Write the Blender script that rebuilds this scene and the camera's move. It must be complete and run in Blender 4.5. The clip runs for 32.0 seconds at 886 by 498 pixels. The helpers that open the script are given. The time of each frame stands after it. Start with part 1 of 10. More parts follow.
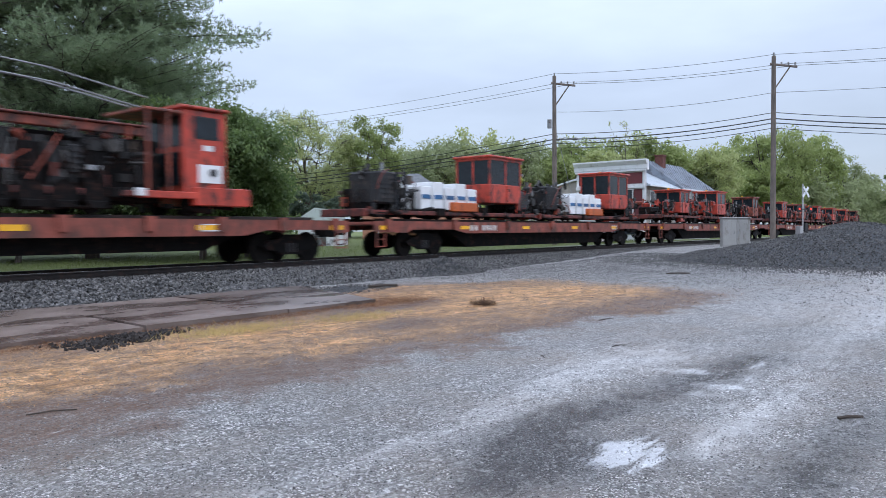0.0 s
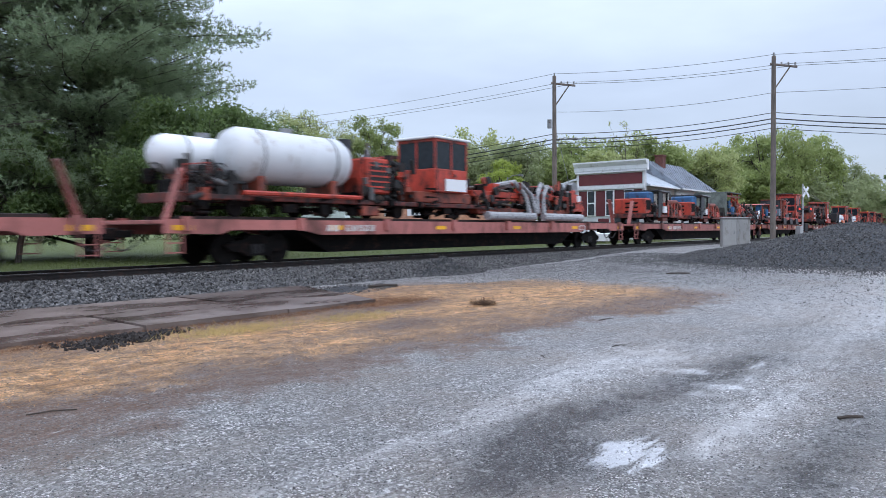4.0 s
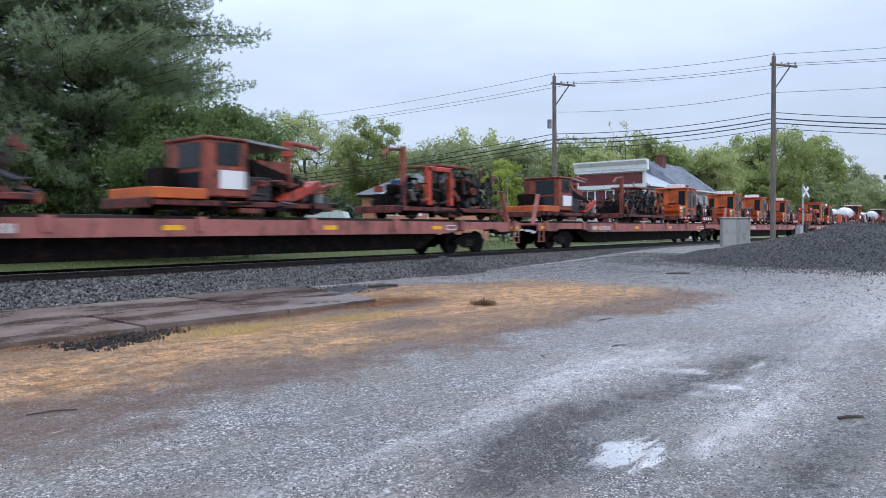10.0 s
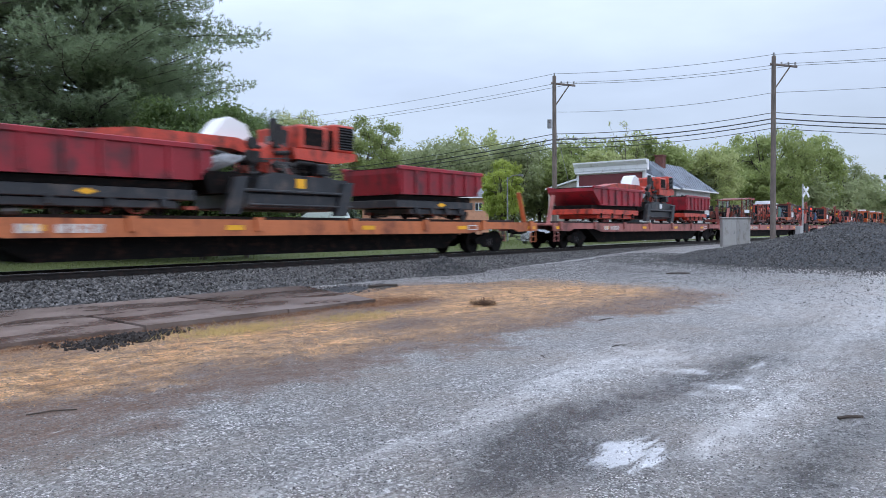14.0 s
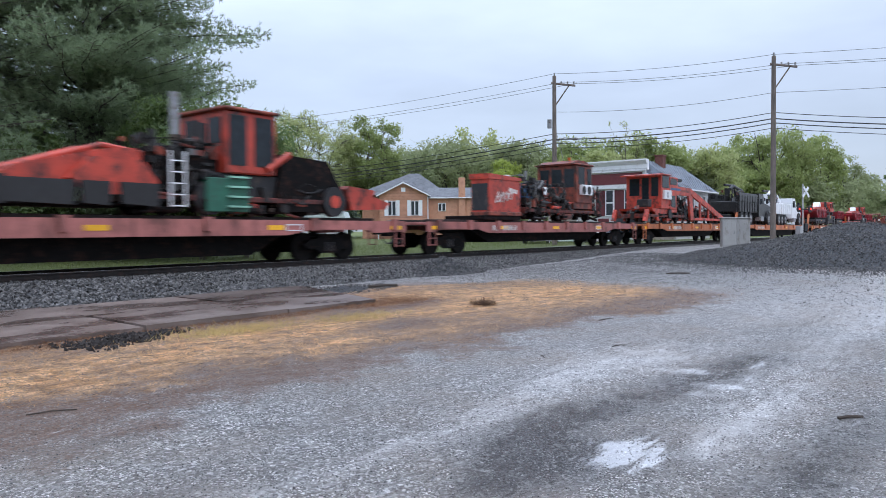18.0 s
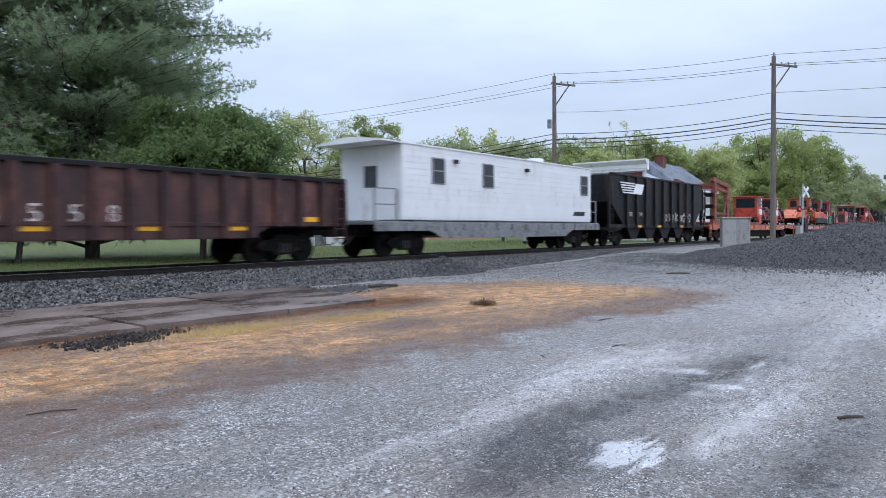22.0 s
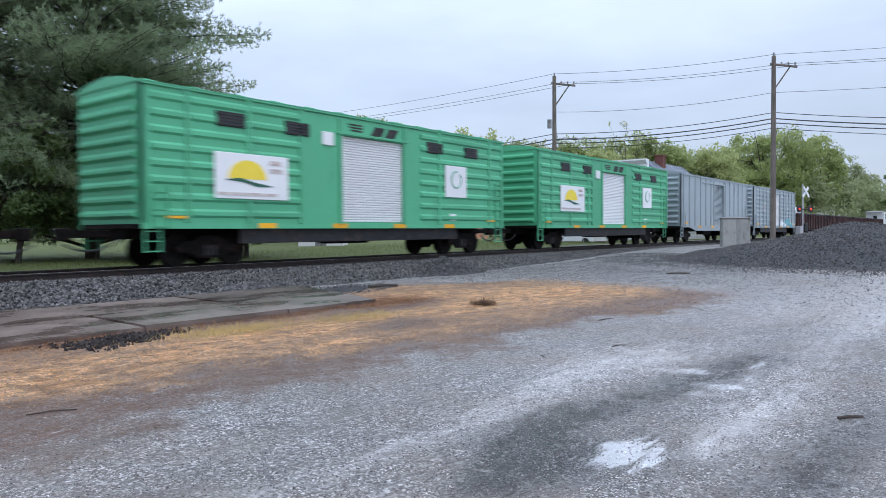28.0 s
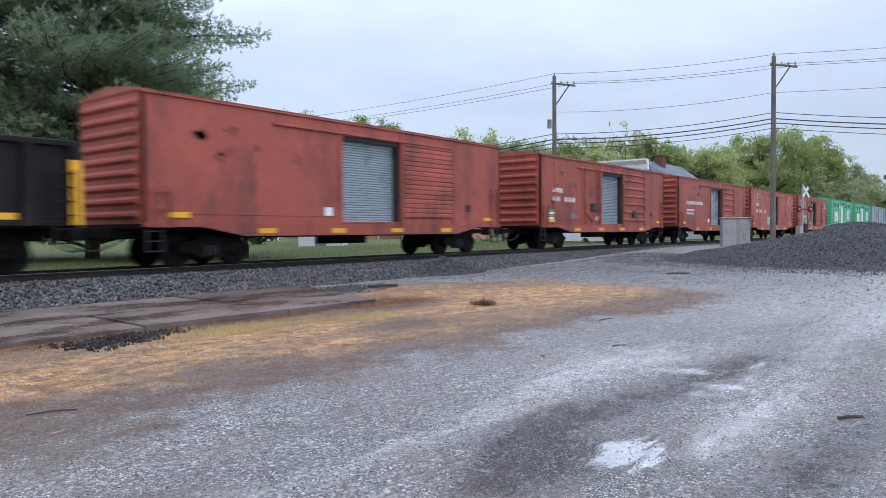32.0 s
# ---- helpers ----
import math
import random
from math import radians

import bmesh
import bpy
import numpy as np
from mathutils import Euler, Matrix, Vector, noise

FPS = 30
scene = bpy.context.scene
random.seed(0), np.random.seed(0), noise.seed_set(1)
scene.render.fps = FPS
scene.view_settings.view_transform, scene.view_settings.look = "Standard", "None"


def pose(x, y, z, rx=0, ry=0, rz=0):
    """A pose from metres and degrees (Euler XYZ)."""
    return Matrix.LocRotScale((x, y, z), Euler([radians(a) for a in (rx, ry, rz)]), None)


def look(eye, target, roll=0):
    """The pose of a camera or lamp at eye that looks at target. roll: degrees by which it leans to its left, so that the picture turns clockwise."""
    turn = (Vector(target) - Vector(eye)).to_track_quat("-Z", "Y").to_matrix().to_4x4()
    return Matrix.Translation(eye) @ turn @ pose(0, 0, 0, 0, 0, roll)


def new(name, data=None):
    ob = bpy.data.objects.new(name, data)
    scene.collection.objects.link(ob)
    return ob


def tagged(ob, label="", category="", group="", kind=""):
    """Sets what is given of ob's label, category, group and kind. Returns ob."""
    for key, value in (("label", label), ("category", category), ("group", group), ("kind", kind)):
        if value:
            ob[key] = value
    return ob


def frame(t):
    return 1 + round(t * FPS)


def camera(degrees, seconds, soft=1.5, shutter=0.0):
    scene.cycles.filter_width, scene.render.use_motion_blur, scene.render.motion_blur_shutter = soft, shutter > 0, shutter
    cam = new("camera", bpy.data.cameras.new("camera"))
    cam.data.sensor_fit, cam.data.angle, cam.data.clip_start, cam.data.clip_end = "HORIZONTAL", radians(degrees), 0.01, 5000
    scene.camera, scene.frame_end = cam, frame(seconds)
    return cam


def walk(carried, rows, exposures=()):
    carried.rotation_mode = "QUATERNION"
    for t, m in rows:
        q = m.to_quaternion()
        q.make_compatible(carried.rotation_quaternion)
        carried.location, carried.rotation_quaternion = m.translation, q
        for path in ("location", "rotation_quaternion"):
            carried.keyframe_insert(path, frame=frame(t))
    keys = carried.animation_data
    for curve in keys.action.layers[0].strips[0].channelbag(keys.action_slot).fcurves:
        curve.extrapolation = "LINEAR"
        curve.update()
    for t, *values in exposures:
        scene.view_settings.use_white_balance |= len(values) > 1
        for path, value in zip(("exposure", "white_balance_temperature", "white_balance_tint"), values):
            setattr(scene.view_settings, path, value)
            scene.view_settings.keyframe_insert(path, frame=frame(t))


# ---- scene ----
cam = camera(63.38, 32.0, soft=0.65, shutter=0.3)
HEAD = radians(37.49)
EYE = Vector((0, 0, 1.40))
AIM = EYE + Vector((math.cos(HEAD), math.sin(HEAD), -0.0252)) * 10
walk(cam, [(0, look(EYE, AIM, -0.365)), (32, look(EYE, AIM, -0.365))], exposures=[(0, 0.0), (32, 0.0)])

RAIL = 0.526      # top of rail above the gravel lot
TRACK_Y = 17.31   # centre line of the track, which runs along x
DECK = 1.19       # flat car deck above the rail

# ---------------------------------------------------------------- sky and sun
world = bpy.data.worlds.new("overcast_sky")
scene.world = world
world.use_nodes = True
wn, wl = world.node_tree.nodes, world.node_tree.links
wn.clear()
sky = wn.new("ShaderNodeTexSky")
sky.sky_type, sky.sun_disc = "NISHITA", False
sky.sun_elevation, sky.sun_rotation = radians(38), radians(200)
geo_in = wn.new("ShaderNodeTexCoord")
sep = wn.new("ShaderNodeSeparateXYZ")
wl.new(geo_in.outputs["Generated"], sep.inputs[0])
ramp = wn.new("ShaderNodeMapRange")
ramp.inputs["From Min"].default_value, ramp.inputs["From Max"].default_value = 0.0, 1.0
ramp.inputs["To Min"].default_value, ramp.inputs["To Max"].default_value = 0.51, 2.5
wl.new(sep.outputs["Z"], ramp.inputs["Value"])
stretch = wn.new("ShaderNodeMapping")
stretch.inputs["Scale"].default_value = (1.6, 1.6, 5.5)
wl.new(geo_in.outputs["Generated"], stretch.inputs["Vector"])
clouds = wn.new("ShaderNodeTexNoise")
clouds.inputs["Scale"].default_value, clouds.inputs["Detail"].default_value = 1.7, 5.0
wl.new(stretch.outputs[0], clouds.inputs["Vector"])
tone = wn.new("ShaderNodeMapRange")
tone.inputs["From Min"].default_value, tone.inputs["From Max"].default_value = 0.3, 0.7
tone.inputs["To Min"].default_value, tone.inputs["To Max"].default_value = 0.86, 1.10
wl.new(clouds.outputs["Fac"], tone.inputs["Value"])
amount = wn.new("ShaderNodeMath")
amount.operation = "MULTIPLY"
wl.new(ramp.outputs[0], amount.inputs[0])
wl.new(tone.outputs[0], amount.inputs[1])
grey = wn.new("ShaderNodeBackground")
grey.inputs["Color"].default_value = (0.665, 0.772, 1.0, 1)
wl.new(amount.outputs[0], grey.inputs["Strength"])
blue = wn.new("ShaderNodeBackground")
blue.inputs["Strength"].default_value = 0.03
wl.new(sky.outputs[0], blue.inputs["Color"])
both = wn.new("ShaderNodeAddShader")
wl.new(grey.outputs[0], both.inputs[0])
wl.new(blue.outputs[0], both.inputs[1])
wout = wn.new("ShaderNodeOutputWorld")
wl.new(both.outputs[0], wout.inputs["Surface"])

sun_data = bpy.data.lights.new("sun", "SUN")
sun_data.energy, sun_data.angle, sun_data.color = 0.8, radians(35), (1.0, 0.96, 0.9)
sun = new("sun", sun_data)
sun.matrix_world = look((0, 0, 60), (12, 22, 0))


# ---------------------------------------------------------------- materials
def ramp_node(nt, stops):
    n = nt.nodes.new("ShaderNodeValToRGB")
    n.color_ramp.elements[0].position, n.color_ramp.elements[0].color = stops[0][0], (*stops[0][1], 1)
    n.color_ramp.elements[1].position, n.color_ramp.elements[1].color = stops[-1][0], (*stops[-1][1], 1)
    for p, c in stops[1:-1]:
        n.color_ramp.elements.new(p).color = (*c, 1)
    return n


def noise_node(nt, vector, scale, detail=4.0, rough=0.6):
    n = nt.nodes.new("ShaderNodeTexNoise")
    n.inputs["Scale"].default_value, n.inputs["Detail"].default_value, n.inputs["Roughness"].default_value = scale, detail, rough
    nt.links.new(vector, n.inputs["Vector"])
    return n.outputs["Fac"]


def mixed(nt, fac, a, b):
    n = nt.nodes.new("ShaderNodeMix")
    n.data_type = "RGBA"
    for sock, v in ((n.inputs[0], fac), (n.inputs[6], a), (n.inputs[7], b)):
        if isinstance(v, bpy.types.NodeSocket):
            nt.links.new(v, sock)
        else:
            sock.default_value = v if isinstance(v, float) else (*v, 1)
    return n.outputs[2]


def remap(nt, value, a, b, lo=0.0, hi=1.0):
    n = nt.nodes.new("ShaderNodeMapRange")
    for i, v in enumerate((a, b, lo, hi)):
        n.inputs[i + 1].default_value = v
    nt.links.new(value, n.inputs[0])
    return n.outputs[0]


def math_node(nt, op, a, b):
    n = nt.nodes.new("ShaderNodeMath")
    n.operation = op
    for sock, v in zip(n.inputs, (a, b)):
        if isinstance(v, bpy.types.NodeSocket):
            nt.links.new(v, sock)
        else:
            sock.default_value = v
    return n.outputs[0]


def start_mat(name):
    m = bpy.data.materials.new(name)
    m.use_nodes = True
    nt = m.node_tree
    return m, nt, nt.nodes["Principled BSDF"], nt.nodes.new("ShaderNodeTexCoord")


def surface(name, base, rough=0.6, metal=0.0, var=0.25, scale=2.0, dirt=None, amount=0.35, streak=1.0, bump=0.15, grain=18.0, spec=0.5, each=0.12):
    """Paint, metal, wood or stone: two scales of variation, dirt or rust in patches (drawn out downwards by streak), fine relief."""
    m, nt, bsdf, tc = start_mat(name)
    vec = tc.outputs["Object"]
    stretch_ = nt.nodes.new("ShaderNodeMapping")
    stretch_.inputs["Scale"].default_value = (1, 1, 1 / streak)
    nt.links.new(vec, stretch_.inputs["Vector"])
    big, fine = noise_node(nt, vec, scale), noise_node(nt, vec, scale * grain, 3.0, 0.7)
    dark, light = [c * (1 - var) for c in base], [min(1.0, c * (1 + var)) for c in base]
    col = mixed(nt, remap(nt, big, 0.3, 0.7), dark, light)
    col = mixed(nt, remap(nt, fine, 0.35, 0.65, 0.0, 0.5), col, [c * (1 - var * 0.9) for c in base])
    if dirt:
        spots = noise_node(nt, stretch_.outputs[0], scale * 1.7, 7.0, 0.68)
        col = mixed(nt, remap(nt, spots, 0.62 - amount * 0.35, 0.74 - amount * 0.25), col, dirt)
    info = nt.nodes.new("ShaderNodeObjectInfo")
    hsv = nt.nodes.new("ShaderNodeHueSaturation")
    nt.links.new(col, hsv.inputs["Color"])
    nt.links.new(remap(nt, info.outputs["Random"], 0, 1, 1 - each, 1 + each), hsv.inputs["Value"])
    nt.links.new(hsv.outputs[0], bsdf.inputs["Base Color"])
    nt.links.new(remap(nt, fine, 0.3, 0.7, max(0.04, rough - 0.12), min(1.0, rough + 0.12)), bsdf.inputs["Roughness"])
    bsdf.inputs["Metallic"].default_value = metal
    bsdf.inputs["Specular IOR Level"].default_value = spec
    if bump:
        b = nt.nodes.new("ShaderNodeBump")
        b.inputs["Strength"].default_value, b.inputs["Distance"].default_value = bump, 0.02
        nt.links.new(fine, b.inputs["Height"])
        nt.links.new(b.outputs[0], bsdf.inputs["Normal"])
    return m


GRIME = (0.035, 0.03, 0.028)
FLAT_RED = surface("flat_car_red", (0.42, 0.145, 0.125), 0.6, 0, 0.22, 0.9, (0.13, 0.05, 0.04), 0.4, 2.5)
FLAT_BROWN = surface("flat_car_brown", (0.30, 0.075, 0.05), 0.65, 0, 0.3, 1.2, (0.09, 0.04, 0.03), 0.5, 2.0)
FLAT_BRIGHT = surface("flat_car_bright_red", (0.47, 0.12, 0.065), 0.55, 0, 0.2, 1.0, (0.2, 0.06, 0.035), 0.35, 2.0)
FLAT_ORANGE = surface("flat_car_orange", (0.50, 0.15, 0.055), 0.55, 0, 0.2, 1.0, (0.2, 0.06, 0.03), 0.35, 2.0)
MACHINE_RED = surface("machine_red", (0.52, 0.06, 0.034), 0.45, 0, 0.25, 1.8, (0.07, 0.02, 0.016), 0.38, 1.5)
MACHINE_ORANGE = surface("machine_orange", (0.52, 0.108, 0.022), 0.45, 0, 0.2, 1.4, (0.13, 0.035, 0.018), 0.32, 1.8)
MACHINE_FADED = surface("machine_faded_red", (0.30, 0.066, 0.038), 0.55, 0, 0.3, 2.0, (0.05, 0.02, 0.016), 0.5, 1.5)
FRAME_RED = surface("oily_red_frame", (0.20, 0.036, 0.024), 0.6, 0, 0.4, 2.5, (0.02, 0.012, 0.011), 0.62, 1.5)
HOPPER_RED = surface("spoil_hopper_dark_red", (0.30, 0.015, 0.027), 0.5, 0, 0.22, 1.2, (0.09, 0.02, 0.025), 0.35, 2.0)
MINT_EDGE = surface("pale_green_edge", (0.25, 0.5, 0.38), 0.6, 0, 0.15, 2.0)
TEAL_SPRAY = surface("teal_spray_paint", (0.12, 0.38, 0.45), 0.6, 0, 0.3, 2.0, (0.3, 0.5, 0.55), 0.3)
TRUCK_BLACK = surface("black_truck_paint", (0.009, 0.009, 0.010), 0.35, 0, 0.3, 1.5, (0.03, 0.028, 0.026), 0.2)
PALE_TANK = surface("faded_blue_grey", (0.16, 0.2, 0.25), 0.5, 0, 0.15, 1.5, (0.1, 0.09, 0.09), 0.25)
BLACK_STEEL = surface("black_steel", (0.022, 0.022, 0.024), 0.55, 0.2, 0.35, 2.2, (0.07, 0.05, 0.04), 0.25)
CHARCOAL = surface("charcoal_paint", (0.022, 0.025, 0.03), 0.5, 0, 0.3, 2.0, (0.09, 0.07, 0.06), 0.25, 2.0)
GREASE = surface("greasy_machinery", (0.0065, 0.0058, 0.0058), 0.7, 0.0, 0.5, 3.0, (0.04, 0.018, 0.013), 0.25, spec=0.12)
WHEEL_STEEL = surface("wheel_steel", (0.006, 0.0052, 0.005), 0.7, 0.0, 0.3, 4.0, (0.02, 0.013, 0.01), 0.3, spec=0.15)
GREY_STEEL = surface("grey_steel", (0.28, 0.29, 0.3), 0.45, 0.4, 0.2, 3.0, (0.12, 0.09, 0.07), 0.3)
HOSE = surface("grey_hose", (0.36, 0.36, 0.37), 0.6, 0, 0.2, 6.0, GRIME, 0.3)
BLUE_PAINT = surface("blue_paint", (0.03, 0.12, 0.27), 0.5, 0, 0.25, 2.0, GRIME, 0.3)
GREEN_PAINT = surface("dark_green_paint", (0.02, 0.12, 0.075), 0.5, 0, 0.25, 2.0, GRIME, 0.3)
YELLOW = surface("yellow_reflector", (0.88, 0.44, 0.018), 0.4, 0, 0.1, 6.0, (0.4, 0.17, 0.03), 0.12)
SUN_YELLOW = surface("sign_yellow", (0.86, 0.66, 0.06), 0.5, 0, 0.05, 2.0)
WHITE = surface("white_paint", (0.76, 0.77, 0.78), 0.5, 0, 0.05, 1.2, (0.5, 0.46, 0.42), 0.12, 3.0, each=0.02)
TANK_WHITE = surface("tank_white", (0.70, 0.72, 0.74), 0.4, 0, 0.07, 1.5, (0.36, 0.30, 0.26), 0.15, 3.0)
LETTER = surface("faded_lettering", (0.62, 0.58, 0.55), 0.6, 0, 0.2, 5.0, (0.3, 0.13, 0.1), 0.35)
RUBBER = surface("tyre_rubber", (0.022, 0.022, 0.023), 0.75, 0, 0.3, 5.0)
BOX_RED = surface("boxcar_red", (0.40, 0.088, 0.058), 0.6, 0, 0.2, 0.5, (0.19, 0.05, 0.038), 0.4, 2.2)
BOX_GREEN = surface("boxcar_green", (0.085, 0.41, 0.22), 0.5, 0, 0.08, 0.5, (0.06, 0.25, 0.14), 0.12, 3.0)
BOX_GREY = surface("boxcar_grey", (0.32, 0.375, 0.40), 0.5, 0, 0.06, 0.5, (0.26, 0.27, 0.29), 0.12, 4.0)
DOOR_STEEL = surface("roll_door_steel", (0.36, 0.42, 0.45), 0.4, 0.35, 0.1, 1.5, (0.16, 0.14, 0.13), 0.15, 3.0)
GONDOLA = surface("gondola_brown", (0.040, 0.016, 0.016), 0.65, 0, 0.4, 0.8, (0.10, 0.036, 0.028), 0.36, 1.6)
GONDOLA_PANEL = surface("gondola_side_panel", (0.062, 0.025, 0.023), 0.6, 0, 0.4, 1.3, (0.13, 0.052, 0.038), 0.42, 2.0, each=0.5)
HOPPER_BLACK = surface("hopper_black", (0.0085, 0.008, 0.0085), 0.55, 0, 0.4, 0.9, (0.034, 0.026, 0.024), 0.32, 4.0, spec=0.25)
SIGN_WHITE = surface("sign_white", (0.76, 0.77, 0.78), 0.5, 0, 0.04, 1.0)
GOLD_SPRAY = surface("pale_yellow_spray_paint", (0.62, 0.62, 0.3), 0.6, 0, 0.2, 3.0)
BLUE_SPRAY = surface("blue_spray_paint", (0.25, 0.42, 0.5), 0.6, 0, 0.2, 3.0)
SIGN_GREEN = surface("sign_green", (0.09, 0.42, 0.25), 0.5, 0, 0.06, 1.0)


def glass_mat(name, tint, rough=0.06):
    m, nt, bsdf, tc = start_mat(name)
    n = noise_node(nt, tc.outputs["Object"], 5.0)
    nt.links.new(mixed(nt, remap(nt, n, 0.3, 0.7), tint, [c * 1.8 for c in tint]), bsdf.inputs["Base Color"])
    nt.links.new(remap(nt, n, 0.3, 0.7, rough, rough + 0.12), bsdf.inputs["Roughness"])
    bsdf.inputs["Specular IOR Level"].default_value = 0.3
    return m


GLASS = glass_mat("dark_cab_glass", (0.012, 0.016, 0.02))
HOUSE_GLASS = glass_mat("house_glass", (0.03, 0.035, 0.04))
CLEAR, nt, bsdf, tc = start_mat("clear_cab_glass")
bsdf.inputs["Base Color"].default_value, bsdf.inputs["Roughness"].default_value = (0.75, 0.82, 0.8, 1), 0.03
bsdf.inputs["Transmission Weight"].default_value, bsdf.inputs["IOR"].default_value = 1.0, 1.1


def glow_mat(name, colour, strength):
    m, nt, bsdf, tc = start_mat(name)
    bsdf.inputs["Base Color"].default_value = (*colour, 1)
    bsdf.inputs["Emission Color"].default_value = (*colour, 1)
    bsdf.inputs["Emission Strength"].default_value = strength
    return m


RED_LAMP = glow_mat("red_signal_lens", (1.0, 0.05, 0.03), 1.0)


# ---------------------------------------------------------------- mesh helpers
def part(name, bm, material, parent=None, label=""):
    me = bpy.data.meshes.new(name)
    bm.to_mesh(me)
    bm.free()
    if material:
        me.materials.append(material)
    ob = new(name, me)
    ob.parent = parent
    if label:
        ob["label"] = label
    return ob


def empty(name, label, category, group="", at=None):
    ob = new(name)
    ob.empty_display_size = 0.3
    if at:
        ob.matrix_basis = at
    return tagged(ob, label, category, group)


def box(bm, x0, x1, y0, y1, z0, z1, bev=0.012):
    made = bmesh.ops.create_cube(bm, size=1.0, matrix=Matrix.Translation(((x0 + x1) / 2, (y0 + y1) / 2, (z0 + z1) / 2)) @ Matrix.Diagonal((abs(x1 - x0), abs(y1 - y0), abs(z1 - z0), 1)))
    small = min(abs(x1 - x0), abs(y1 - y0), abs(z1 - z0))
    if bev and small > 0.03:
        edges = list({e for v in made["verts"] for e in v.link_edges})
        bmesh.ops.bevel(bm, geom=edges, offset=min(bev, small * 0.3), segments=1, affect="EDGES")
    return bm


def one(*a, **k):
    return box(bmesh.new(), *a, **k)


def cyl(bm, p0, p1, r, seg=12, r2=None):
    p0, p1 = Vector(p0), Vector(p1)
    d = p1 - p0
    m = Matrix.Translation((p0 + p1) / 2) @ d.to_track_quat("Z", "Y").to_matrix().to_4x4()
    bmesh.ops.create_cone(bm, cap_ends=True, segments=seg, radius1=r, radius2=r if r2 is None else r2, depth=d.length, matrix=m)
    return bm


def rod(*a, **k):
    return cyl(bmesh.new(), *a, **k)


def tube(bm, pts, r, seg=7):
    pts = [Vector(p) for p in pts]
    rings = []
    for i, p in enumerate(pts):
        d = (pts[min(i + 1, len(pts) - 1)] - pts[max(i - 1, 0)]).normalized()
        side = d.cross(Vector((0.1, 0.35, 1))).normalized()
        up = side.cross(d)
        rings.append([bm.verts.new(p + (side * math.cos(a) + up * math.sin(a)) * r) for a in (2 * math.pi * k / seg for k in range(seg))])
    for a, b in zip(rings, rings[1:]):
        for k in range(seg):
            bm.faces.new((a[k], a[(k + 1) % seg], b[(k + 1) % seg], b[k]))
    bm.faces.new(rings[0][::-1])
    bm.faces.new(rings[-1])
    return bm


def prism(bm, outline, y0, y1, axis="y"):
    """An outline in x and z, drawn out from y0 to y1 (or an outline in y and z along x)."""
    def at(p, w):
        return (p[0], w, p[1]) if axis == "y" else (w, p[0], p[1])
    a, b = [bm.verts.new(at(p, y0)) for p in outline], [bm.verts.new(at(p, y1)) for p in outline]
    bm.faces.new(a)
    bm.faces.new(b[::-1])
    for i in range(len(outline)):
        j = (i + 1) % len(outline)
        bm.faces.new((a[j], a[i], b[i], b[j]))
    bmesh.ops.recalc_face_normals(bm, faces=bm.faces[:])
    return bm


def slab(*a, **k):
    return prism(bmesh.new(), *a, **k)


def bowed(p0, p1, sag, n=10):
    p0, p1 = Vector(p0), Vector(p1)
    return [p0.lerp(p1, i / n) - Vector((0, 0, 4 * sag * (i / n) * (1 - i / n))) for i in range(n + 1)]


def words(text, size, depth=0.006):
    """A bmesh of letters in the x-z plane that face -y, centred."""
    curve = bpy.data.curves.new("letters", "FONT")
    curve.body, curve.size, curve.align_x, curve.align_y, curve.extrude, curve.resolution_u = text, size, "CENTER", "CENTER", depth, 3
    ob = bpy.data.objects.new("letters", curve)
    me = bpy.data.meshes.new_from_object(ob)
    bm = bmesh.new()
    bm.from_mesh(me)
    bmesh.ops.rotate(bm, verts=bm.verts[:], matrix=Matrix.Rotation(radians(90), 3, "X"))
    bpy.data.objects.remove(ob)
    bpy.data.meshes.remove(me)
    return bm


MOVERS = []   # (thing, place along the train)


def rolls(thing, q):
    MOVERS.append((thing, q))
    return thing

# ---------------------------------------------------------------- ground
def smooth(a, b, v):
    t = np.clip((v - a) / (b - a), 0, 1)
    return t * t * (3 - 2 * t)


def fbm(x, y, s):
    """Cheap smooth noise over arrays, about -1 to 1."""
    return (np.sin(x * 1.7 * s + 1.3 * np.sin(y * 1.1 * s)) + np.sin(y * 2.1 * s + 1.7 * np.sin(x * 0.8 * s + 2)) + 0.6 * np.sin((x + y) * 3.7 * s + 0.5) + 0.4 * np.sin((x - y) * 6.1 * s + 1.1)) / 3.0


def lot_height(x, y):
    rise = 0.34 * smooth(16, 44, x) * smooth(-8, 9, y)
    far_side = 0.12 * smooth(17, 24, y)
    near = smooth(40, 20, np.hypot(x, y))
    ruts = -0.035 * np.exp(-((y - 2.45 - 0.04 * (x - 5) + 0.25 * np.sin(x * 0.5)) / 0.35) ** 2) - 0.03 * np.exp(-((y - 1.2 - 0.05 * (x - 5)) / 0.4) ** 2)
    pool = -0.02 * np.exp(-((x - 4.2) / 0.5) ** 2 - ((y - 1.85) / 0.3) ** 2)
    return rise + far_side + near * (0.014 * fbm(x, y, 0.9) + ruts + pool)


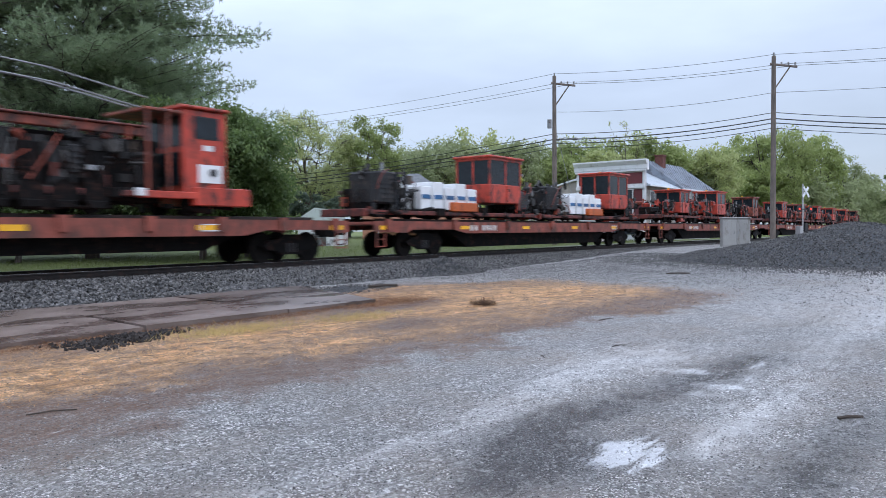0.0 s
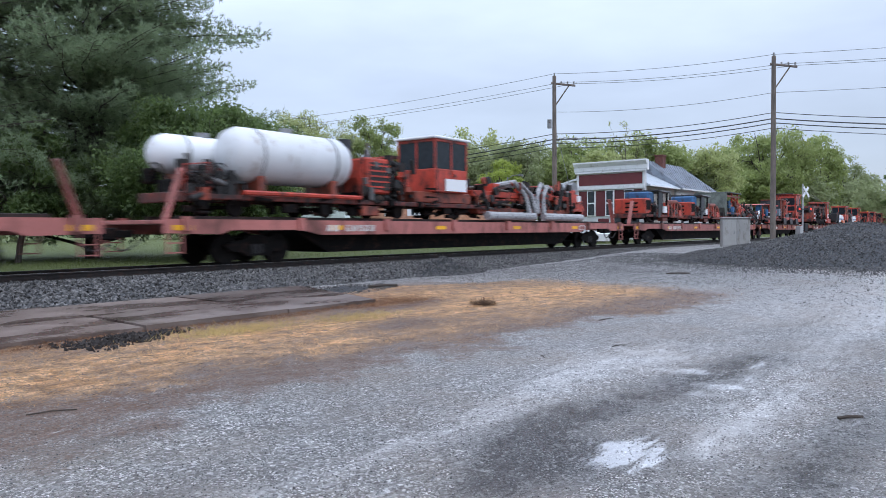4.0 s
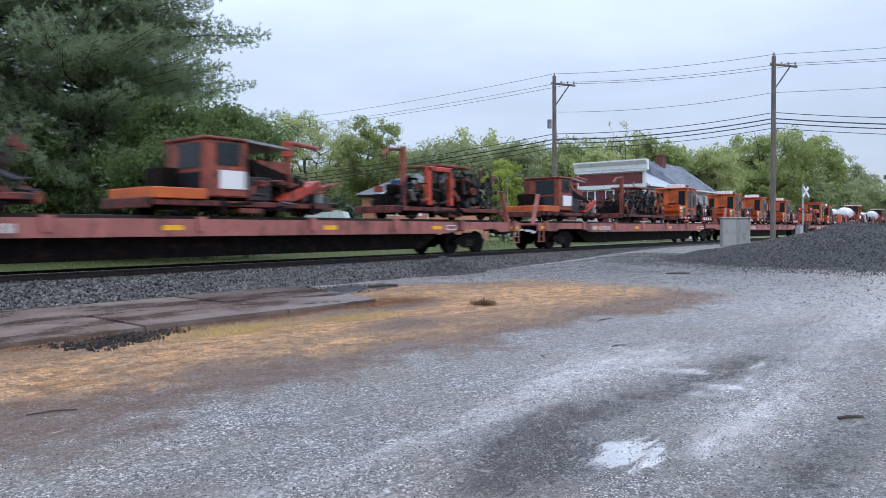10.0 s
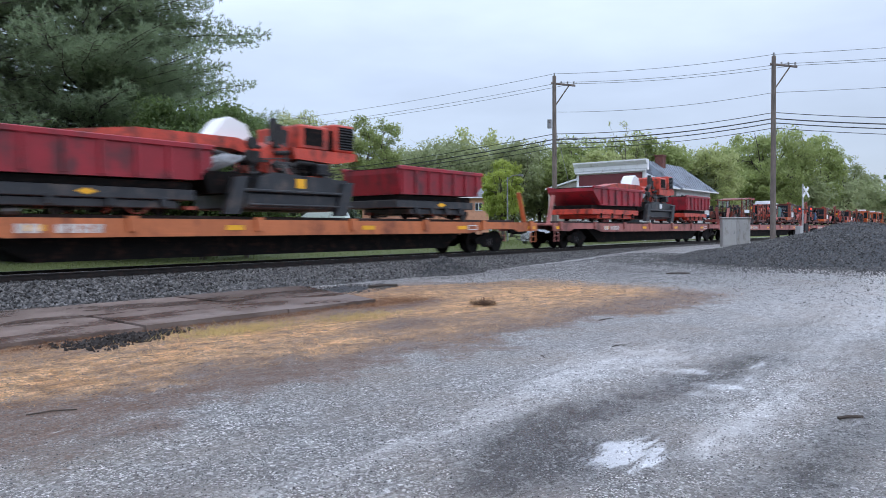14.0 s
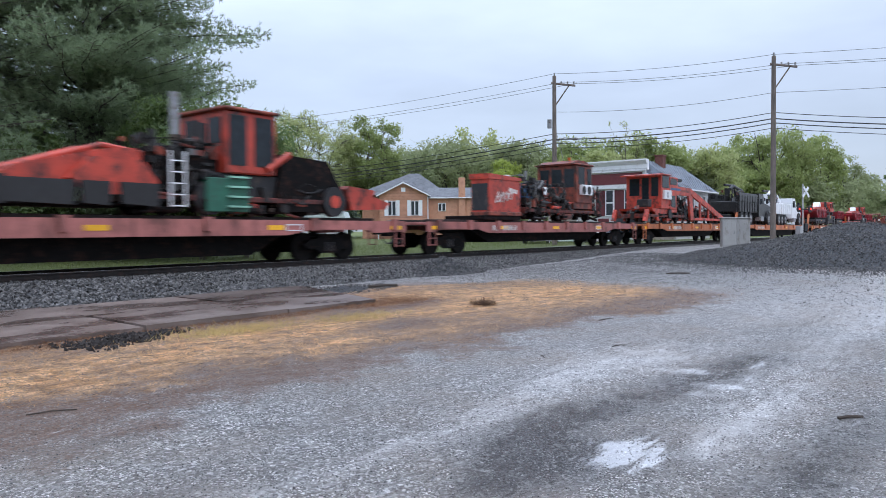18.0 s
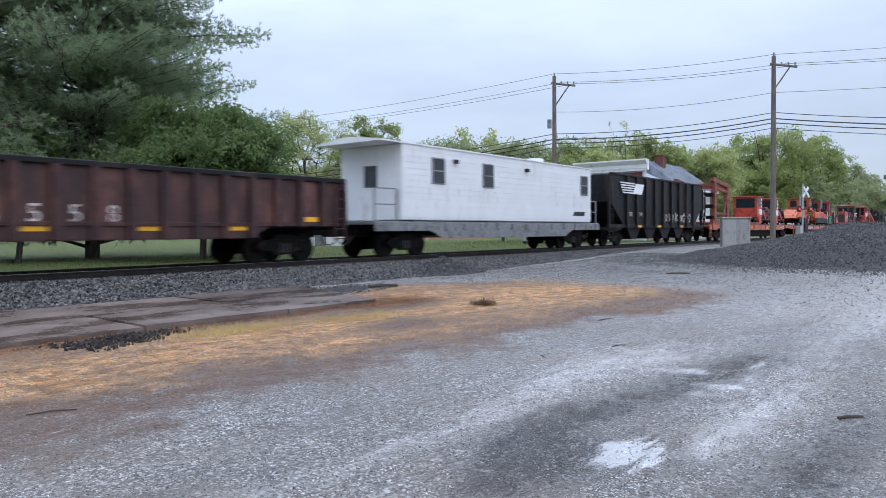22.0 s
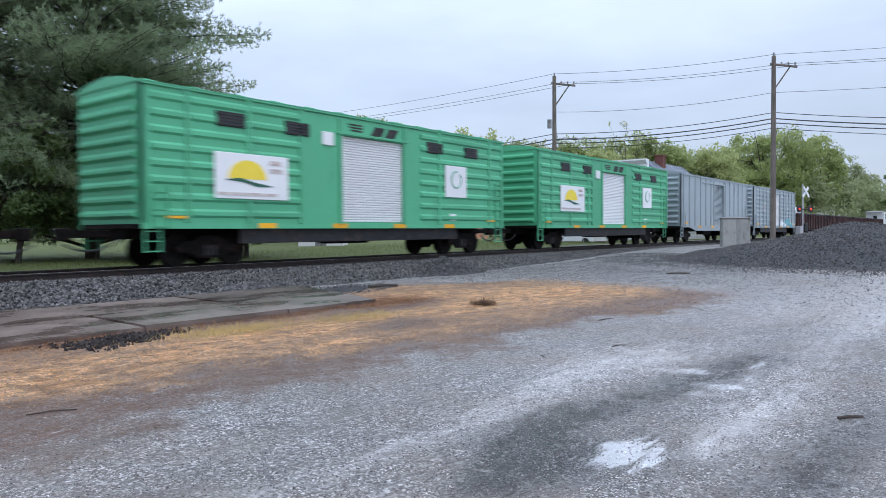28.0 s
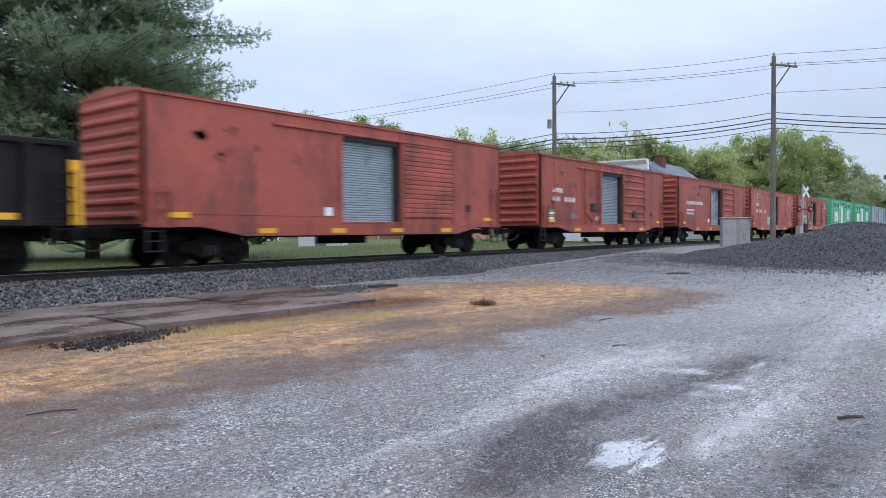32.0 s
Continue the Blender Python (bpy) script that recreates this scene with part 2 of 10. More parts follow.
xs = np.concatenate([-np.geomspace(2500, 22, 14), np.arange(-20, -2, 2.0), np.arange(-2, 14, 0.12), np.arange(14, 40, 0.3), np.arange(40, 120, 2.0), np.geomspace(122, 2800, 14)])
ys = np.concatenate([-np.geomspace(2500, 22, 14), np.arange(-20, -3, 2.0), np.arange(-3, 12, 0.12), np.arange(12, 20, 0.4), np.arange(20, 90, 2.0), np.geomspace(92, 2800, 14)])
gx, gy = np.meshgrid(xs, ys)
gz = lot_height(gx, gy)
nx, ny = len(xs), len(ys)
idx = np.arange(nx * ny).reshape(ny, nx)
quads = np.stack([idx[:-1, :-1], idx[:-1, 1:], idx[1:, 1:], idx[1:, :-1]], -1).reshape(-1, 4)
ground_me = bpy.data.meshes.new("ground")
ground_me.from_pydata(np.stack([gx, gy, gz], -1).reshape(-1, 3).tolist(), [], quads.tolist())
ground_me.polygons.foreach_set("use_smooth", [True] * len(ground_me.polygons))


def zone(name, values):
    a = ground_me.attributes.new(name, "FLOAT", "POINT")
    a.data.foreach_set("value", np.clip(values, 0, 1).astype(np.float32).ravel())


def straw_density(x, y):
    """Dead grass between the pad and the gravel: worn through to brown soil, golden where it is thickest."""
    rag_ = 0.5 * fbm(x, y, 1.6) + 0.35 * fbm(x, y, 4.1)
    low = 6.1 + 0.4 * smooth(4, 2, x) - 1.0 * smooth(5, 8, x) - 0.8 * smooth(9, 13, x)
    high = np.where(x < 9.8, 9.3 + 0.2 * smooth(5, 3, x), 9.3 + 2.6 * smooth(9.8, 12.0, x) - 1.2 * smooth(13, 17, x))
    body = smooth(-0.5, 0.5, y - low + 0.6 * rag_) * smooth(-0.3, 0.3, high - y + 0.4 * rag_) * smooth(19.0, 15.0, x + 0.8 * rag_ + 0.3 * (7 - y))
    gold = np.zeros_like(x)
    for cx, cy, rx, ry, k in ((5.9, 7.9, 1.1, 0.55, 0.8), (6.9, 7.5, 0.9, 0.4, 0.7), (6.4, 6.55, 0.7, 0.22, 0.6), (4.1, 7.4, 1.1, 0.6, 0.55), (3.0, 7.4, 1.0, 0.6, 0.5), (13.9, 8.0, 2.6, 1.1, 0.95), (10.7, 7.6, 1.2, 0.5, 0.5), (8.3, 8.0, 0.9, 0.35, 0.55), (12.4, 9.9, 1.2, 0.7, 0.5), (2.6, 6.7, 0.6, 0.25, 0.5), (15.8, 6.4, 1.6, 0.6, 0.45)):
        gold += k * np.exp(-((x - cx) / rx) ** 2 - ((y - cy) / ry) ** 2)
    bare = 0.55 * np.exp(-((x - 9.3) / 1.1) ** 2 - ((y - 8.75) / 0.4) ** 2) + 0.5 * np.exp(-((x - 8.0) / 0.8) ** 2 - ((y - 7.0) / 0.45) ** 2) + 0.4 * np.exp(-((x - 11.2) / 1.0) ** 2 - ((y - 8.9) / 0.4) ** 2)
    return body * np.clip(0.58 - bare + 0.7 * gold + 0.28 * rag_ - 0.42 * smooth(6.6, 5.0, y) * smooth(5, 8, x), 0, 1.1), body


rag = 0.5 * fbm(gx, gy, 1.6) + 0.35 * fbm(gx, gy, 4.1)
straw_zone, grass_body = straw_density(gx, gy)
zone("straw", straw_zone)
zone("grass", smooth(20.2, 21.2, gy + 0.3 * rag))
zone("loose", smooth(14.5, 20, gx + rag) * smooth(3, 7.5, gy + rag) + smooth(12.0, 13.2, gy + 0.3 * rag))
def band(xs_, ys_, wide):
    """How near each place is to a wheel track through the places given."""
    return np.exp(-((gy - np.interp(gx, xs_, ys_) - 0.05 * fbm(gx, gy, 2.2)) / wide) ** 2)


def spot(x, y, rx, ry):
    return np.exp(-((gx - x) / rx) ** 2 - ((gy - y) / ry) ** 2)


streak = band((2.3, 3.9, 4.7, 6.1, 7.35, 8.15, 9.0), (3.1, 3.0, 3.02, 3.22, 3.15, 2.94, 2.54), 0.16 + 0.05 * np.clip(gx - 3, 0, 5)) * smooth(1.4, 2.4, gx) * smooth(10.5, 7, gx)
# sky sheen along the wet track, later painted as pale colour
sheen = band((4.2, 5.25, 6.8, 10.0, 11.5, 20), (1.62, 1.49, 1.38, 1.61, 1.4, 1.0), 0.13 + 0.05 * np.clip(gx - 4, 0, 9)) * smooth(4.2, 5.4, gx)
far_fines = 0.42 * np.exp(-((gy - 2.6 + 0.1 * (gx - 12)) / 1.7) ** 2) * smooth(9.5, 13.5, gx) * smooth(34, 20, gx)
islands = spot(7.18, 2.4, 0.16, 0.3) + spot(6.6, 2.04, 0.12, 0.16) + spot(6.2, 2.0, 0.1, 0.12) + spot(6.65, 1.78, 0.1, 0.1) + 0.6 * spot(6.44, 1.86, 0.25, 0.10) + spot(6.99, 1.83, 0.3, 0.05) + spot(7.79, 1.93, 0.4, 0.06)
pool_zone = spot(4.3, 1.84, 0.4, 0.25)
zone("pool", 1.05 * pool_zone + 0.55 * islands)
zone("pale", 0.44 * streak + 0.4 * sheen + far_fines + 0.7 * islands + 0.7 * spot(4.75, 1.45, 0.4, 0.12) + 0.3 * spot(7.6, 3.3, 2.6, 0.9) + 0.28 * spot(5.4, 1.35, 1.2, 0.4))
hollow = band((3.0, 3.4, 4.65, 5.26, 6.7, 7.6, 9.1), (2.2, 2.31, 2.64, 2.45, 2.25, 2.05, 1.8), 0.22 + 0.05 * np.clip(gx - 3, 0, 4)) * smooth(2.6, 4.2, gx) * smooth(10.0, 7.8, gx)
zone("damp", 0.85 * hollow + 0.7 * spot(4.2, 1.9, 0.75, 0.5) + 0.65 * spot(5.6, 0.75, 1.3, 0.3) + 0.6 * spot(4.3, 0.85, 0.7, 0.25) + 0.5 * spot(3.4, 2.2, 0.8, 0.3) + 0.35 * spot(3.3, 4.1, 0.5, 0.25) + 0.3 * spot(2.4, 3.5, 0.5, 0.15))


def attr(nt, name):
    n = nt.nodes.new("ShaderNodeAttribute")
    n.attribute_name = name
    return n.outputs["Fac"]


zone("soil", np.maximum(1.1 * grass_body, 0.9 * smooth(-1.2, 0.3, gy - 5.3 + 0.4 * smooth(8, 13, gx) + 0.9 * rag) * smooth(9.6, 9.0, gy) * smooth(18, 14, gx)) + 0.8 * smooth(9.0, 9.6, gy) * smooth(14.2, 13.0, gy + rag) * smooth(18, 13, gx + rag))
m, nt, bsdf, tc = start_mat("lot_gravel_and_grass")
vec = tc.outputs["Object"]
along = nt.nodes.new("ShaderNodeMapping")   # wheel tracks run along the lot
along.inputs["Rotation"].default_value = (0, 0, radians(10))
along.inputs["Scale"].default_value = (0.32, 1.5, 1.0)
nt.links.new(vec, along.inputs["Vector"])
n_big, n_mid, n_fine = noise_node(nt, vec, 0.7), noise_node(nt, vec, 4.0, 7.0, 0.72), noise_node(nt, vec, 48.0, 4.0, 0.75)
n_track = noise_node(nt, along.outputs[0], 1.3, 6.0, 0.65)


def chips(scale, stops):
    v = nt.nodes.new("ShaderNodeTexVoronoi")
    v.inputs["Scale"].default_value = scale
    nt.links.new(vec, v.inputs["Vector"])
    bw_ = nt.nodes.new("ShaderNodeSeparateColor")
    nt.links.new(v.outputs["Color"], bw_.inputs[0])
    r_ = ramp_node(nt, stops)
    nt.links.new(bw_.outputs[0], r_.inputs[0])
    return r_.outputs[0], v.outputs["Distance"]


chip_a, dist_a = chips(86.0, [(0.0, (0.03, 0.029, 0.028)), (0.45, (0.12, 0.114, 0.11)), (0.7, (0.24, 0.23, 0.222)), (0.84, (0.5, 0.49, 0.48)), (1.0, (0.8, 0.79, 0.78))])
chip_b, dist_b = chips(40.0, [(0.0, (0.04, 0.038, 0.036)), (0.5, (0.15, 0.142, 0.136)), (0.82, (0.29, 0.28, 0.27)), (1.0, (0.62, 0.61, 0.6))])
col = mixed(nt, remap(nt, n_mid, 0.40, 0.62), chip_a, chip_b)
col = mixed(nt, remap(nt, n_fine, 0.35, 0.7, 0.0, 0.55), col, (0.085, 0.08, 0.076))
col = mixed(nt, remap(nt, n_track, 0.42, 0.68, 0.0, 0.5), col, (0.10, 0.092, 0.086))
col = mixed(nt, remap(nt, n_big, 0.42, 0.7, 0.0, 0.5), col, (0.15, 0.118, 0.092))
edge = math_node(nt, "MULTIPLY_ADD", n_mid, 1.5)
edge.node.inputs[2].default_value = -0.75
edge2 = math_node(nt, "ADD", edge, math_node(nt, "MULTIPLY", math_node(nt, "SUBTRACT", n_fine, 0.5), 0.9))
soil_f = remap(nt, math_node(nt, "ADD", attr(nt, "soil"), edge2), 0.25, 1.0)
col = mixed(nt, math_node(nt, "MULTIPLY", soil_f, 0.92), col, mixed(nt, remap(nt, n_fine, 0.35, 0.65), (0.034, 0.018, 0.011), (0.14, 0.074, 0.044)))
loose_f = remap(nt, math_node(nt, "ADD", attr(nt, "loose"), edge), 0.3, 0.8)
chip_c, _ = chips(19.0, [(0.0, (0.012, 0.012, 0.012)), (0.4, (0.05, 0.049, 0.047)), (0.75, (0.10, 0.098, 0.094)), (1.0, (0.21, 0.205, 0.2))])
col = mixed(nt, math_node(nt, "MULTIPLY", loose_f, 0.8), col, mixed(nt, 0.45, chip_c, chip_b))
straw_f = remap(nt, math_node(nt, "ADD", attr(nt, "straw"), math_node(nt, "MULTIPLY", edge2, 1.15)), 0.2, 0.95)
straw_col = mixed(nt, remap(nt, n_fine, 0.3, 0.68), (0.27, 0.142, 0.068), (0.82, 0.53, 0.285))
n_tuft = noise_node(nt, vec, 15.0, 6.0, 0.8)
straw_col = mixed(nt, remap(nt, n_tuft, 0.48, 0.62, 0.0, 0.75), straw_col, (0.05, 0.03, 0.019))
straw_col = mixed(nt, remap(nt, n_mid, 0.46, 0.60, 0.0, 0.85), straw_col, (0.075, 0.046, 0.028))
patchy = nt.nodes.new("ShaderNodeMapping")
patchy.inputs["Scale"].default_value = (0.55, 1.2, 1.0)
nt.links.new(vec, patchy.inputs["Vector"])
n_patch = noise_node(nt, patchy.outputs[0], 2.6, 8.0, 0.72)
straw_f = math_node(nt, "MULTIPLY", straw_f, remap(nt, n_patch, 0.40, 0.58, 0.25, 1.0))
col = mixed(nt, straw_f, col, straw_col)
damp_f = remap(nt, math_node(nt, "ADD", attr(nt, "damp"), edge2), 0.25, 0.9)
col = mixed(nt, math_node(nt, "MULTIPLY", damp_f, 0.74), col, (0.042, 0.041, 0.043))
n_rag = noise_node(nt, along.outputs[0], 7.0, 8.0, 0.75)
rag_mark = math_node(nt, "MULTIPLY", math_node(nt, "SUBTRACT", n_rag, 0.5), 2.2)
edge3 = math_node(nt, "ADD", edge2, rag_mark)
# real pale fines and painted wet sheen share one colour
fines_sheen_f = remap(nt, math_node(nt, "ADD", attr(nt, "pale"), edge3), 0.15, 1.05)
col = mixed(nt, math_node(nt, "MULTIPLY", fines_sheen_f, 0.6), col, (0.315, 0.31, 0.31))
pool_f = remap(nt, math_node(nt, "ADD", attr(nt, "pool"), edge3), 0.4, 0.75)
# puddle's pale silt and its sky reflection are both put into this colour
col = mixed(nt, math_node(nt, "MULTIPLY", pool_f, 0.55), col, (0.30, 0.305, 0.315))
pale_f = math_node(nt, "MAXIMUM", pool_f, math_node(nt, "MULTIPLY", fines_sheen_f, 0.45))
lawn = mixed(nt, remap(nt, n_mid, 0.3, 0.7), (0.042, 0.055, 0.015), (0.075, 0.088, 0.03))
col = mixed(nt, attr(nt, "grass"), col, lawn)
hs = nt.nodes.new("ShaderNodeHueSaturation")
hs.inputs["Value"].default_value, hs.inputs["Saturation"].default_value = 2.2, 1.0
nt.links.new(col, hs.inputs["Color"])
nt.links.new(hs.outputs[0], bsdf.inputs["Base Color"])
wet = math_node(nt, "MAXIMUM", pale_f, damp_f)
gloss = mixed(nt, math_node(nt, "MULTIPLY", wet, 0.9), mixed(nt, remap(nt, n_track, 0.35, 0.65), (0.7,) * 3, (0.42,) * 3), (0.12,) * 3)
gloss = mixed(nt, math_node(nt, "MAXIMUM", straw_f, attr(nt, "grass")), gloss, (0.9,) * 3)
nt.links.new(gloss, bsdf.inputs["Roughness"])
bsdf.inputs["Specular IOR Level"].default_value = 0.4
bp = nt.nodes.new("ShaderNodeBump")
bp.inputs["Distance"].default_value = 0.03
nt.links.new(math_node(nt, "ADD", math_node(nt, "ADD", dist_a, dist_b), math_node(nt, "MULTIPLY", n_fine, 1.2)), bp.inputs["Height"])
nt.links.new(remap(nt, pale_f, 0.0, 1.0, 1.0, 0.12), bp.inputs["Strength"])
nt.links.new(bp.outputs[0], bsdf.inputs["Normal"])
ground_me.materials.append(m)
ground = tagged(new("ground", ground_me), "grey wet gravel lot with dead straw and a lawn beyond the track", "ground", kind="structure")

# ---------------------------------------------------------------- track
# bed colour is below the stones' own: shade in the gaps is painted
BALLAST = surface("ballast_stone_and_gaps", (0.05, 0.05, 0.051), 0.65, 0, 0.55, 9.0, (0.05, 0.05, 0.055), 0.35, 1.0, 0.6, 6.0, each=0.25)
STONE = surface("loose_stone", (0.132, 0.126, 0.121), 0.6, 0, 0.35, 5.0, (0.06, 0.06, 0.065), 0.3, 1.0, 0.3, 4.0)
nt = STONE.node_tree   # each stone of a heap takes a tone of its own
isl = nt.nodes.new("ShaderNodeNewGeometry")
tone_n = nt.nodes.new("ShaderNodeHueSaturation")
src = nt.nodes["Principled BSDF"].inputs["Base Color"].links[0].from_socket
nt.links.new(src, tone_n.inputs["Color"])
nt.links.new(remap(nt, isl.outputs["Random Per Island"], 0, 1, 0.08, 1.6), tone_n.inputs["Value"])
nt.links.new(tone_n.outputs[0], nt.nodes["Principled BSDF"].inputs["Base Color"])

X0, X1 = -760, 1500
track = empty("railway_track", "single ballasted track with dark steel rails", "railway track", at=pose(0, TRACK_Y, 0))
track["kind"] = "structure"
BED_TOP = RAIL - 0.19


def bed_outline():
    return [(-3.45, 0.0), (-2.95, 0.12), (-1.75, BED_TOP + 0.02), (-0.9, BED_TOP), (0.9, BED_TOP), (1.75, BED_TOP + 0.02), (3.2, 0.05), (3.3, -0.2), (-3.45, -0.2)]


part("ballast_bed", slab(bed_outline(), X0, X1, axis="x"), BALLAST, track, "grey crushed-stone ballast bed")
RAIL_STEEL = surface("rail_steel", (0.02, 0.016, 0.0145), 0.6, 0.0, 0.3, 3.0, (0.045, 0.024, 0.018), 0.4, spec=0.3)
RAIL_HEAD = surface("rail_head", (0.35, 0.35, 0.36), 0.22, 0.9, 0.1, 3.0)
for y in (-0.755, 0.755):
    z = RAIL
    o = [(y - 0.075, z - 0.17), (y - 0.075, z - 0.155), (y - 0.015, z - 0.13), (y - 0.012, z - 0.045), (y - 0.036, z - 0.035), (y - 0.036, z - 0.006), (y + 0.036, z - 0.006), (y + 0.036, z - 0.035), (y + 0.012, z - 0.045), (y + 0.015, z - 0.13), (y + 0.075, z - 0.155), (y + 0.075, z - 0.17)]
    r = part("rail", slab(o, X0, X1, axis="x"), RAIL_STEEL, track)
    part("rail_head", one(X0, X1, y - 0.034, y + 0.034, z - 0.006, z, bev=0), RAIL_HEAD, r, "polished running surface")
TIE = surface("creosote_tie", (0.06, 0.045, 0.035), 0.8, 0, 0.4, 5.0, (0.12, 0.10, 0.09), 0.4)
tie_me = bpy.data.meshes.new("tie")
b_ = one(-0.11, 0.11, -1.3, 1.3, BED_TOP - 0.12, BED_TOP + 0.02, bev=0.015)
b_.to_mesh(tie_me)
b_.free()
tie_me.materials.append(TIE)
rng = random.Random(3)
for i in range(170):
    t_ = new("tie", tie_me)
    t_.parent = track
    t_.matrix_basis = pose(2 + i * 0.5 + rng.uniform(-0.03, 0.03), rng.uniform(-0.04, 0.04), 0, 0, 0, rng.uniform(-1, 1))


def stone_field(name, spots, material, label, category, lo, hi, seed, parent=None):
    """Crushed stones: one mesh of small uneven lumps at the places given (x, y, z)."""
    rg = np.random.RandomState(seed)
    base = np.array([(1, 0, 0), (-1, 0, 0), (0, 1, 0), (0, -1, 0), (0, 0, 1), (0, 0, -1)], float)
    tri = np.array([(0, 2, 4), (2, 1, 4), (1, 3, 4), (3, 0, 4), (2, 0, 5), (1, 2, 5), (3, 1, 5), (0, 3, 5)])
    n = len(spots)
    size = rg.uniform(lo, hi, (n, 1, 1)) * rg.uniform(0.6, 1.3, (n, 1, 3))
    pts = base[None] * size * rg.uniform(0.75, 1.2, (n, 6, 1))
    ang = rg.uniform(0, 6.28, (n, 2))
    ca, sa, cb, sb = np.cos(ang[:, :1]), np.sin(ang[:, :1]), np.cos(ang[:, 1:]), np.sin(ang[:, 1:])
    x, y, z = pts[..., 0], pts[..., 1], pts[..., 2]
    x, y = x * ca - y * sa, x * sa + y * ca
    y, z = y * cb - z * sb, y * sb + z * cb
    pts = np.stack([x, y, z], -1) + np.asarray(spots)[:, None, :]
    faces = (tri[None] + np.arange(n)[:, None, None] * 6).reshape(-1, 3)
    me = bpy.data.meshes.new(name)
    me.from_pydata(pts.reshape(-1, 3).tolist(), [], faces.tolist())
    me.materials.append(material)
    ob = new(name, me)
    if parent:
        ob.parent = parent
        ob["kind"] = "stuff"
        return ob
    return tagged(ob, label, category, kind="stuff")


rs = np.random.RandomState(5)
N = 36000
bx = 3 + 62 * rs.rand(N) ** 1.5
by = rs.uniform(-3.5, -0.7, N)
ol = np.array(bed_outline()[:5])
bz = np.interp(by, ol[:, 0], ol[:, 1])
stone_field("ballast_stones", np.stack([bx, by + TRACK_Y, bz + rs.uniform(-0.01, 0.03, N)], -1), STONE, "loose grey crushed stones on the ballast shoulder", "ballast", 0.02, 0.05, 6)

# heaps of ballast
# darker than the stones on it, so shade between them is in the colour
HEAP = surface("dark_heap_stone_and_gaps", (0.026, 0.028, 0.032), 0.75, 0, 0.4, 9.0, (0.035, 0.036, 0.04), 0.3, 1.0, 0.6, 6.0)
HEAP_STONE = STONE.copy()
HEAP_STONE.name = "heap_stone"
dim = [nd for nd in HEAP_STONE.node_tree.nodes if nd.bl_idname == "ShaderNodeMapRange"][-1]
dim.inputs[3].default_value, dim.inputs[4].default_value = 0.08, 1.2


def heap(name, cx, cy, rx, ry, h, label, count, seed, turn=0.0, lo=0.02, hi=0.05):
    rg = np.random.RandomState(seed)
    n = 56
    u = np.linspace(-1.15, 1.15, n)
    a, b = np.meshgrid(u, u)
    def height(p, q_):
        d = np.sqrt(p * p + q_ * q_ + 1e-6) * (1 + 0.12 * fbm(p * 3 + seed, q_ * 3, 1.0))
        return h * np.clip(1.06 - d, 0, None) ** 0.92 * (1 + 0.10 * fbm(p * 6, q_ * 6 + seed, 1.0)) - 0.06
    ct, st = math.cos(turn), math.sin(turn)
    def place(p, q_):
        return cx + p * rx * ct - q_ * ry * st, cy + p * rx * st + q_ * ry * ct
    px_, py_ = place(a, b)
    me = bpy.data.meshes.new(name)
    ii = np.arange(n * n).reshape(n, n)
    fq = np.stack([ii[:-1, :-1], ii[:-1, 1:], ii[1:, 1:], ii[1:, :-1]], -1).reshape(-1, 4)
    me.from_pydata(np.stack([px_, py_, height(a, b) + lot_height(px_, py_)], -1).reshape(-1, 3).tolist(), [], fq.tolist())
    me.polygons.foreach_set("use_smooth", [True] * len(me.polygons))
    me.materials.append(HEAP)
    ob = tagged(new(name, me), label, "ballast heap", kind="structure")
    r = np.sqrt(rg.rand(count)) * 1.12
    th = rg.uniform(0, 6.283, count)
    p, q_ = r * np.cos(th), r * np.sin(th)
    sx, sy = place(p, q_)
    sz = np.maximum(height(p, q_), 0) + lot_height(sx, sy) + rg.uniform(-0.01, 0.025, count)
    stone_field("heap_stones", np.stack([sx, sy, sz], -1), HEAP_STONE, "", "", lo, hi, seed + 1, ob)
    return ob


heap("ballast_heap", 31.8, 3.6, 5.4, 7.0, 1.5, "large heap of dark grey crushed stone on the lot", 40000, 11, 0.15, 0.018, 0.042)
rs = np.random.RandomState(8)
rr, ta_ = 0.95 + 0.6 * rs.rand(9000) ** 1.7, rs.uniform(1.2, 4.6, 9000)
hx, hy = 31.8 + rr * 5.4 * np.cos(ta_), 3.6 + rr * 7.0 * np.sin(ta_)
stone_field("rolled_stones", np.stack([hx, hy, lot_height(hx, hy) + 0.005], -1), HEAP_STONE, "dark crushed stones rolled off the heap", "gravel", 0.014, 0.036, 9)
heap("small_ballast_heap", 18.6, 14.3, 1.9, 0.9, 0.58, "small heap of fresh crushed stone at the track", 3000, 21)

# ---------------------------------------------------------------- railway cars
WB = 1.73   # axle spacing of a truck


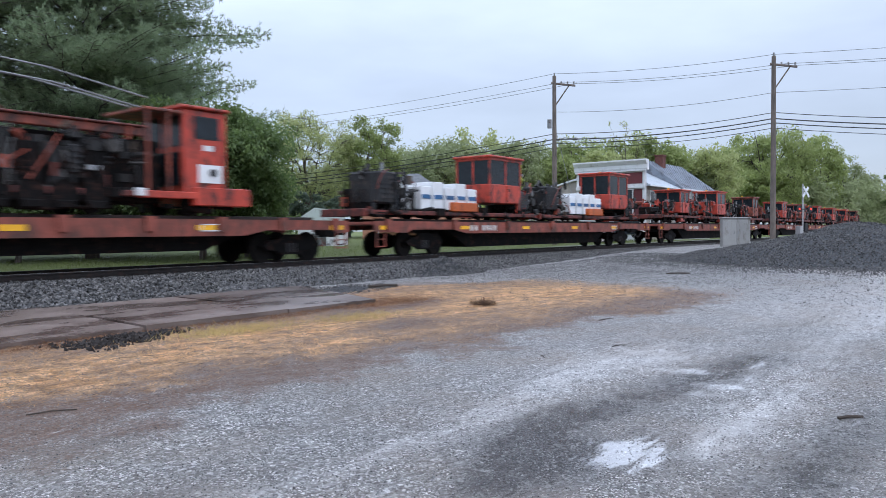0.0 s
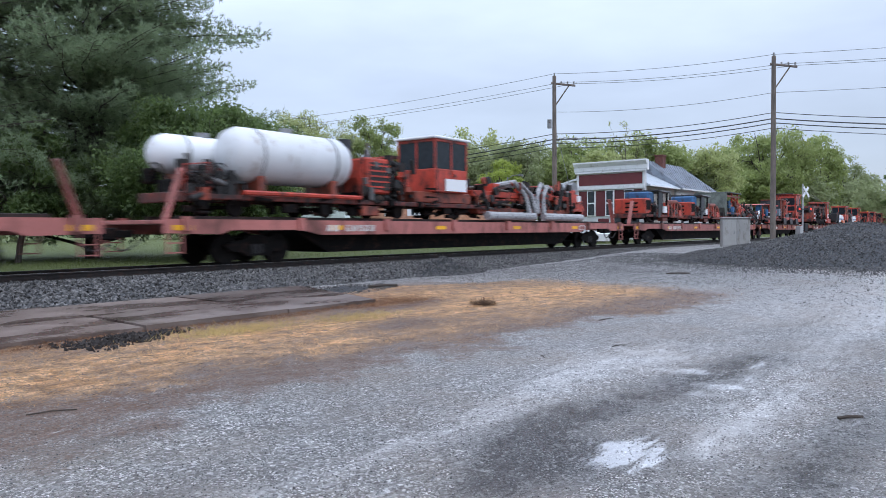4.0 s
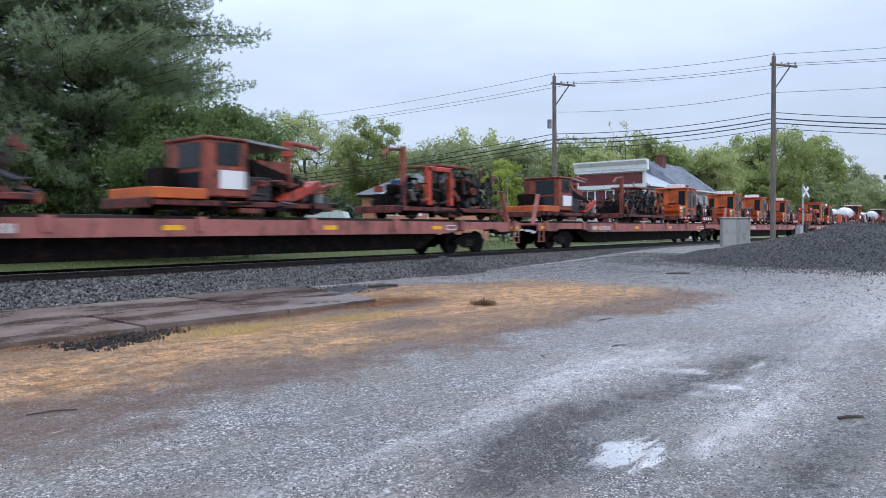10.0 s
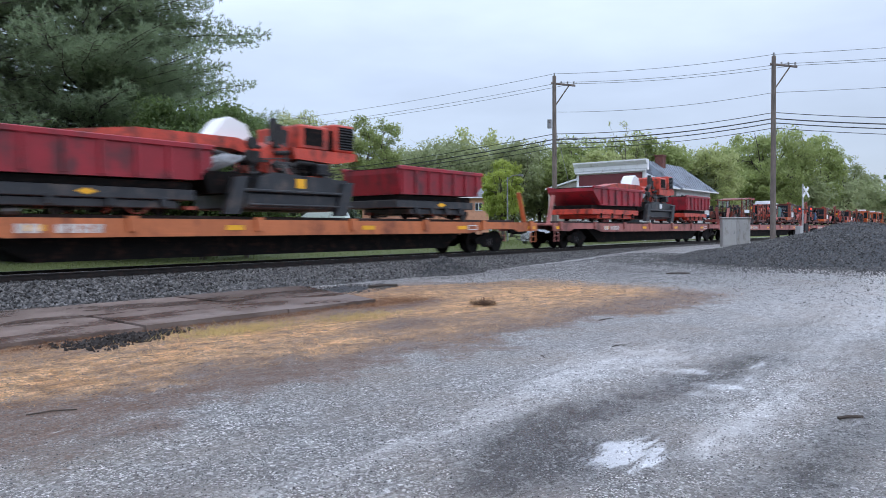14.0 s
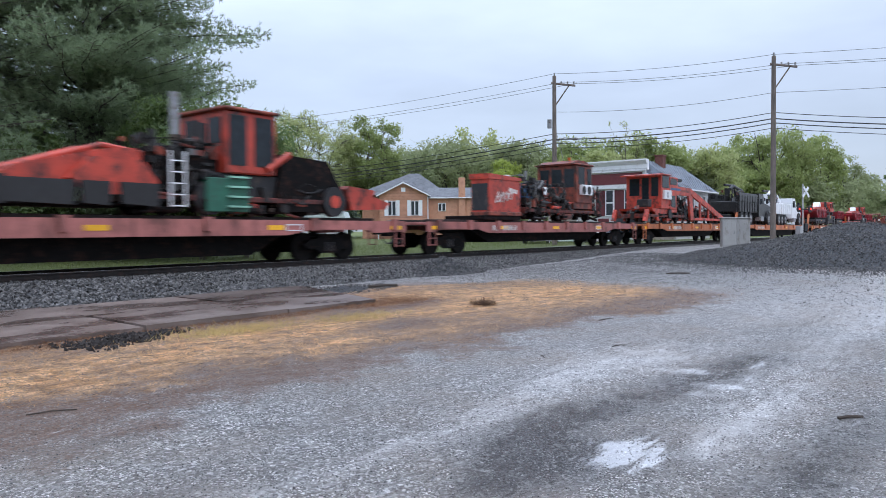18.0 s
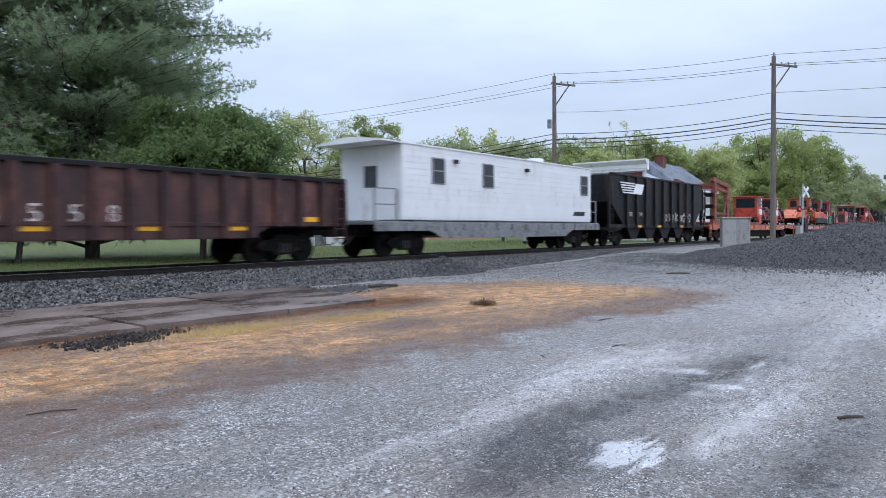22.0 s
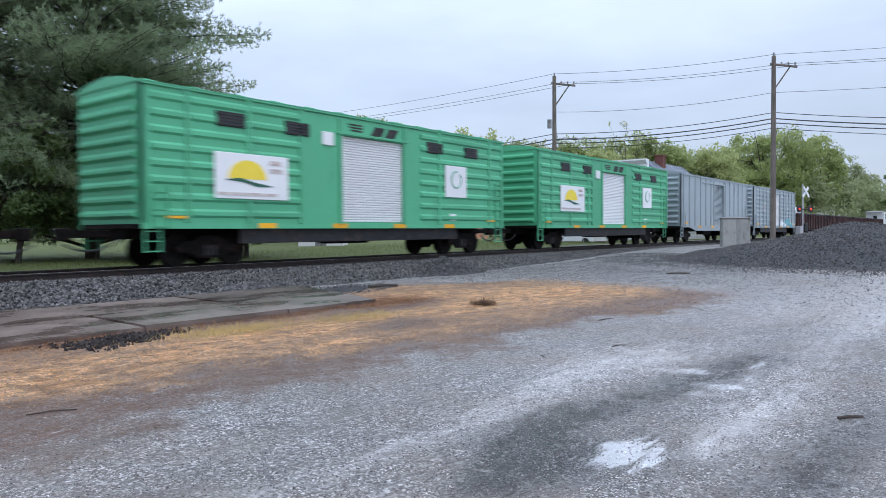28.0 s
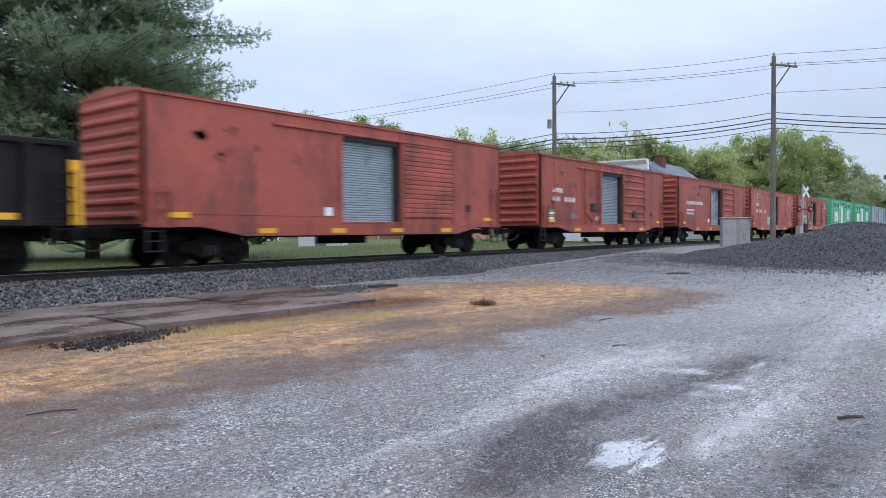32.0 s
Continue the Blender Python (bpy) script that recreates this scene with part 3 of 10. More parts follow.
def truck(car, x):
    """A four-wheel truck under a car."""
    t_ = part("truck", one(x - 0.25, x + 0.25, -1.0, 1.0, 0.38, 0.72), GREASE, car)
    for y in (-0.98, 0.98):
        o = [(x - 1.05, 0.50), (x - 0.85, 0.62), (x - 0.5, 0.66), (x - 0.3, 0.80), (x + 0.3, 0.80), (x + 0.5, 0.66), (x + 0.85, 0.62), (x + 1.05, 0.50), (x + 0.9, 0.36), (x + 0.55, 0.34), (x + 0.35, 0.22), (x - 0.35, 0.22), (x - 0.55, 0.34), (x - 0.9, 0.36)]
        part("side_frame", slab(o, y - 0.06, y + 0.06), GREASE, t_)
        for dx in (-WB / 2, WB / 2):
            w = bmesh.new()
            s = 1 if y > 0 else -1
            cyl(w, (x + dx, s * 0.70, 0.42), (x + dx, s * 0.82, 0.42), 0.42, 24)
            cyl(w, (x + dx, s * 0.66, 0.42), (x + dx, s * 0.70, 0.42), 0.455, 24)
            cyl(w, (x + dx, s * 0.82, 0.42), (x + dx, s * 0.86, 0.42), 0.16, 12)
            part("wheel", w, WHEEL_STEEL, t_)
        sp = bmesh.new()
        for dx in (-0.14, 0, 0.14):
            cyl(sp, (x + dx, y * 1.03, 0.28), (x + dx, y * 1.03, 0.55), 0.055, 8)
        part("spring", sp, BLACK_STEEL, t_)
    return t_


def couplers(car, half, reach):
    for s in (-1, 1):
        c = bmesh.new()
        box(c, s * half, s * (half + reach - 0.12), -0.09, 0.09, 0.76, 0.94)
        box(c, s * (half + reach - 0.28), s * (half + reach + 0.05), -0.19, 0.15, 0.70, 1.0, 0.03)
        part("coupler", c, GREASE, car)
        pts = bowed((s * half, -0.35, 0.7), (s * (half + reach), -0.3, 0.62), 0.22, 6)
        part("air_hose", tube(bmesh.new(), pts, 0.025), BLACK_STEEL, car)


def flat_car(name, q0, q1, paint, label, seed, ribs=True, deep=True, plates=True):
    """A long flat car between the coupling points q0 and q1, with a fish-belly sill."""
    rg = random.Random(seed)
    L = q1 - q0
    half = L / 2 - (0.75 if L > 24 else 0.45)
    car = empty(name, label, "flat car", "flat cars of the train")
    tx = half - (3.1 if L > 24 else 1.9)
    part("deck", one(-half, half, -1.42, 1.42, DECK - 0.10, DECK), paint, car, "scuffed steel deck")
    inner = tx - 1.6
    belly = 0.24 if L > 24 else 0.40
    for s in (-1, 1):
        o = [(-half, DECK + 0.02), (half, DECK + 0.02), (half, 0.86), (tx + 1.5, 0.82), (tx + 1.2, 0.93), (tx - 1.2, 0.93), (inner - 0.4, 0.78), (-inner + 0.4, 0.78), (-tx + 1.2, 0.93), (-tx - 1.2, 0.93), (-tx - 1.5, 0.82), (-half, 0.86)]
        part("side_sill", slab(o, s * 1.42, s * 1.49), paint, car)
        n = int(half * 2 / (3.1 if L > 24 else 1.8))
        for i in range(n):
            x = -half + 0.6 + (2 * half - 1.2) * i / (n - 1)
            part("stake_pocket", slab([(x - 0.13, DECK + 0.08), (x + 0.13, DECK + 0.08), (x + 0.09, DECK - 0.28), (x - 0.09, DECK - 0.28)], s * 1.49, s * 1.58), paint, car)
        for i in range(6 if L > 24 else 5):
            x = -half + 0.5 + (2 * half - 1.0) * i / (5 if L > 24 else 4)
            part("reflector", one(x - 0.28, x + 0.28, s * 1.492, s * 1.50, 0.93, 1.06, bev=0), YELLOW, car, "yellow reflective strip")
        k = -tx + 2.2 if s < 0 else tx - 2.2
        if s < 0:
            lettering(car, k, s * 1.495, 0.98, rg.randint(7, 9), 0.2, 0.2)
        part("data_panel", panel_frame(half - 4.9 if s < 0 else -half + 4.9, s * 1.496), SIGN_WHITE, car, "white-framed data panel")
        if ribs:
            part("step_ladder", ladder(-half + 0.3, s * 1.46, 0.35, 0.86), paint, car)
            part("step_ladder", ladder(half - 0.3, s * 1.46, 0.35, 0.86), paint, car)
    # real fish-belly sill, drawn deeper and black to include the shadow beneath
    o = [(-tx + 1.5, 0.92), (tx - 1.5, 0.92), (inner - 1.2, belly), (-inner + 1.2, belly)]
    part("centre_sill", slab(o, -0.9, 0.9), GREASE, car, "black fish-belly centre sill")
    part("brake_gear", one(-1.6, 0.2, -0.55, 0.1, 0.5, 0.8), GREASE, car)
    for x in (-tx, tx):
        truck(car, x)
    couplers(car, half, L / 2 - half)
    for y in (-0.72, 0.72):
        part("deck_rail", one(-half + 0.8, half - 0.8, y - 0.05, y + 0.05, DECK, DECK + 0.12, 0.01), RAIL_STEEL, car, "dark rail laid along the deck")
    if plates:
        for s in (-1, 1):
            b = one(-0.04, 0.04, -1.12, -0.92, 0.0, 1.4, bev=0.02)
            bmesh.ops.rotate(b, verts=b.verts[:], cent=(0, 0, 0), matrix=Matrix.Rotation(radians(-s * 20), 3, "Y"))
            bmesh.ops.translate(b, verts=b.verts[:], vec=(s * (half - 0.3), 0, DECK))
            part("bridge_plate", b, paint, car, "raised tilted bridge plate")
    return rolls(car, (q0 + q1) / 2)


def lettering(car, x, y, z, n, w, h, gap=0.07, label="faded white letter bar"):
    """Writing that cannot be read, as plain bars."""
    t_ = 0.006
    for i in range(n):
        if n > 4 and i == 2:
            continue
        part("letter_bar", one(x + i * (w + gap), x + i * (w + gap) + w, y - t_, y + t_, z - h / 2, z + h / 2, bev=0), LETTER, car, label)


def panel_frame(x, y):
    b = bmesh.new()
    for a in ((-0.3, 0.3, 0.93, 0.96), (-0.3, 0.3, 1.09, 1.12), (-0.3, -0.27, 0.93, 1.12), (0.27, 0.3, 0.93, 1.12)):
        box(b, x + a[0], x + a[1], y - 0.006, y + 0.006, a[2] - 0.03, a[3] - 0.03, 0)
    return b


def ladder(x, y, z0, z1, w=0.4, step=0.24):
    b = bmesh.new()
    for dx in (-w / 2, w / 2):
        box(b, x + dx - 0.02, x + dx + 0.02, y - 0.02, y + 0.02, z0, z1, 0)
    z = z0 + 0.03
    while z < z1:
        box(b, x - w / 2, x + w / 2, y - 0.015, y + 0.015, z - 0.015, z + 0.015, 0)
        z += step
    return b


def end_ribs(car, x, s, z0, z1, paint, n=9, w=1.4):
    """Horizontal pressed ribs of a car's end; s is the way it faces."""
    for i in range(n):
        z = z0 + (z1 - z0) * (i + 0.5) / n
        h = (z1 - z0) / n * 0.32
        o = [(-w, z - h), (-w + 0.12, z), (-w, z + h)]
        b = bmesh.new()
        prism(b, [(x, z - h), (x + s * 0.10, z - h * 0.3), (x + s * 0.10, z + h * 0.3), (x, z + h)], -w + 0.1, w - 0.1)
        part("end_rib", b, paint, car)


def boxcar(q0, q1, paint, style, label, roof_paint, seed):
    """A fifty-foot box car; q0 and q1 are the ends of its body."""
    half, zs = (q1 - q0) / 2, 0.99
    ze, zp = (4.23, 4.42) if style.startswith("red") else (4.43, 4.66)
    rg = random.Random(seed)
    car = empty("boxcar", label, "boxcar", "boxcars of the train")
    d0, d1 = {"red": (-1.25, 1.45), "red_ribbed": (-1.2, 1.55), "green": (-1.3, 1.6), "grey": (-1.5, 1.25), "grey_smooth": (-1.0, 1.3)}[style]
    W = 1.49
    o = [(-W, zs + 0.1), (-W, ze), (-W * 0.5, zp - 0.07), (0, zp), (W * 0.5, zp - 0.07), (W, ze), (W, zs + 0.1)]
    zd0, zd1 = zs + 0.17, ze - (0.42 if style != "green" else 0.62)
    # walls with a door opening on both sides, two ends and a floor
    for s in (-1, 1):
        b = bmesh.new()
        y0, y1 = (s * W, s * (W - 0.08))
        box(b, -half, d0, y0, y1, zs + 0.1, ze, 0)
        box(b, d1, half, y0, y1, zs + 0.1, ze, 0)
        box(b, d0, d1, y0, y1, zd1, ze, 0)
        box(b, d0, d1, y0, y1, zs + 0.1, zd0, 0)
        part("side_wall", b, paint, car)
        door = bmesh.new()
        back = 0.26 if style.startswith("red") else 0.07   # how deep the door lies in its opening
        n = 34
        for i in range(n):
            z = zd0 + (zd1 - zd0) * i / n
            prism(door, [(s * (W - back - 0.04), z), (s * (W - back), z + 0.02), (s * (W - back), z + 0.06), (s * (W - back - 0.04), z + (zd1 - zd0) / n)], d0, d1, axis="x")
        part("roll_door", door, {"green": SIGN_WHITE, "grey": SIGN_WHITE}.get(style, DOOR_STEEL), car, "ribbed roll-up door")["kind"] = "stuff"
        if style.startswith("red"):
            # jambs and head carry the door recess's shade in their dark colour
            for x in (d0 - 0.02, d1 - 0.1):
                part("door_jamb", one(x, x + 0.12, s * (W - 0.34), s * (W - 0.075), zd0, zd1, bev=0), CHARCOAL, car, "dark door jamb")
            part("door_head", one(d0, d1, s * (W - 0.34), s * (W - 0.03), zd1 - 0.12, zd1, bev=0), BLACK_STEEL, car, "black door head")
            part("door_threshold", one(d0, d1, s * (W - 0.3), s * (W + 0.02), zd0 - 0.03, zd0 + 0.02, bev=0), YELLOW if seed < 7 else BOX_RED, car, "worn door threshold")
        for x in (d0 - 0.05, d1 + 0.05):
            part("door_post", one(x - 0.06, x + 0.06, s * (W - 0.02), s * (W + 0.05), zs + 0.1, ze - 0.1), paint, car)
        part("door_track", one(d0 - (2.6 if style != "green" else 0.2), d1 + (2.8 if style.startswith("red") else 0.2), s * W, s * (W + 0.07), zd1 + 0.02, zd1 + 0.10), paint, car)
        # sill with lifted ends
        so = [(-half, zs + 0.12), (half, zs + 0.12), (half, zs + 0.02), (half - 1.6, zs + 0.02), (half - 2.9, zs - 0.22), (-half + 2.9, zs - 0.22), (-half + 1.6, zs + 0.02), (-half, zs + 0.02)]
        if style in ("green", "grey"):
            so = [(-half, zs + 0.12), (half, zs + 0.12), (half, zs - 0.02), (-half, zs - 0.02)]
            part("under_sill", one(-half + 2.9, half - 2.9, s * 1.2, s * 1.3, zs - 0.42, zs), BLACK_STEEL, car, "black lower sill")
        part("side_sill", slab(so, s * (W - 0.03), s * (W + 0.025)), paint, car)
        for i in range(6):
            x = -half + 0.9 + (2 * half - 1.8) * i / 5
            z = zs - 0.08 if (style.startswith("red") and 0 < i < 5) else zs + 0.3 if i in (0, 5) else zs + 0.06
            if style.startswith("red") and i in (0, 5):
                z = zs + 0.32
            y = s * (W + (0.088 if style == "grey" else 0.028))
            part("reflector", one(x - 0.3, x + 0.3, min(y, y + s * 0.008), max(y, y + s * 0.008), z - 0.07, z + 0.07, bev=0), YELLOW, car, "yellow reflective strip")
        y = s * W
        if style in ("green", "grey"):
            cols = [(-half + 0.25, -half + 1.15), (-half + 1.3, -half + 3.0), (-half + 3.15, -half + 4.8), (-half + 4.95, d0 - 1.25), (d1 + 0.9, d1 + 1.9), (d1 + 2.0, half - 1.1), (half - 1.0, half - 0.2)]
            if style == "grey":
                cuts = [half - e for e in (5.25, 4.25, 3.1, 1.9, 0.65, 0.22)]
                cols = [(a + 0.22, c) for a, c in zip(cuts, cuts[1:])] + [(-c, -a - 0.22) for a, c in zip(cuts, cuts[1:])] + [(d0 - 1.2, d0 - 0.35), (d1 + 0.1, cuts[0])]
            for a, c in cols:
                if c - a < 0.3:
                    continue
                part("panel_post", one(c + 0.0, c + (0.14 if style == "green" else 0.22), s * W, s * (W + (0.05 if style == "green" else 0.085)), zs + 0.12, ze - 0.02), paint, car)
                for k in range(0 if s > 0 else 8 if style == "green" else 9):
                    z = zs + (0.36 + k * 0.40 if style == "green" else 0.34 + k * 0.355)
                    part("side_rib", rib_between(a, c, s * W, s * (W + 0.045), z) if style == "green" else ledge_rib(a, c, s * W, s * (W + 0.07), z), paint, car)
        elif style == "grey_smooth":
            for k in range(14):
                x = -half + 0.4 + k * (2 * half - 0.8) / 13
                if not d0 - 0.1 < x < d1 + 0.1:
                    part("side_post", one(x - 0.05, x + 0.05, s * W, s * (W + 0.05), zs + 0.12, ze - 0.02), paint, car)
        else:
            lo, hi = d1 + 0.15, d1 + 2.9
            count = 6 if style == "red" else 16
            for k in range(0 if s > 0 else count):
                z = zs + 0.42 + k * (2.75 / count) * 0.93
                part("side_rib", rib_between(lo, hi, s * W, s * (W + (0.05 if count == 16 else 0.07)), z, 0.11 if count == 16 else 0.07), paint, car)
            part("plug_door_frame", one(hi, hi + 0.1, s * W, s * (W + 0.06), zs + 0.12, zd1), paint, car)
            part("welded_seam", one(-half, d0 - 0.2, s * W, s * (W + 0.012), zs + 0.34, zs + 0.37, bev=0), paint, car)
        for x in (-half + 0.45, half - 0.45):
            part("grab_ladder", ladder(x, s * (W + 0.05), zs, ze - 1.7 if x > 0 else zs + 1.0, 0.42, 0.42), paint, car)
        part("side_step", ladder(-half + 0.3, s * (W - 0.05), 0.4, zs), BLACK_STEEL if style.startswith("red") else paint, car)
        part("side_step", ladder(half - 0.3, s * (W - 0.05), 0.4, zs), BLACK_STEEL if style.startswith("red") else paint, car)
        part("eave", one(-half - 0.03, half + 0.03, s * W, s * (W + 0.05), ze - 0.06, ze + 0.02), paint, car)
    dress(car, style, half, W, zs, ze, seed)
    for s in (-1, 1):
        b = slab(o, s * half, s * (half - 0.07), axis="x")
        part("end_wall", b, paint, car)
        end_ribs(car, s * half, s, zs + 0.15, ze - 0.1, paint, 9)
    part("floor", one(-half, half, -1.4, 1.4, zs - 0.02, zs + 0.1), GREASE, car)
    ro = [(-W - 0.05, ze), (-W - 0.05, ze + 0.03), (-W * 0.5, zp - 0.03), (0, zp + 0.04), (W * 0.5, zp - 0.03), (W + 0.05, ze + 0.03), (W + 0.05, ze)]
    roof = part("roof", slab(ro, -half - 0.04, half + 0.04, axis="x"), roof_paint, car, "shallow ribbed metal roof")
    for k in range(12):
        x = -half + 0.6 + k * (2 * half - 1.2) / 11
        part("roof_rib", slab([(-W, ze + 0.03), (-W * 0.5, zp + 0.01), (0, zp + 0.08), (W * 0.5, zp + 0.01), (W, ze + 0.03), (0, zp)], x - 0.04, x + 0.04, axis="x"), roof_paint, roof)
    part("underframe", one(-half + 0.2, half - 0.2, -0.35, 0.35, 0.72, zs), GREASE, car)
    part("brake_gear", one(-1.2, 0.6, -0.8, -0.3, 0.5, 0.9), GREASE, car)
    for x in (-half + 2.15, half - 2.15):
        truck(car, x)
    couplers(car, half, 1.25)
    return rolls(car, (q0 + q1) / 2)


def dress(car, style, half, W, zs, ze, seed):
    """Signs, vents, small windows and marks on the near side."""
    y = -W - 0.05
    if style == "green":
        for a, c in ((-5.75, -4.85), (-3.5, -2.6), (2.85, 3.75), (5.1, 5.95)):
            v = part("vent", one(a, c, y, -W, 3.62, 4.0), BLACK_STEEL, car, "black louvred vent")
            for k in range(4):
                part("louvre", one(a + 0.03, c - 0.03, y - 0.015, y, 3.66 + k * 0.085, 3.70 + k * 0.085, bev=0), CHARCOAL, v)
        sg = part("sign_board", one(-5.85, -3.45, y - 0.03, y, 1.75, 2.95), SIGN_WHITE, car, "white sign with a yellow sun over a green hill")
        b = slab([(-5.45 + 0.62 - 0.62 * math.cos(a), 2.28 + 0.50 * math.sin(a)) for a in [math.pi * k / 14 for k in range(15)]], y - 0.036, y - 0.031)
        part("sun_shape", b, SUN_YELLOW, sg, "yellow half sun")
        part("hill_shape", slab([(-5.55, 2.24), (-5.1, 2.31), (-4.6, 2.2), (-3.95, 2.11), (-4.5, 2.08), (-5.0, 2.2)], y - 0.042, y - 0.037), GREEN_PAINT, sg, "dark green hill band")
        for k in range(2):
            lettering(sg, -4.1, y - 0.034, 2.76 - k * 0.22, 1, 0.4 + 0.05 * k, 0.12, label="dark letter bar")
        lettering(sg, -5.75, y - 0.034, 1.88, 1, 1.9, 0.08)
        s2 = part("sign_board", one(3.85, 5.15, y - 0.03, y, 2.1, 3.25), SIGN_WHITE, car, "white sign with a pale green ring")
        part("ring_shape", tube(bmesh.new(), [(4.5 + 0.3 * math.sin(a), y - 0.034, 2.75 + 0.3 * math.cos(a)) for a in [2.2 * math.pi * k / 16 + 0.8 for k in range(14)]], 0.025, 5), SIGN_GREEN, s2)
        part("hatch_plate", one(-2.1, -1.65, y, -W, 3.45, 3.85), SIGN_WHITE, car, "white plate")
        for k in range(3):
            part("emblem_stripe", one(-1.0 + 0.05 * k, -0.35, -W - 0.01, -W, 4.16 - k * 0.09, 4.21 - k * 0.09, bev=0), BLACK_STEEL, car, "black emblem stripe")
        for x in (0.1, 0.75):
            part("emblem_block", slab([(x - 0.1, 3.9), (x + 0.12, 4.22), (x + 0.62, 4.22), (x + 0.4, 3.9)], -W - 0.01, -W), BLACK_STEEL, car, "black emblem block")
        part("data_plate", one(4.2, 4.55, -W - 0.03, -W, 1.25, 1.5), SIGN_WHITE, car)
    elif style == "grey":
        for k in range(3):
            lettering(car, -5.0, -W - 0.055, 3.0 - k * 0.24, 3, 0.24, 0.14, label="dark letter bar")
        rg = random.Random(seed)
        for k in range(24):   # overlapping patches of spray paint, cut by the ribs
            x, z = 1.2 + 4.9 * (k * 7 % 24 + 0.5) / 24, 1.22 + rg.uniform(-0.22, 0.42)
            m_ = TEAL_SPRAY if x > 3.0 and k % 3 else (BLUE_SPRAY, SIGN_WHITE)[k % 2]
            ring = [(x + rg.uniform(0.25, 0.5) * math.cos(j), max(zs + 0.04, z + rg.uniform(0.18, 0.4) * math.sin(j))) for j in [2 * math.pi * i / 9 for i in range(9)]]
            part("graffiti_patch", slab(ring, -W - 0.0745 - 0.0006 * k, -W - 0.071), m_, car, "teal and white spray-painted patch")
        part("graffiti_patch", slab([(5.3 + 0.2 * math.cos(j), 1.5 + 0.1 * math.sin(j)) for j in [0.7 * i for i in range(9)]], -W - 0.0915, -W - 0.089), GOLD_SPRAY, car, "pale yellow spray-painted patch")
    elif style.startswith("red"):
        wins = {5: (-6.26, -4.27, 5.0, 6.9), 6: (-5.43, 6.1)}.get(seed, ())
        for x in wins:
            w_ = part("window", one(x - 0.24, x + 0.24, -W - 0.04, -W, 3.22, 3.80), SIGN_WHITE, car, "small white-framed window")
            for dx in (-0.2, 0.015):
                for dz in (0.04, 0.305):
                    part("pane", one(x + dx, x + dx + 0.185, -W - 0.046, -W - 0.041, 3.22 + dz, 3.22 + dz + 0.235, bev=0), GLASS, w_)
        if seed in (5, 6):
            a_, e_ = {5: (-4.7, -3.55), 6: (-2.5, -1.25)}[seed]
            sg = part("sign_board", one(a_, e_, -W - 0.04, -W, 1.22, 1.95), SIGN_GREEN, car, "small green sign board")
            lettering(sg, (a_ + e_) / 2 - 0.25, -W - 0.044, 1.72, 1, 0.5, 0.14, label="dark letter bar")
            lettering(sg, (a_ + e_) / 2 - 0.35, -W - 0.044, 1.42, 1, 0.7, 0.1, label="dark letter bar")
        rows_ = {5: ((-6.0, 2.15, 1, 2.2, 0.22),), 6: ((-6.1, 2.95, 3, 0.26, 0.26), (-6.1, 2.4, 6, 0.26, 0.26), (-3.3, 2.4, 1, 0.5, 0.2)), 7: ((-6.3, 2.62, 1, 3.3, 0.22), (-6.3, 2.15, 1, 1.6, 0.13), (-6.3, 1.92, 1, 1.5, 0.13)), 8: ((-6.3, 2.7, 1, 0.9, 0.2), (-6.3, 2.3, 6, 0.3, 0.22))}.get(seed, ())
        for x, z, n_, w, h in rows_:
            lettering(car, x, -W - 0.01, z, n_, w, h)
        rg = random.Random(seed)
        for k in range(7):   # scrapes where older marks wore away
            x, z = rg.uniform(-6.4, -1.9), rg.uniform(2.8, 3.7) if seed % 2 else rg.uniform(1.4, 3.6)
            part("rust_scrape", slab([(x + rg.uniform(0.1, 0.34) * math.cos(j), z + rg.uniform(0.06, 0.22) * math.sin(j)) for j in (0, 0.8, 1.6, 2.5, 3.3, 4.1, 5.2)], -W - 0.005, -W), MACHINE_FADED, car, "dark rust scrape")
        if seed == 5:   # a plain panel with seams beside the door
            for x in (-2.95, -1.2):
                part("panel_seam", one(x - 0.04, x + 0.04, -W - 0.04, -W, 1.1, 4.05), BOX_RED, car)
            for x in (-3.3, -1.45, 4.6):
                part("lock_rod", rod((x, -W - 0.06, 1.2), (x, -W - 0.06, 3.95), 0.022, 6), MACHINE_FADED, car)
            part("crank_arm", tube(bmesh.new(), [(4.3, -W - 0.06, 2.1), (4.7, -W - 0.08, 2.15), (5.3, -W - 0.06, 2.05)], 0.035, 5), BLACK_STEEL, car)
            part("lock_bar", tube(bmesh.new(), [(-3.3, -W - 0.05, 1.75), (-2.6, -W - 0.06, 1.55), (-1.8, -W - 0.05, 1.8)], 0.03, 5), MACHINE_FADED, car)
        if seed == 8:
            for x, w in ((-3.3, 0.07), (-1.75, 0.06), (-6.15, 0.03)):
                part("panel_seam", one(x - w, x + w, -W - 0.04, -W, 1.1, 4.0), BOX_RED, car)
            for x in (-3.2, -1.65):
                part("lock_rod", rod((x, -W - 0.07, 1.15), (x, -W - 0.07, 3.95), 0.028, 6), MACHINE_FADED, car)
            part("lock_bar", tube(bmesh.new(), [(-3.2, -W - 0.06, 1.75), (-2.75, -W - 0.07, 1.5), (-2.4, -W - 0.06, 1.3), (-2.0, -W - 0.07, 1.6), (-1.65, -W - 0.06, 1.7)], 0.035, 5), MACHINE_FADED, car)
            for x, z in ((-2.2, 2.0), (2.85, 1.72)):
                part("dark_plate", one(x - 0.24, x + 0.24, -W - 0.085, -W, z - 0.2, z + 0.2), BLACK_STEEL, car, "black painted plate")
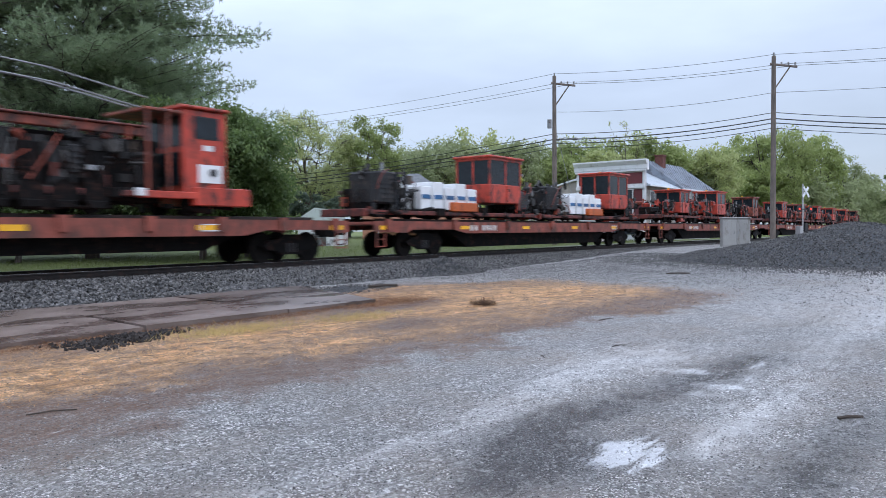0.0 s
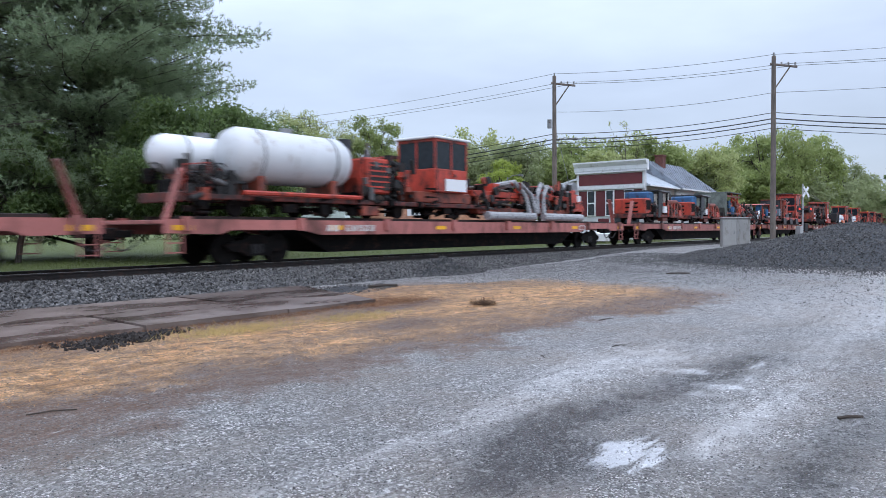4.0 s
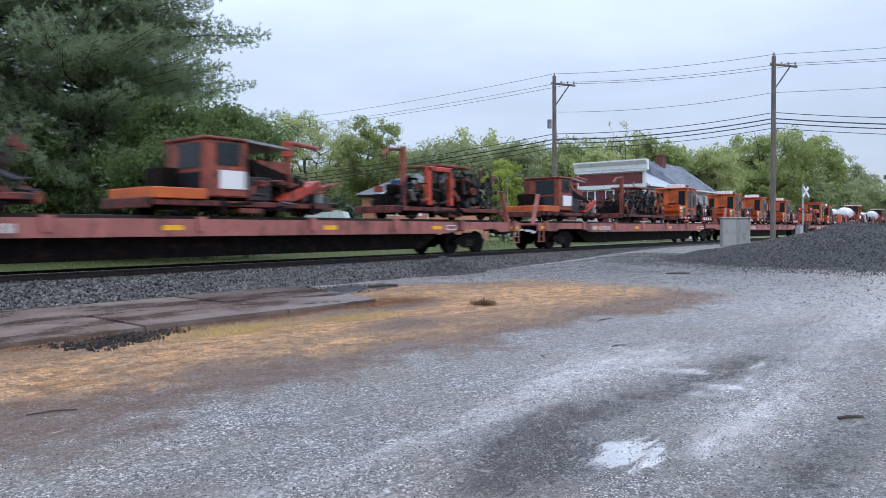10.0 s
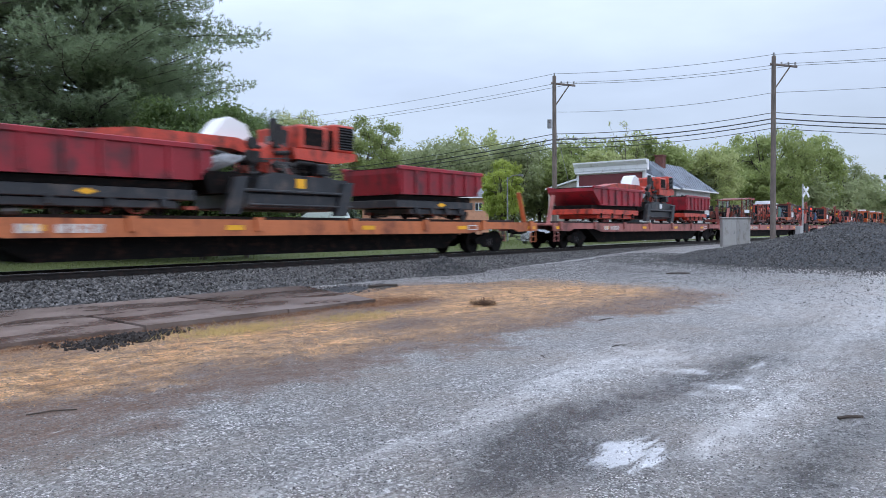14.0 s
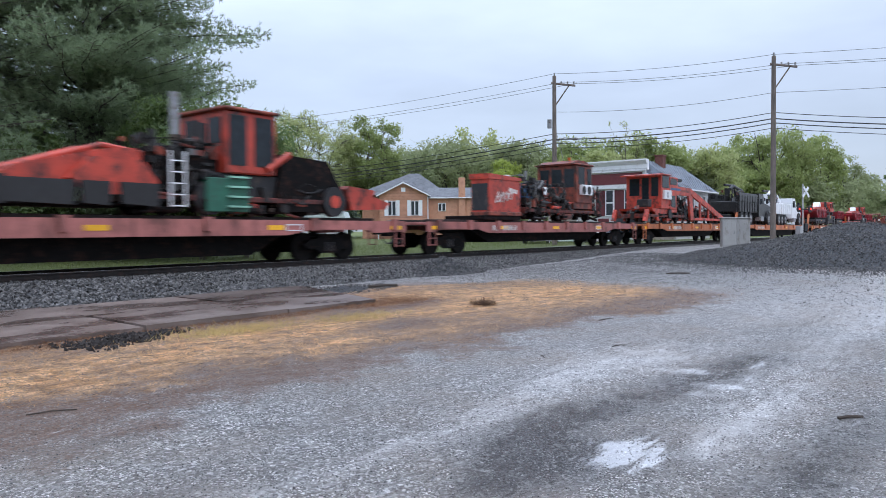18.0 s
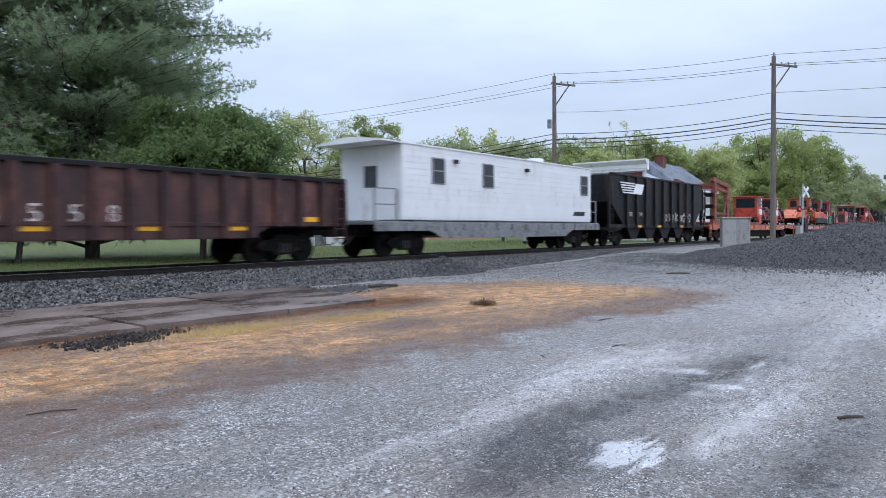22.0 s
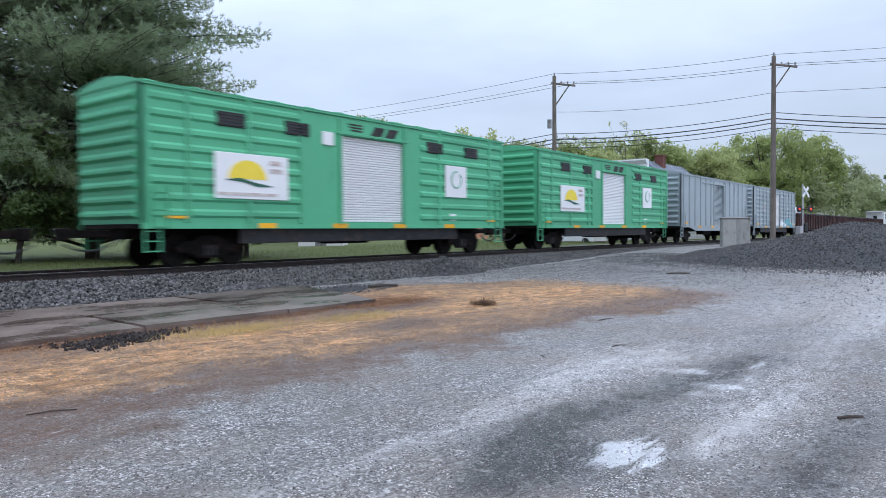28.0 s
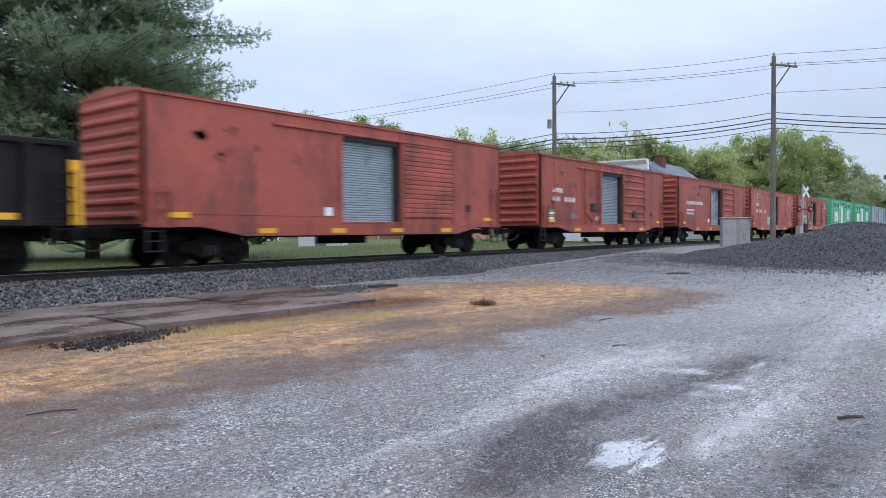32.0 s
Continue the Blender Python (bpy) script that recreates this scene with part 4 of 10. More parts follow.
            for k, m_ in enumerate((SIGN_GREEN, SIGN_WHITE, SIGN_GREEN, SIGN_WHITE)):
                part("mark_stripe", one(-6.75, -6.2, -W - 0.008, -W, 1.72 - 0.11 * k, 1.80 - 0.11 * k, bev=0), m_, car, "worn green and white stripe")
            part("data_plate", one(-4.55, -3.95, -W - 0.012, -W, 1.42, 1.66, bev=0), PALE_TANK, car, "pale data panel")
        part("placard", one(-1.9, -1.6, -W - 0.02, -W, 1.35, 1.6), SIGN_WHITE, car)
        part("latch_box", one(5.3, 5.6, -W - 0.04, -W, 1.6, 1.85), CHARCOAL, car)


def ledge_rib(a, c, y0, y1, z):
    """A pressed rib with a sloping back and a sharp lower lip."""
    return prism(bmesh.new(), [(y0, z - 0.035), (y1, z - 0.06), (y1, z - 0.04), (y0, z + 0.09)], a, c, axis="x")


def rib_between(a, c, y0, y1, z, h=0.11):
    b = bmesh.new()
    return prism(b, [(y0, z - h), (y1, z - h * 0.45), (y1, z + h * 0.45), (y0, z + h)], a, c, axis="x")


def gondola(q0, q1, label, dark=False, top=2.36, number="", mark=False, seed=0, pairs=()):
    half, zs = (q1 - q0) / 2, 0.93
    car = empty("gondola_car", label, "gondola car", "gondola cars of the train")
    paint = HOPPER_BLACK if dark else GONDOLA
    W = 1.45
    for s in (-1, 1):
        o = [(-half, zs + 0.1), (-half + 2.9, zs + 0.1), (-half + 3.5, zs - 0.22), (half - 3.5, zs - 0.22), (half - 2.9, zs + 0.1), (half, zs + 0.1), (half, top), (-half, top)]
        part("side_wall", slab(o, s * W, s * (W - 0.05)), paint, car)
        part("top_chord", one(-half, half, s * (W - 0.09), s * (W + 0.10), top - 0.02, top + 0.12, 0.02), HOPPER_BLACK, car, "dark top chord")
        part("side_sill", one(-half, half, s * W, s * (W + 0.05), zs + 0.1, zs + 0.2), paint, car)
        n = 19
        for i in range(n):
            x = -half + 0.12 + (2 * half - 0.24) * i / (n - 1)
            low = zs + 0.1 if (i < 4 or i > n - 5) else zs - 0.2
            part("side_post", slab([(x - 0.11, low), (x + 0.11, low), (x + 0.08, top), (x - 0.08, top)], s * W, s * (W + 0.13)), paint, car)
        for i in range(n - 1 if s < 0 and not dark else 0):
            x0, x1 = (-half + 0.12 + (2 * half - 0.24) * (i + e) / (n - 1) for e in (0, 1))
            low = zs + 0.21 if (i < 4 or i > n - 6) else zs - 0.18
            part("side_panel", one(x0 + 0.1, x1 - 0.1, s * W, s * (W + 0.003), low, top - 0.03, bev=0), GONDOLA_PANEL, car)
        for i in (1, 4, 7, 10, 13, 16):
            x = -half + 0.12 + (2 * half - 0.24) * (i + 0.5) / (n - 1)
            z = zs + 0.3 if i in (1, 16) else zs + 0.06
            part("reflector", one(x - 0.27, x + 0.27, s * (W + 0.004), s * (W + 0.014), z - 0.07, z + 0.07, bev=0), YELLOW, car, "yellow reflective strip")
    step = (2 * half - 0.24) / 18
    if pairs:   # the number stands in two groups near the tail
        for k, group in enumerate(pairs):
            b = words(group, 0.43)
            bmesh.ops.translate(b, verts=b.verts[:], vec=(-half + 0.12 + step * (2.5 + k), -W - 0.012, zs + 0.65))
            part("number", b, LETTER, car, "white painted digits")
        lettering(car, -half + 0.12 + step * 2.5 - 0.3, -W - 0.012, zs + 1.1, 3, 0.16, 0.26, 0.04)
    if number:
        size = 0.7 if mark else 0.56
        for k, ch in enumerate(number):
            if ch != " ":
                b = words(ch, size)
                bmesh.ops.translate(b, verts=b.verts[:], vec=(-half + 0.12 + step * (6.5 + k), -W - 0.012, zs + 0.36))
                part("number", b, LETTER, car, "white painted digit")
    if mark:
        for k in range(3):
            x = -half + 0.12 + step * (5.5 + k)
            lettering(car, x - 0.2, -W - 0.012, zs + 1.02, 1, 0.4, 0.5)
    elif not pairs:
        lettering(car, -half + 3.2, -W - 0.012, zs + 0.95, 3, 0.16, 0.2)
    for s in (-1, 1):
        part("end_wall", one(s * half, s * (half - 0.06), -W, W, zs, top, 0), paint, car)
        end_ribs(car, s * half, s, zs + 0.1, top, HOPPER_BLACK, 4)
        part("grab_ladder", ladder(s * (half - 0.35), -W - 0.16, zs - 0.3, zs + 1.3, 0.42, 0.3), paint, car)
    if dark:
        part("end_strip", one(half - 0.22, half + 0.02, -W - 0.15, -W - 0.13, zs + 0.12, top - 0.3, bev=0), YELLOW, car, "yellow end strip")
        lettering(car, half - 3.0, -W - 0.012, zs + 0.6, 2, 0.5, 0.12)
    part("floor", one(-half, half, -1.4, 1.4, zs + 0.05, zs + 0.16), GREASE, car)
    part("underframe", one(-half + 0.2, half - 0.2, -0.35, 0.35, 0.70, zs + 0.05), GREASE, car)
    for x in (-half + 2.0, half - 2.0):
        truck(car, x)
    couplers(car, half, 0.75)
    return rolls(car, (q0 + q1) / 2)


def coal_hopper(q0, q1):
    half, zs, top, W = (q1 - q0) / 2, 1.0, 3.78, 1.5
    car = empty("hopper_car", "black open-top hopper car with white emblem and graffiti", "hopper car")
    for s in (-1, 1):
        part("side_wall", slab([(-half + 2.3, zs), (half - 2.3, zs), (half - 0.35, zs + 1.35), (half - 0.35, top), (-half + 0.35, top), (-half + 0.35, zs + 1.35)], s * W, s * (W - 0.05)), HOPPER_BLACK, car)
        part("side_sill", one(-half, half, s * (W - 0.1), s * (W + 0.05), zs - 0.02, zs + 0.16), HOPPER_BLACK, car)
        part("top_chord", one(-half + 0.3, half - 0.3, s * (W - 0.06), s * (W + 0.07), top, top + 0.1), HOPPER_BLACK, car)
        for i in range(9):
            x = -half + 2.3 + (2 * half - 4.6) * i / 8
            part("side_post", one(x - 0.08, x + 0.08, s * W, s * (W + 0.12), zs, top), HOPPER_BLACK, car)
        for x in (-half + 0.3, half - 0.3):
            part("corner_post", one(x - 0.07, x + 0.07, s * (W - 0.14), s * W, zs, top), HOPPER_BLACK, car)
            part("grab_ladder", ladder(x, s * (W + 0.04), 0.45, 2.0, 0.42, 0.3), HOPPER_BLACK, car)
        for x in (-3.6, -0.6, 3.2):
            part("reflector", one(x - 0.27, x + 0.27, s * (W + 0.05), s * (W + 0.06), zs + 0.0, zs + 0.12, bev=0), YELLOW, car, "yellow reflective strip")
    for s in (-1, 1):
        part("slope_sheet", slab([(s * (half - 2.3), zs), (s * (half - 2.2), zs), (s * (half - 0.3), zs + 1.35), (s * (half - 0.3), top), (s * (half - 0.35), top), (s * (half - 0.4), zs + 1.35)], -W, W), HOPPER_BLACK, car)
        part("end_platform", one(s * (half - 2.0), s * half, -1.4, 1.4, zs - 0.15, zs), HOPPER_BLACK, car)
    for x in (-3.6, -1.2, 1.2, 3.6):
        part("hopper_bay", slab([(x - 1.0, zs + 0.05), (x + 1.0, zs + 0.05), (x + 0.35, 0.35), (x - 0.35, 0.35)], -1.2, 1.2), HOPPER_BLACK, car)
    # striped emblem and plain marks on the near side
    for k in range(5):
        part("emblem_stripe", one(-half + 1.3 + 0.08 * k, -half + 3.2, -W - 0.126, -W - 0.12, top - 0.42 - k * 0.13, top - 0.35 - k * 0.13, bev=0), SIGN_WHITE, car, "white stripe of an emblem")
    em = slab([(-half + 3.0, top - 0.95), (-half + 3.35, top - 0.38), (-half + 4.55, top - 0.38), (-half + 4.2, top - 0.95)], -W - 0.13, -W - 0.124)
    part("emblem", em, SIGN_WHITE, car, "white block emblem")
    b = words("744", 0.34)
    bmesh.ops.translate(b, verts=b.verts[:], vec=(-half + 2.3 + (2 * half - 4.6) * 1.5 / 8, -W - 0.01, zs + 0.72))
    part("number", b, LETTER, car)
    b = words("301", 0.34)
    bmesh.ops.translate(b, verts=b.verts[:], vec=(-half + 2.3 + (2 * half - 4.6) * 0.5 / 8, -W - 0.01, zs + 0.72))
    part("number", b, LETTER, car)
    rg = random.Random(4)
    for k in range(5):
        x, pts = 1.0 + k * 1.05 - 0.6, []
        for j in range(14):
            pts.append((x + 0.4 * math.cos(j * 0.9) + rg.uniform(-0.1, 0.1), -W - 0.01, zs + 0.6 + 0.25 * math.sin(j * 1.3) + rg.uniform(-0.08, 0.08)))
        part("graffiti_scrawl", tube(bmesh.new(), pts, 0.018, 4), LETTER, car, "white spray-paint scrawl")
    part("underframe", one(-half + 0.2, half - 0.2, -0.3, 0.3, 0.7, zs), GREASE, car)
    for x in (-half + 1.9, half - 1.9):
        truck(car, x)
    couplers(car, half, 0.6)
    return rolls(car, (q0 + q1) / 2)


# the train from its head to its tail

GAPS = [740.6, 712.3, 684.0, 655.6, 630.8, 610.7, 591.0, 563.9, 535.4, 507.2, 479.0, 450.4, 421.8, 393.2, 364.4, 336.5, 308.6, 280.6, 261.1, 241.5, 213.8, 185.2]
PAINTS = {"b": (FLAT_BROWN, "faded brown-red"), "r": (FLAT_RED, "faded pinkish-red"), "o": (FLAT_ORANGE, "orange"), "e": (FLAT_BRIGHT, "bright red")}
for k, (hi, lo) in enumerate(zip(GAPS, GAPS[1:])):
    paint, word = PAINTS["bbbbbbrrrrrrrrrooorre"[k]]
    flat_car("flat_car", lo, hi, paint, word + " steel flat car loaded with track machines", k, plates=k in (6, 7, 8, 9, 10, 11, 12, 13, 14, 15, 16))
coal_hopper(169.1, 184.5)
for a, b, num, mark in ((134.7, 150.2, "6 558", False), (116.3, 132.9, " 66704", True), (97.9, 114.7, " 66195", False)):
    gondola(a, b, "rust-brown steel gondola car with yellow reflectors", number=num.replace(" ", ""), mark=mark)
gondola(79.9, 96.5, "rust-brown steel gondola car carrying white wrapped rolls", pairs=("65", "495"))
boxcar(63.1, 78.8, BOX_GREY, "grey", "pale grey ribbed boxcar with white roll-up door", BOX_GREY, 1)
boxcar(45.6, 61.1, BOX_GREY, "grey_smooth", "grey boxcar with upright side posts", BOX_GREY, 2)
boxcar(27.45, 43.1, BOX_GREEN, "green", "bright green ribbed boxcar with white roll-up door", BOX_GREEN, 3)
boxcar(9.05, 24.65, BOX_GREEN, "green", "bright green ribbed boxcar with white roll-up door", BOX_GREEN, 4)
boxcar(-10.1, 5.9, BOX_RED, "red", "rust-red boxcar with steel roll-up door and small windows", BOX_RED, 5)
boxcar(-27.9, -12.3, BOX_RED, "red_ribbed", "rust-red boxcar with ribbed plug door", BOX_RED, 6)
boxcar(-44.85, -29.4, BOX_RED, "red", "rust-red boxcar with steel roll-up door", BOX_RED, 7)
boxcar(-62.3, -47.5, BOX_RED, "red", "rust-red boxcar with steel roll-up door and a panelled plug door", BOX_RED, 8)
boxcar(-80.9, -65.6, BOX_RED, "red_ribbed", "rust-red boxcar with steel roll-up door", BOX_RED, 9)
gondola(-99.4, -82.4, "black steel gondola car with yellow end strip", dark=True, top=2.75)

# ---------------------------------------------------------------- trees and bushes
def leaf_mat(name, a, b, back):
    m, nt, bsdf, tc = start_mat(name)
    g = nt.nodes.new("ShaderNodeNewGeometry")
    n = noise_node(nt, tc.outputs["Object"], 0.45, 3.0)
    c = mixed(nt, g.outputs["Random Per Island"], a, b)
    c = mixed(nt, remap(nt, n, 0.35, 0.65, 0.0, 0.5), c, [v * 0.65 for v in a])
    nt.links.new(c, bsdf.inputs["Base Color"])
    bsdf.inputs["Roughness"].default_value = 0.6
    bsdf.inputs["Specular IOR Level"].default_value = 0.3
    tl = nt.nodes.new("ShaderNodeBsdfTranslucent")
    nt.links.new(mixed(nt, 0.5, c, back), tl.inputs["Color"])
    mx = nt.nodes.new("ShaderNodeMixShader")
    mx.inputs[0].default_value = 0.55
    nt.links.new(bsdf.outputs[0], mx.inputs[1])
    nt.links.new(tl.outputs[0], mx.inputs[2])
    nt.links.new(mx.outputs[0], nt.nodes["Material Output"].inputs["Surface"])
    return m


NEEDLE = leaf_mat("pine_needles", (0.185, 0.25, 0.16), (0.355, 0.44, 0.275), (0.37, 0.46, 0.24))
BROADLEAF = leaf_mat("dark_broad_leaves", (0.085, 0.13, 0.06), (0.21, 0.28, 0.115), (0.24, 0.34, 0.1))
SPRING = leaf_mat("spring_leaves", (0.34, 0.38, 0.17), (0.53, 0.57, 0.28), (0.55, 0.6, 0.25))
MIDGREEN = leaf_mat("mid_green_leaves", (0.23, 0.28, 0.11), (0.40, 0.45, 0.19), (0.42, 0.5, 0.17))
LIME = leaf_mat("lime_leaves", (0.30, 0.37, 0.09), (0.50, 0.57, 0.15), (0.5, 0.58, 0.13))
# HAZEGREEN: aerial haze is put into a paler, greyer leaf colour
HAZEGREEN = leaf_mat("hazed_leaves", (0.26, 0.30, 0.165), (0.41, 0.45, 0.25), (0.42, 0.48, 0.23))
EVERGREEN = leaf_mat("dark_evergreen_needles", (0.07, 0.10, 0.075), (0.14, 0.18, 0.13), (0.14, 0.18, 0.11))
BARK = surface("bark", (0.07, 0.055, 0.045), 0.9, 0, 0.35, 3.0, (0.13, 0.12, 0.10), 0.35, 3.0, 0.6, 6.0)


def unit(v):
    return v / (np.linalg.norm(v, axis=-1, keepdims=True) + 1e-9)


def leaf_cloud(centres, radii, count, size, seed, flat=0.8):
    """Three-cornered leaves in clumps; each clump breaks up into smaller sprays round its outside."""
    rg = np.random.RandomState(seed)
    per = 8
    d = unit(rg.normal(size=(len(centres), per, 3)) + np.array((0, 0, 0.25)))
    sub = (centres[:, None] + d * radii[:, None, None] * rg.uniform(0.35, 1.0, (len(centres), per, 1)) * np.array((1, 1, flat))).reshape(-1, 3)
    rad = np.repeat(radii, per) * rg.uniform(0.2, 0.55, len(sub))
    w = rad ** 2
    pick = rg.choice(len(sub), count, p=w / w.sum())
    out = rg.normal(size=(count, 3))
    pos = sub[pick] + out * rad[pick][:, None] * 0.55 * np.array((1, 1, flat))
    nrm = unit(unit(out) * 0.6 + np.array((0, 0, 0.7)) + rg.normal(size=(count, 3)) * 0.7)
    u = unit(np.cross(nrm, rg.normal(size=(count, 3))))
    v = np.cross(nrm, u)
    k = size * rg.uniform(0.55, 1.45, (count, 1))
    return np.stack([pos - u * k - v * k * 0.2, pos + v * k * 0.75 + u * k * 0.1, pos + u * k * 1.1 - v * k * 0.35], 1).reshape(-1, 3)


def leaves_ob(name, pts, material, parent):
    n = len(pts) // 3
    me = bpy.data.meshes.new(name)
    me.from_pydata(pts.tolist(), [], np.arange(n * 3).reshape(-1, 3).tolist())
    me.materials.append(material)
    ob = new(name, me)
    ob.parent = parent
    ob["kind"] = "stuff"
    return ob


def limb(bm, p0, p1, r0, r1, rg, n=5, seg=6, bend=0.12):
    p0, p1 = Vector(p0), Vector(p1)
    ln = (p1 - p0).length
    rings = []
    for i in range(n + 1):
        f = i / n
        off = Vector((rg.uniform(-1, 1), rg.uniform(-1, 1), rg.uniform(-0.4, 0.4))) * ln * bend * math.sin(math.pi * f) * 0.6
        p, r = p0.lerp(p1, f) + off, r0 + (r1 - r0) * f
        d = (p1 - p0).normalized()
        side = d.cross(Vector((0.3, 0.2, 1) if abs(d.z) < 0.9 else (1, 0.2, 0))).normalized()
        up = side.cross(d)
        rings.append([bm.verts.new(p + (side * math.cos(a) + up * math.sin(a)) * r) for a in (2 * math.pi * k / seg for k in range(seg))])
    for a, b in zip(rings, rings[1:]):
        for k in range(seg):
            bm.faces.new((a[k], a[(k + 1) % seg], b[(k + 1) % seg], b[k]))


def tree(x, y, h, spread, leaves, count, size, seed, label, low=0.25, clumps=26, group="", open_=1.0, trunk=None, name="tree", z0=0.1, twigs=1):
    """A broadleaf tree: trunk, main limbs, branches out to clumps of leaves under a lobed outline."""
    rg = random.Random(seed)
    t_ = empty(name, label, "tree", group, pose(x, y, z0))
    cz, rz = h * (low + 1) / 2, h * (1 - low) / 2
    lobes = [(rg.uniform(0, 6.283), rg.uniform(-0.5, 0.95), rg.uniform(0.10, 0.26)) for _ in range(9)]

    def reach(a, e):
        k = 0.80
        for la, le, lk in lobes:
            k += lk * math.exp(-(2.2 * math.sin((a - la) / 2)) ** 2 * 2 - ((e - le) / 0.35) ** 2)
        return min(1.12, k)

    cs, rs_ = [], []
    for i in range(clumps):
        a, e = rg.uniform(0, 6.283), rg.uniform(-0.95, 1.0)
        k = reach(a, e) * rg.uniform(0.3, 1.0) ** 0.45
        wr = math.sqrt(max(0.0, 1 - e * e)) ** 0.8
        r = spread * rg.uniform(0.13, 0.25) * open_
        cs.append((math.cos(a) * wr * (spread - r * 0.6) * k, math.sin(a) * wr * (spread - r * 0.6) * k, cz + e * k * (rz - r * 0.5)))
        rs_.append(r)
    tr = trunk or h * 0.016 + 0.04
    b = bmesh.new()
    fork = Vector((rg.uniform(-0.3, 0.3), rg.uniform(-0.3, 0.3), h * max(low * 0.9, 0.22)))
    limb(b, (0, 0, -0.2), fork, tr, tr * 0.8, rg, 5, 8, 0.03)
    mains = []
    for k in range(7):
        a = k * 0.9 + rg.uniform(-0.3, 0.3)
        tip = Vector((math.cos(a) * spread * 0.5, math.sin(a) * spread * 0.5, h * rg.uniform(0.6, 0.85))) if k else Vector((fork.x, fork.y, h * 0.88))
        limb(b, fork, tip, tr * 0.55, tr * 0.12, rg, 5, 6, 0.12)
        mains += [(fork.lerp(tip, f), f) for f in (0.25, 0.45, 0.65, 0.85, 1.0)]
    for c, r in zip(cs, rs_):
        cv = Vector(c)
        root, f = min(mains, key=lambda m_: (m_[0] - cv).length + (0.0 if m_[0].z < cv.z else 1.0))
        limb(b, root, cv, tr * (0.28 - 0.16 * f), tr * 0.05, rg, 3, 4)
        for _ in range(twigs):
            limb(b, cv, cv + Vector((rg.uniform(-1, 1), rg.uniform(-1, 1), rg.uniform(-0.1, 1))) * r * 1.15, tr * 0.05, tr * 0.012, rg, 2, 3)
    part("trunk", b, BARK, t_, "grey-brown bark")
    leaves_ob("crown", leaf_cloud(np.array(cs), np.array(rs_), count, size, seed), leaves, t_)
    return t_


def pine(x, y, h, spread, tufts, seed, label, low=1.6):
    """A white pine: flat layered boughs, each with side twigs that end in tufts of fine needles."""
    rg = random.Random(seed)
    t_ = empty("pine_tree", label, "tree", "pines behind the track", pose(x, y, 0.1))
    b = bmesh.new()
    limb(b, (0, 0, -0.2), (0.3, 0.2, h), 0.36, 0.05, rg, 9, 9, 0.02)
    twig_a, twig_b = [], []
    z = low
    while z < h - 0.5:
        f = (z - low) / (h - low)
        reach = spread * (1 - f ** 2.1) * (0.84 + 0.16 * math.sin(z * 2.3 + seed))
        for k in range(11):
            a = rg.uniform(0, 6.283)
            ln = max(0.8, reach * (rg.uniform(0.6, 0.95) if k > 1 else rg.uniform(0.95, 1.18)))
            root = Vector((0, 0, z - rg.uniform(0.02, 0.16) * ln))
            mid = Vector((math.cos(a) * ln * 0.6, math.sin(a) * ln * 0.6, z + 0.02 * ln))
            tip = Vector((math.cos(a + 0.1) * ln, math.sin(a + 0.1) * ln, z + rg.uniform(0.03, 0.16) * ln))
            limb(b, root, mid, 0.075 * (1 - f) + 0.03, 0.035, rg, 4, 5, 0.05)
            limb(b, mid, tip, 0.035, 0.01, rg, 3, 4, 0.06)
            n = int(5 + ln * 3.2)
            for i in range(n):
                g = 0.18 + 0.82 * (i + rg.random()) / n
                p = root.lerp(mid, g / 0.6) if g < 0.6 else mid.lerp(tip, (g - 0.6) / 0.4)
                s = 1 if i % 2 else -1
                back = a + s * rg.uniform(0.5, 1.1)
                wide = (0.35 + 0.26 * ln * (1.08 - g)) * rg.uniform(0.6, 1.15)
                q_ = p + Vector((math.cos(back) * wide, math.sin(back) * wide, rg.uniform(-0.05, 0.22) * wide))
                twig_a.append(tuple(p))
                twig_b.append(tuple(q_))
                if rg.random() < 0.45:
                    limb(b, p, q_, 0.014, 0.006, rg, 1, 3, 0)
        z += rg.uniform(0.36, 0.56)
    part("trunk", b, BARK, t_, "dark pine bark")
    nr = np.random.RandomState(seed)
    ta, tb = np.array(twig_a), np.array(twig_b)
    w = np.linalg.norm(tb - ta, axis=1)
    pick = nr.choice(len(ta), tufts, p=w / w.sum())
    g = nr.uniform(0.05, 1.05, (tufts, 1)) ** 0.8
    base = ta[pick] * (1 - g) + tb[pick] * g + nr.normal(size=(tufts, 3)) * np.array((0.12, 0.12, 0.17))
    axis = unit(unit(tb - ta)[pick] + np.array((0, 0, 0.35)) + nr.normal(size=(tufts, 3)) * 0.45)
    per = 10
    way = unit(axis[:, None] + nr.normal(size=(tufts, per, 3)) * 0.7)
    ln = nr.uniform(0.13, 0.26, (tufts, per, 1))
    side = unit(np.cross(way, nr.normal(size=(tufts, per, 3)))) * 0.015
    p0 = base[:, None] + way * 0.02
    leaves_ob("crown", np.stack([p0 - side, p0 + side, p0 + way * ln], 2).reshape(-1, 3), NEEDLE, t_)
    return t_


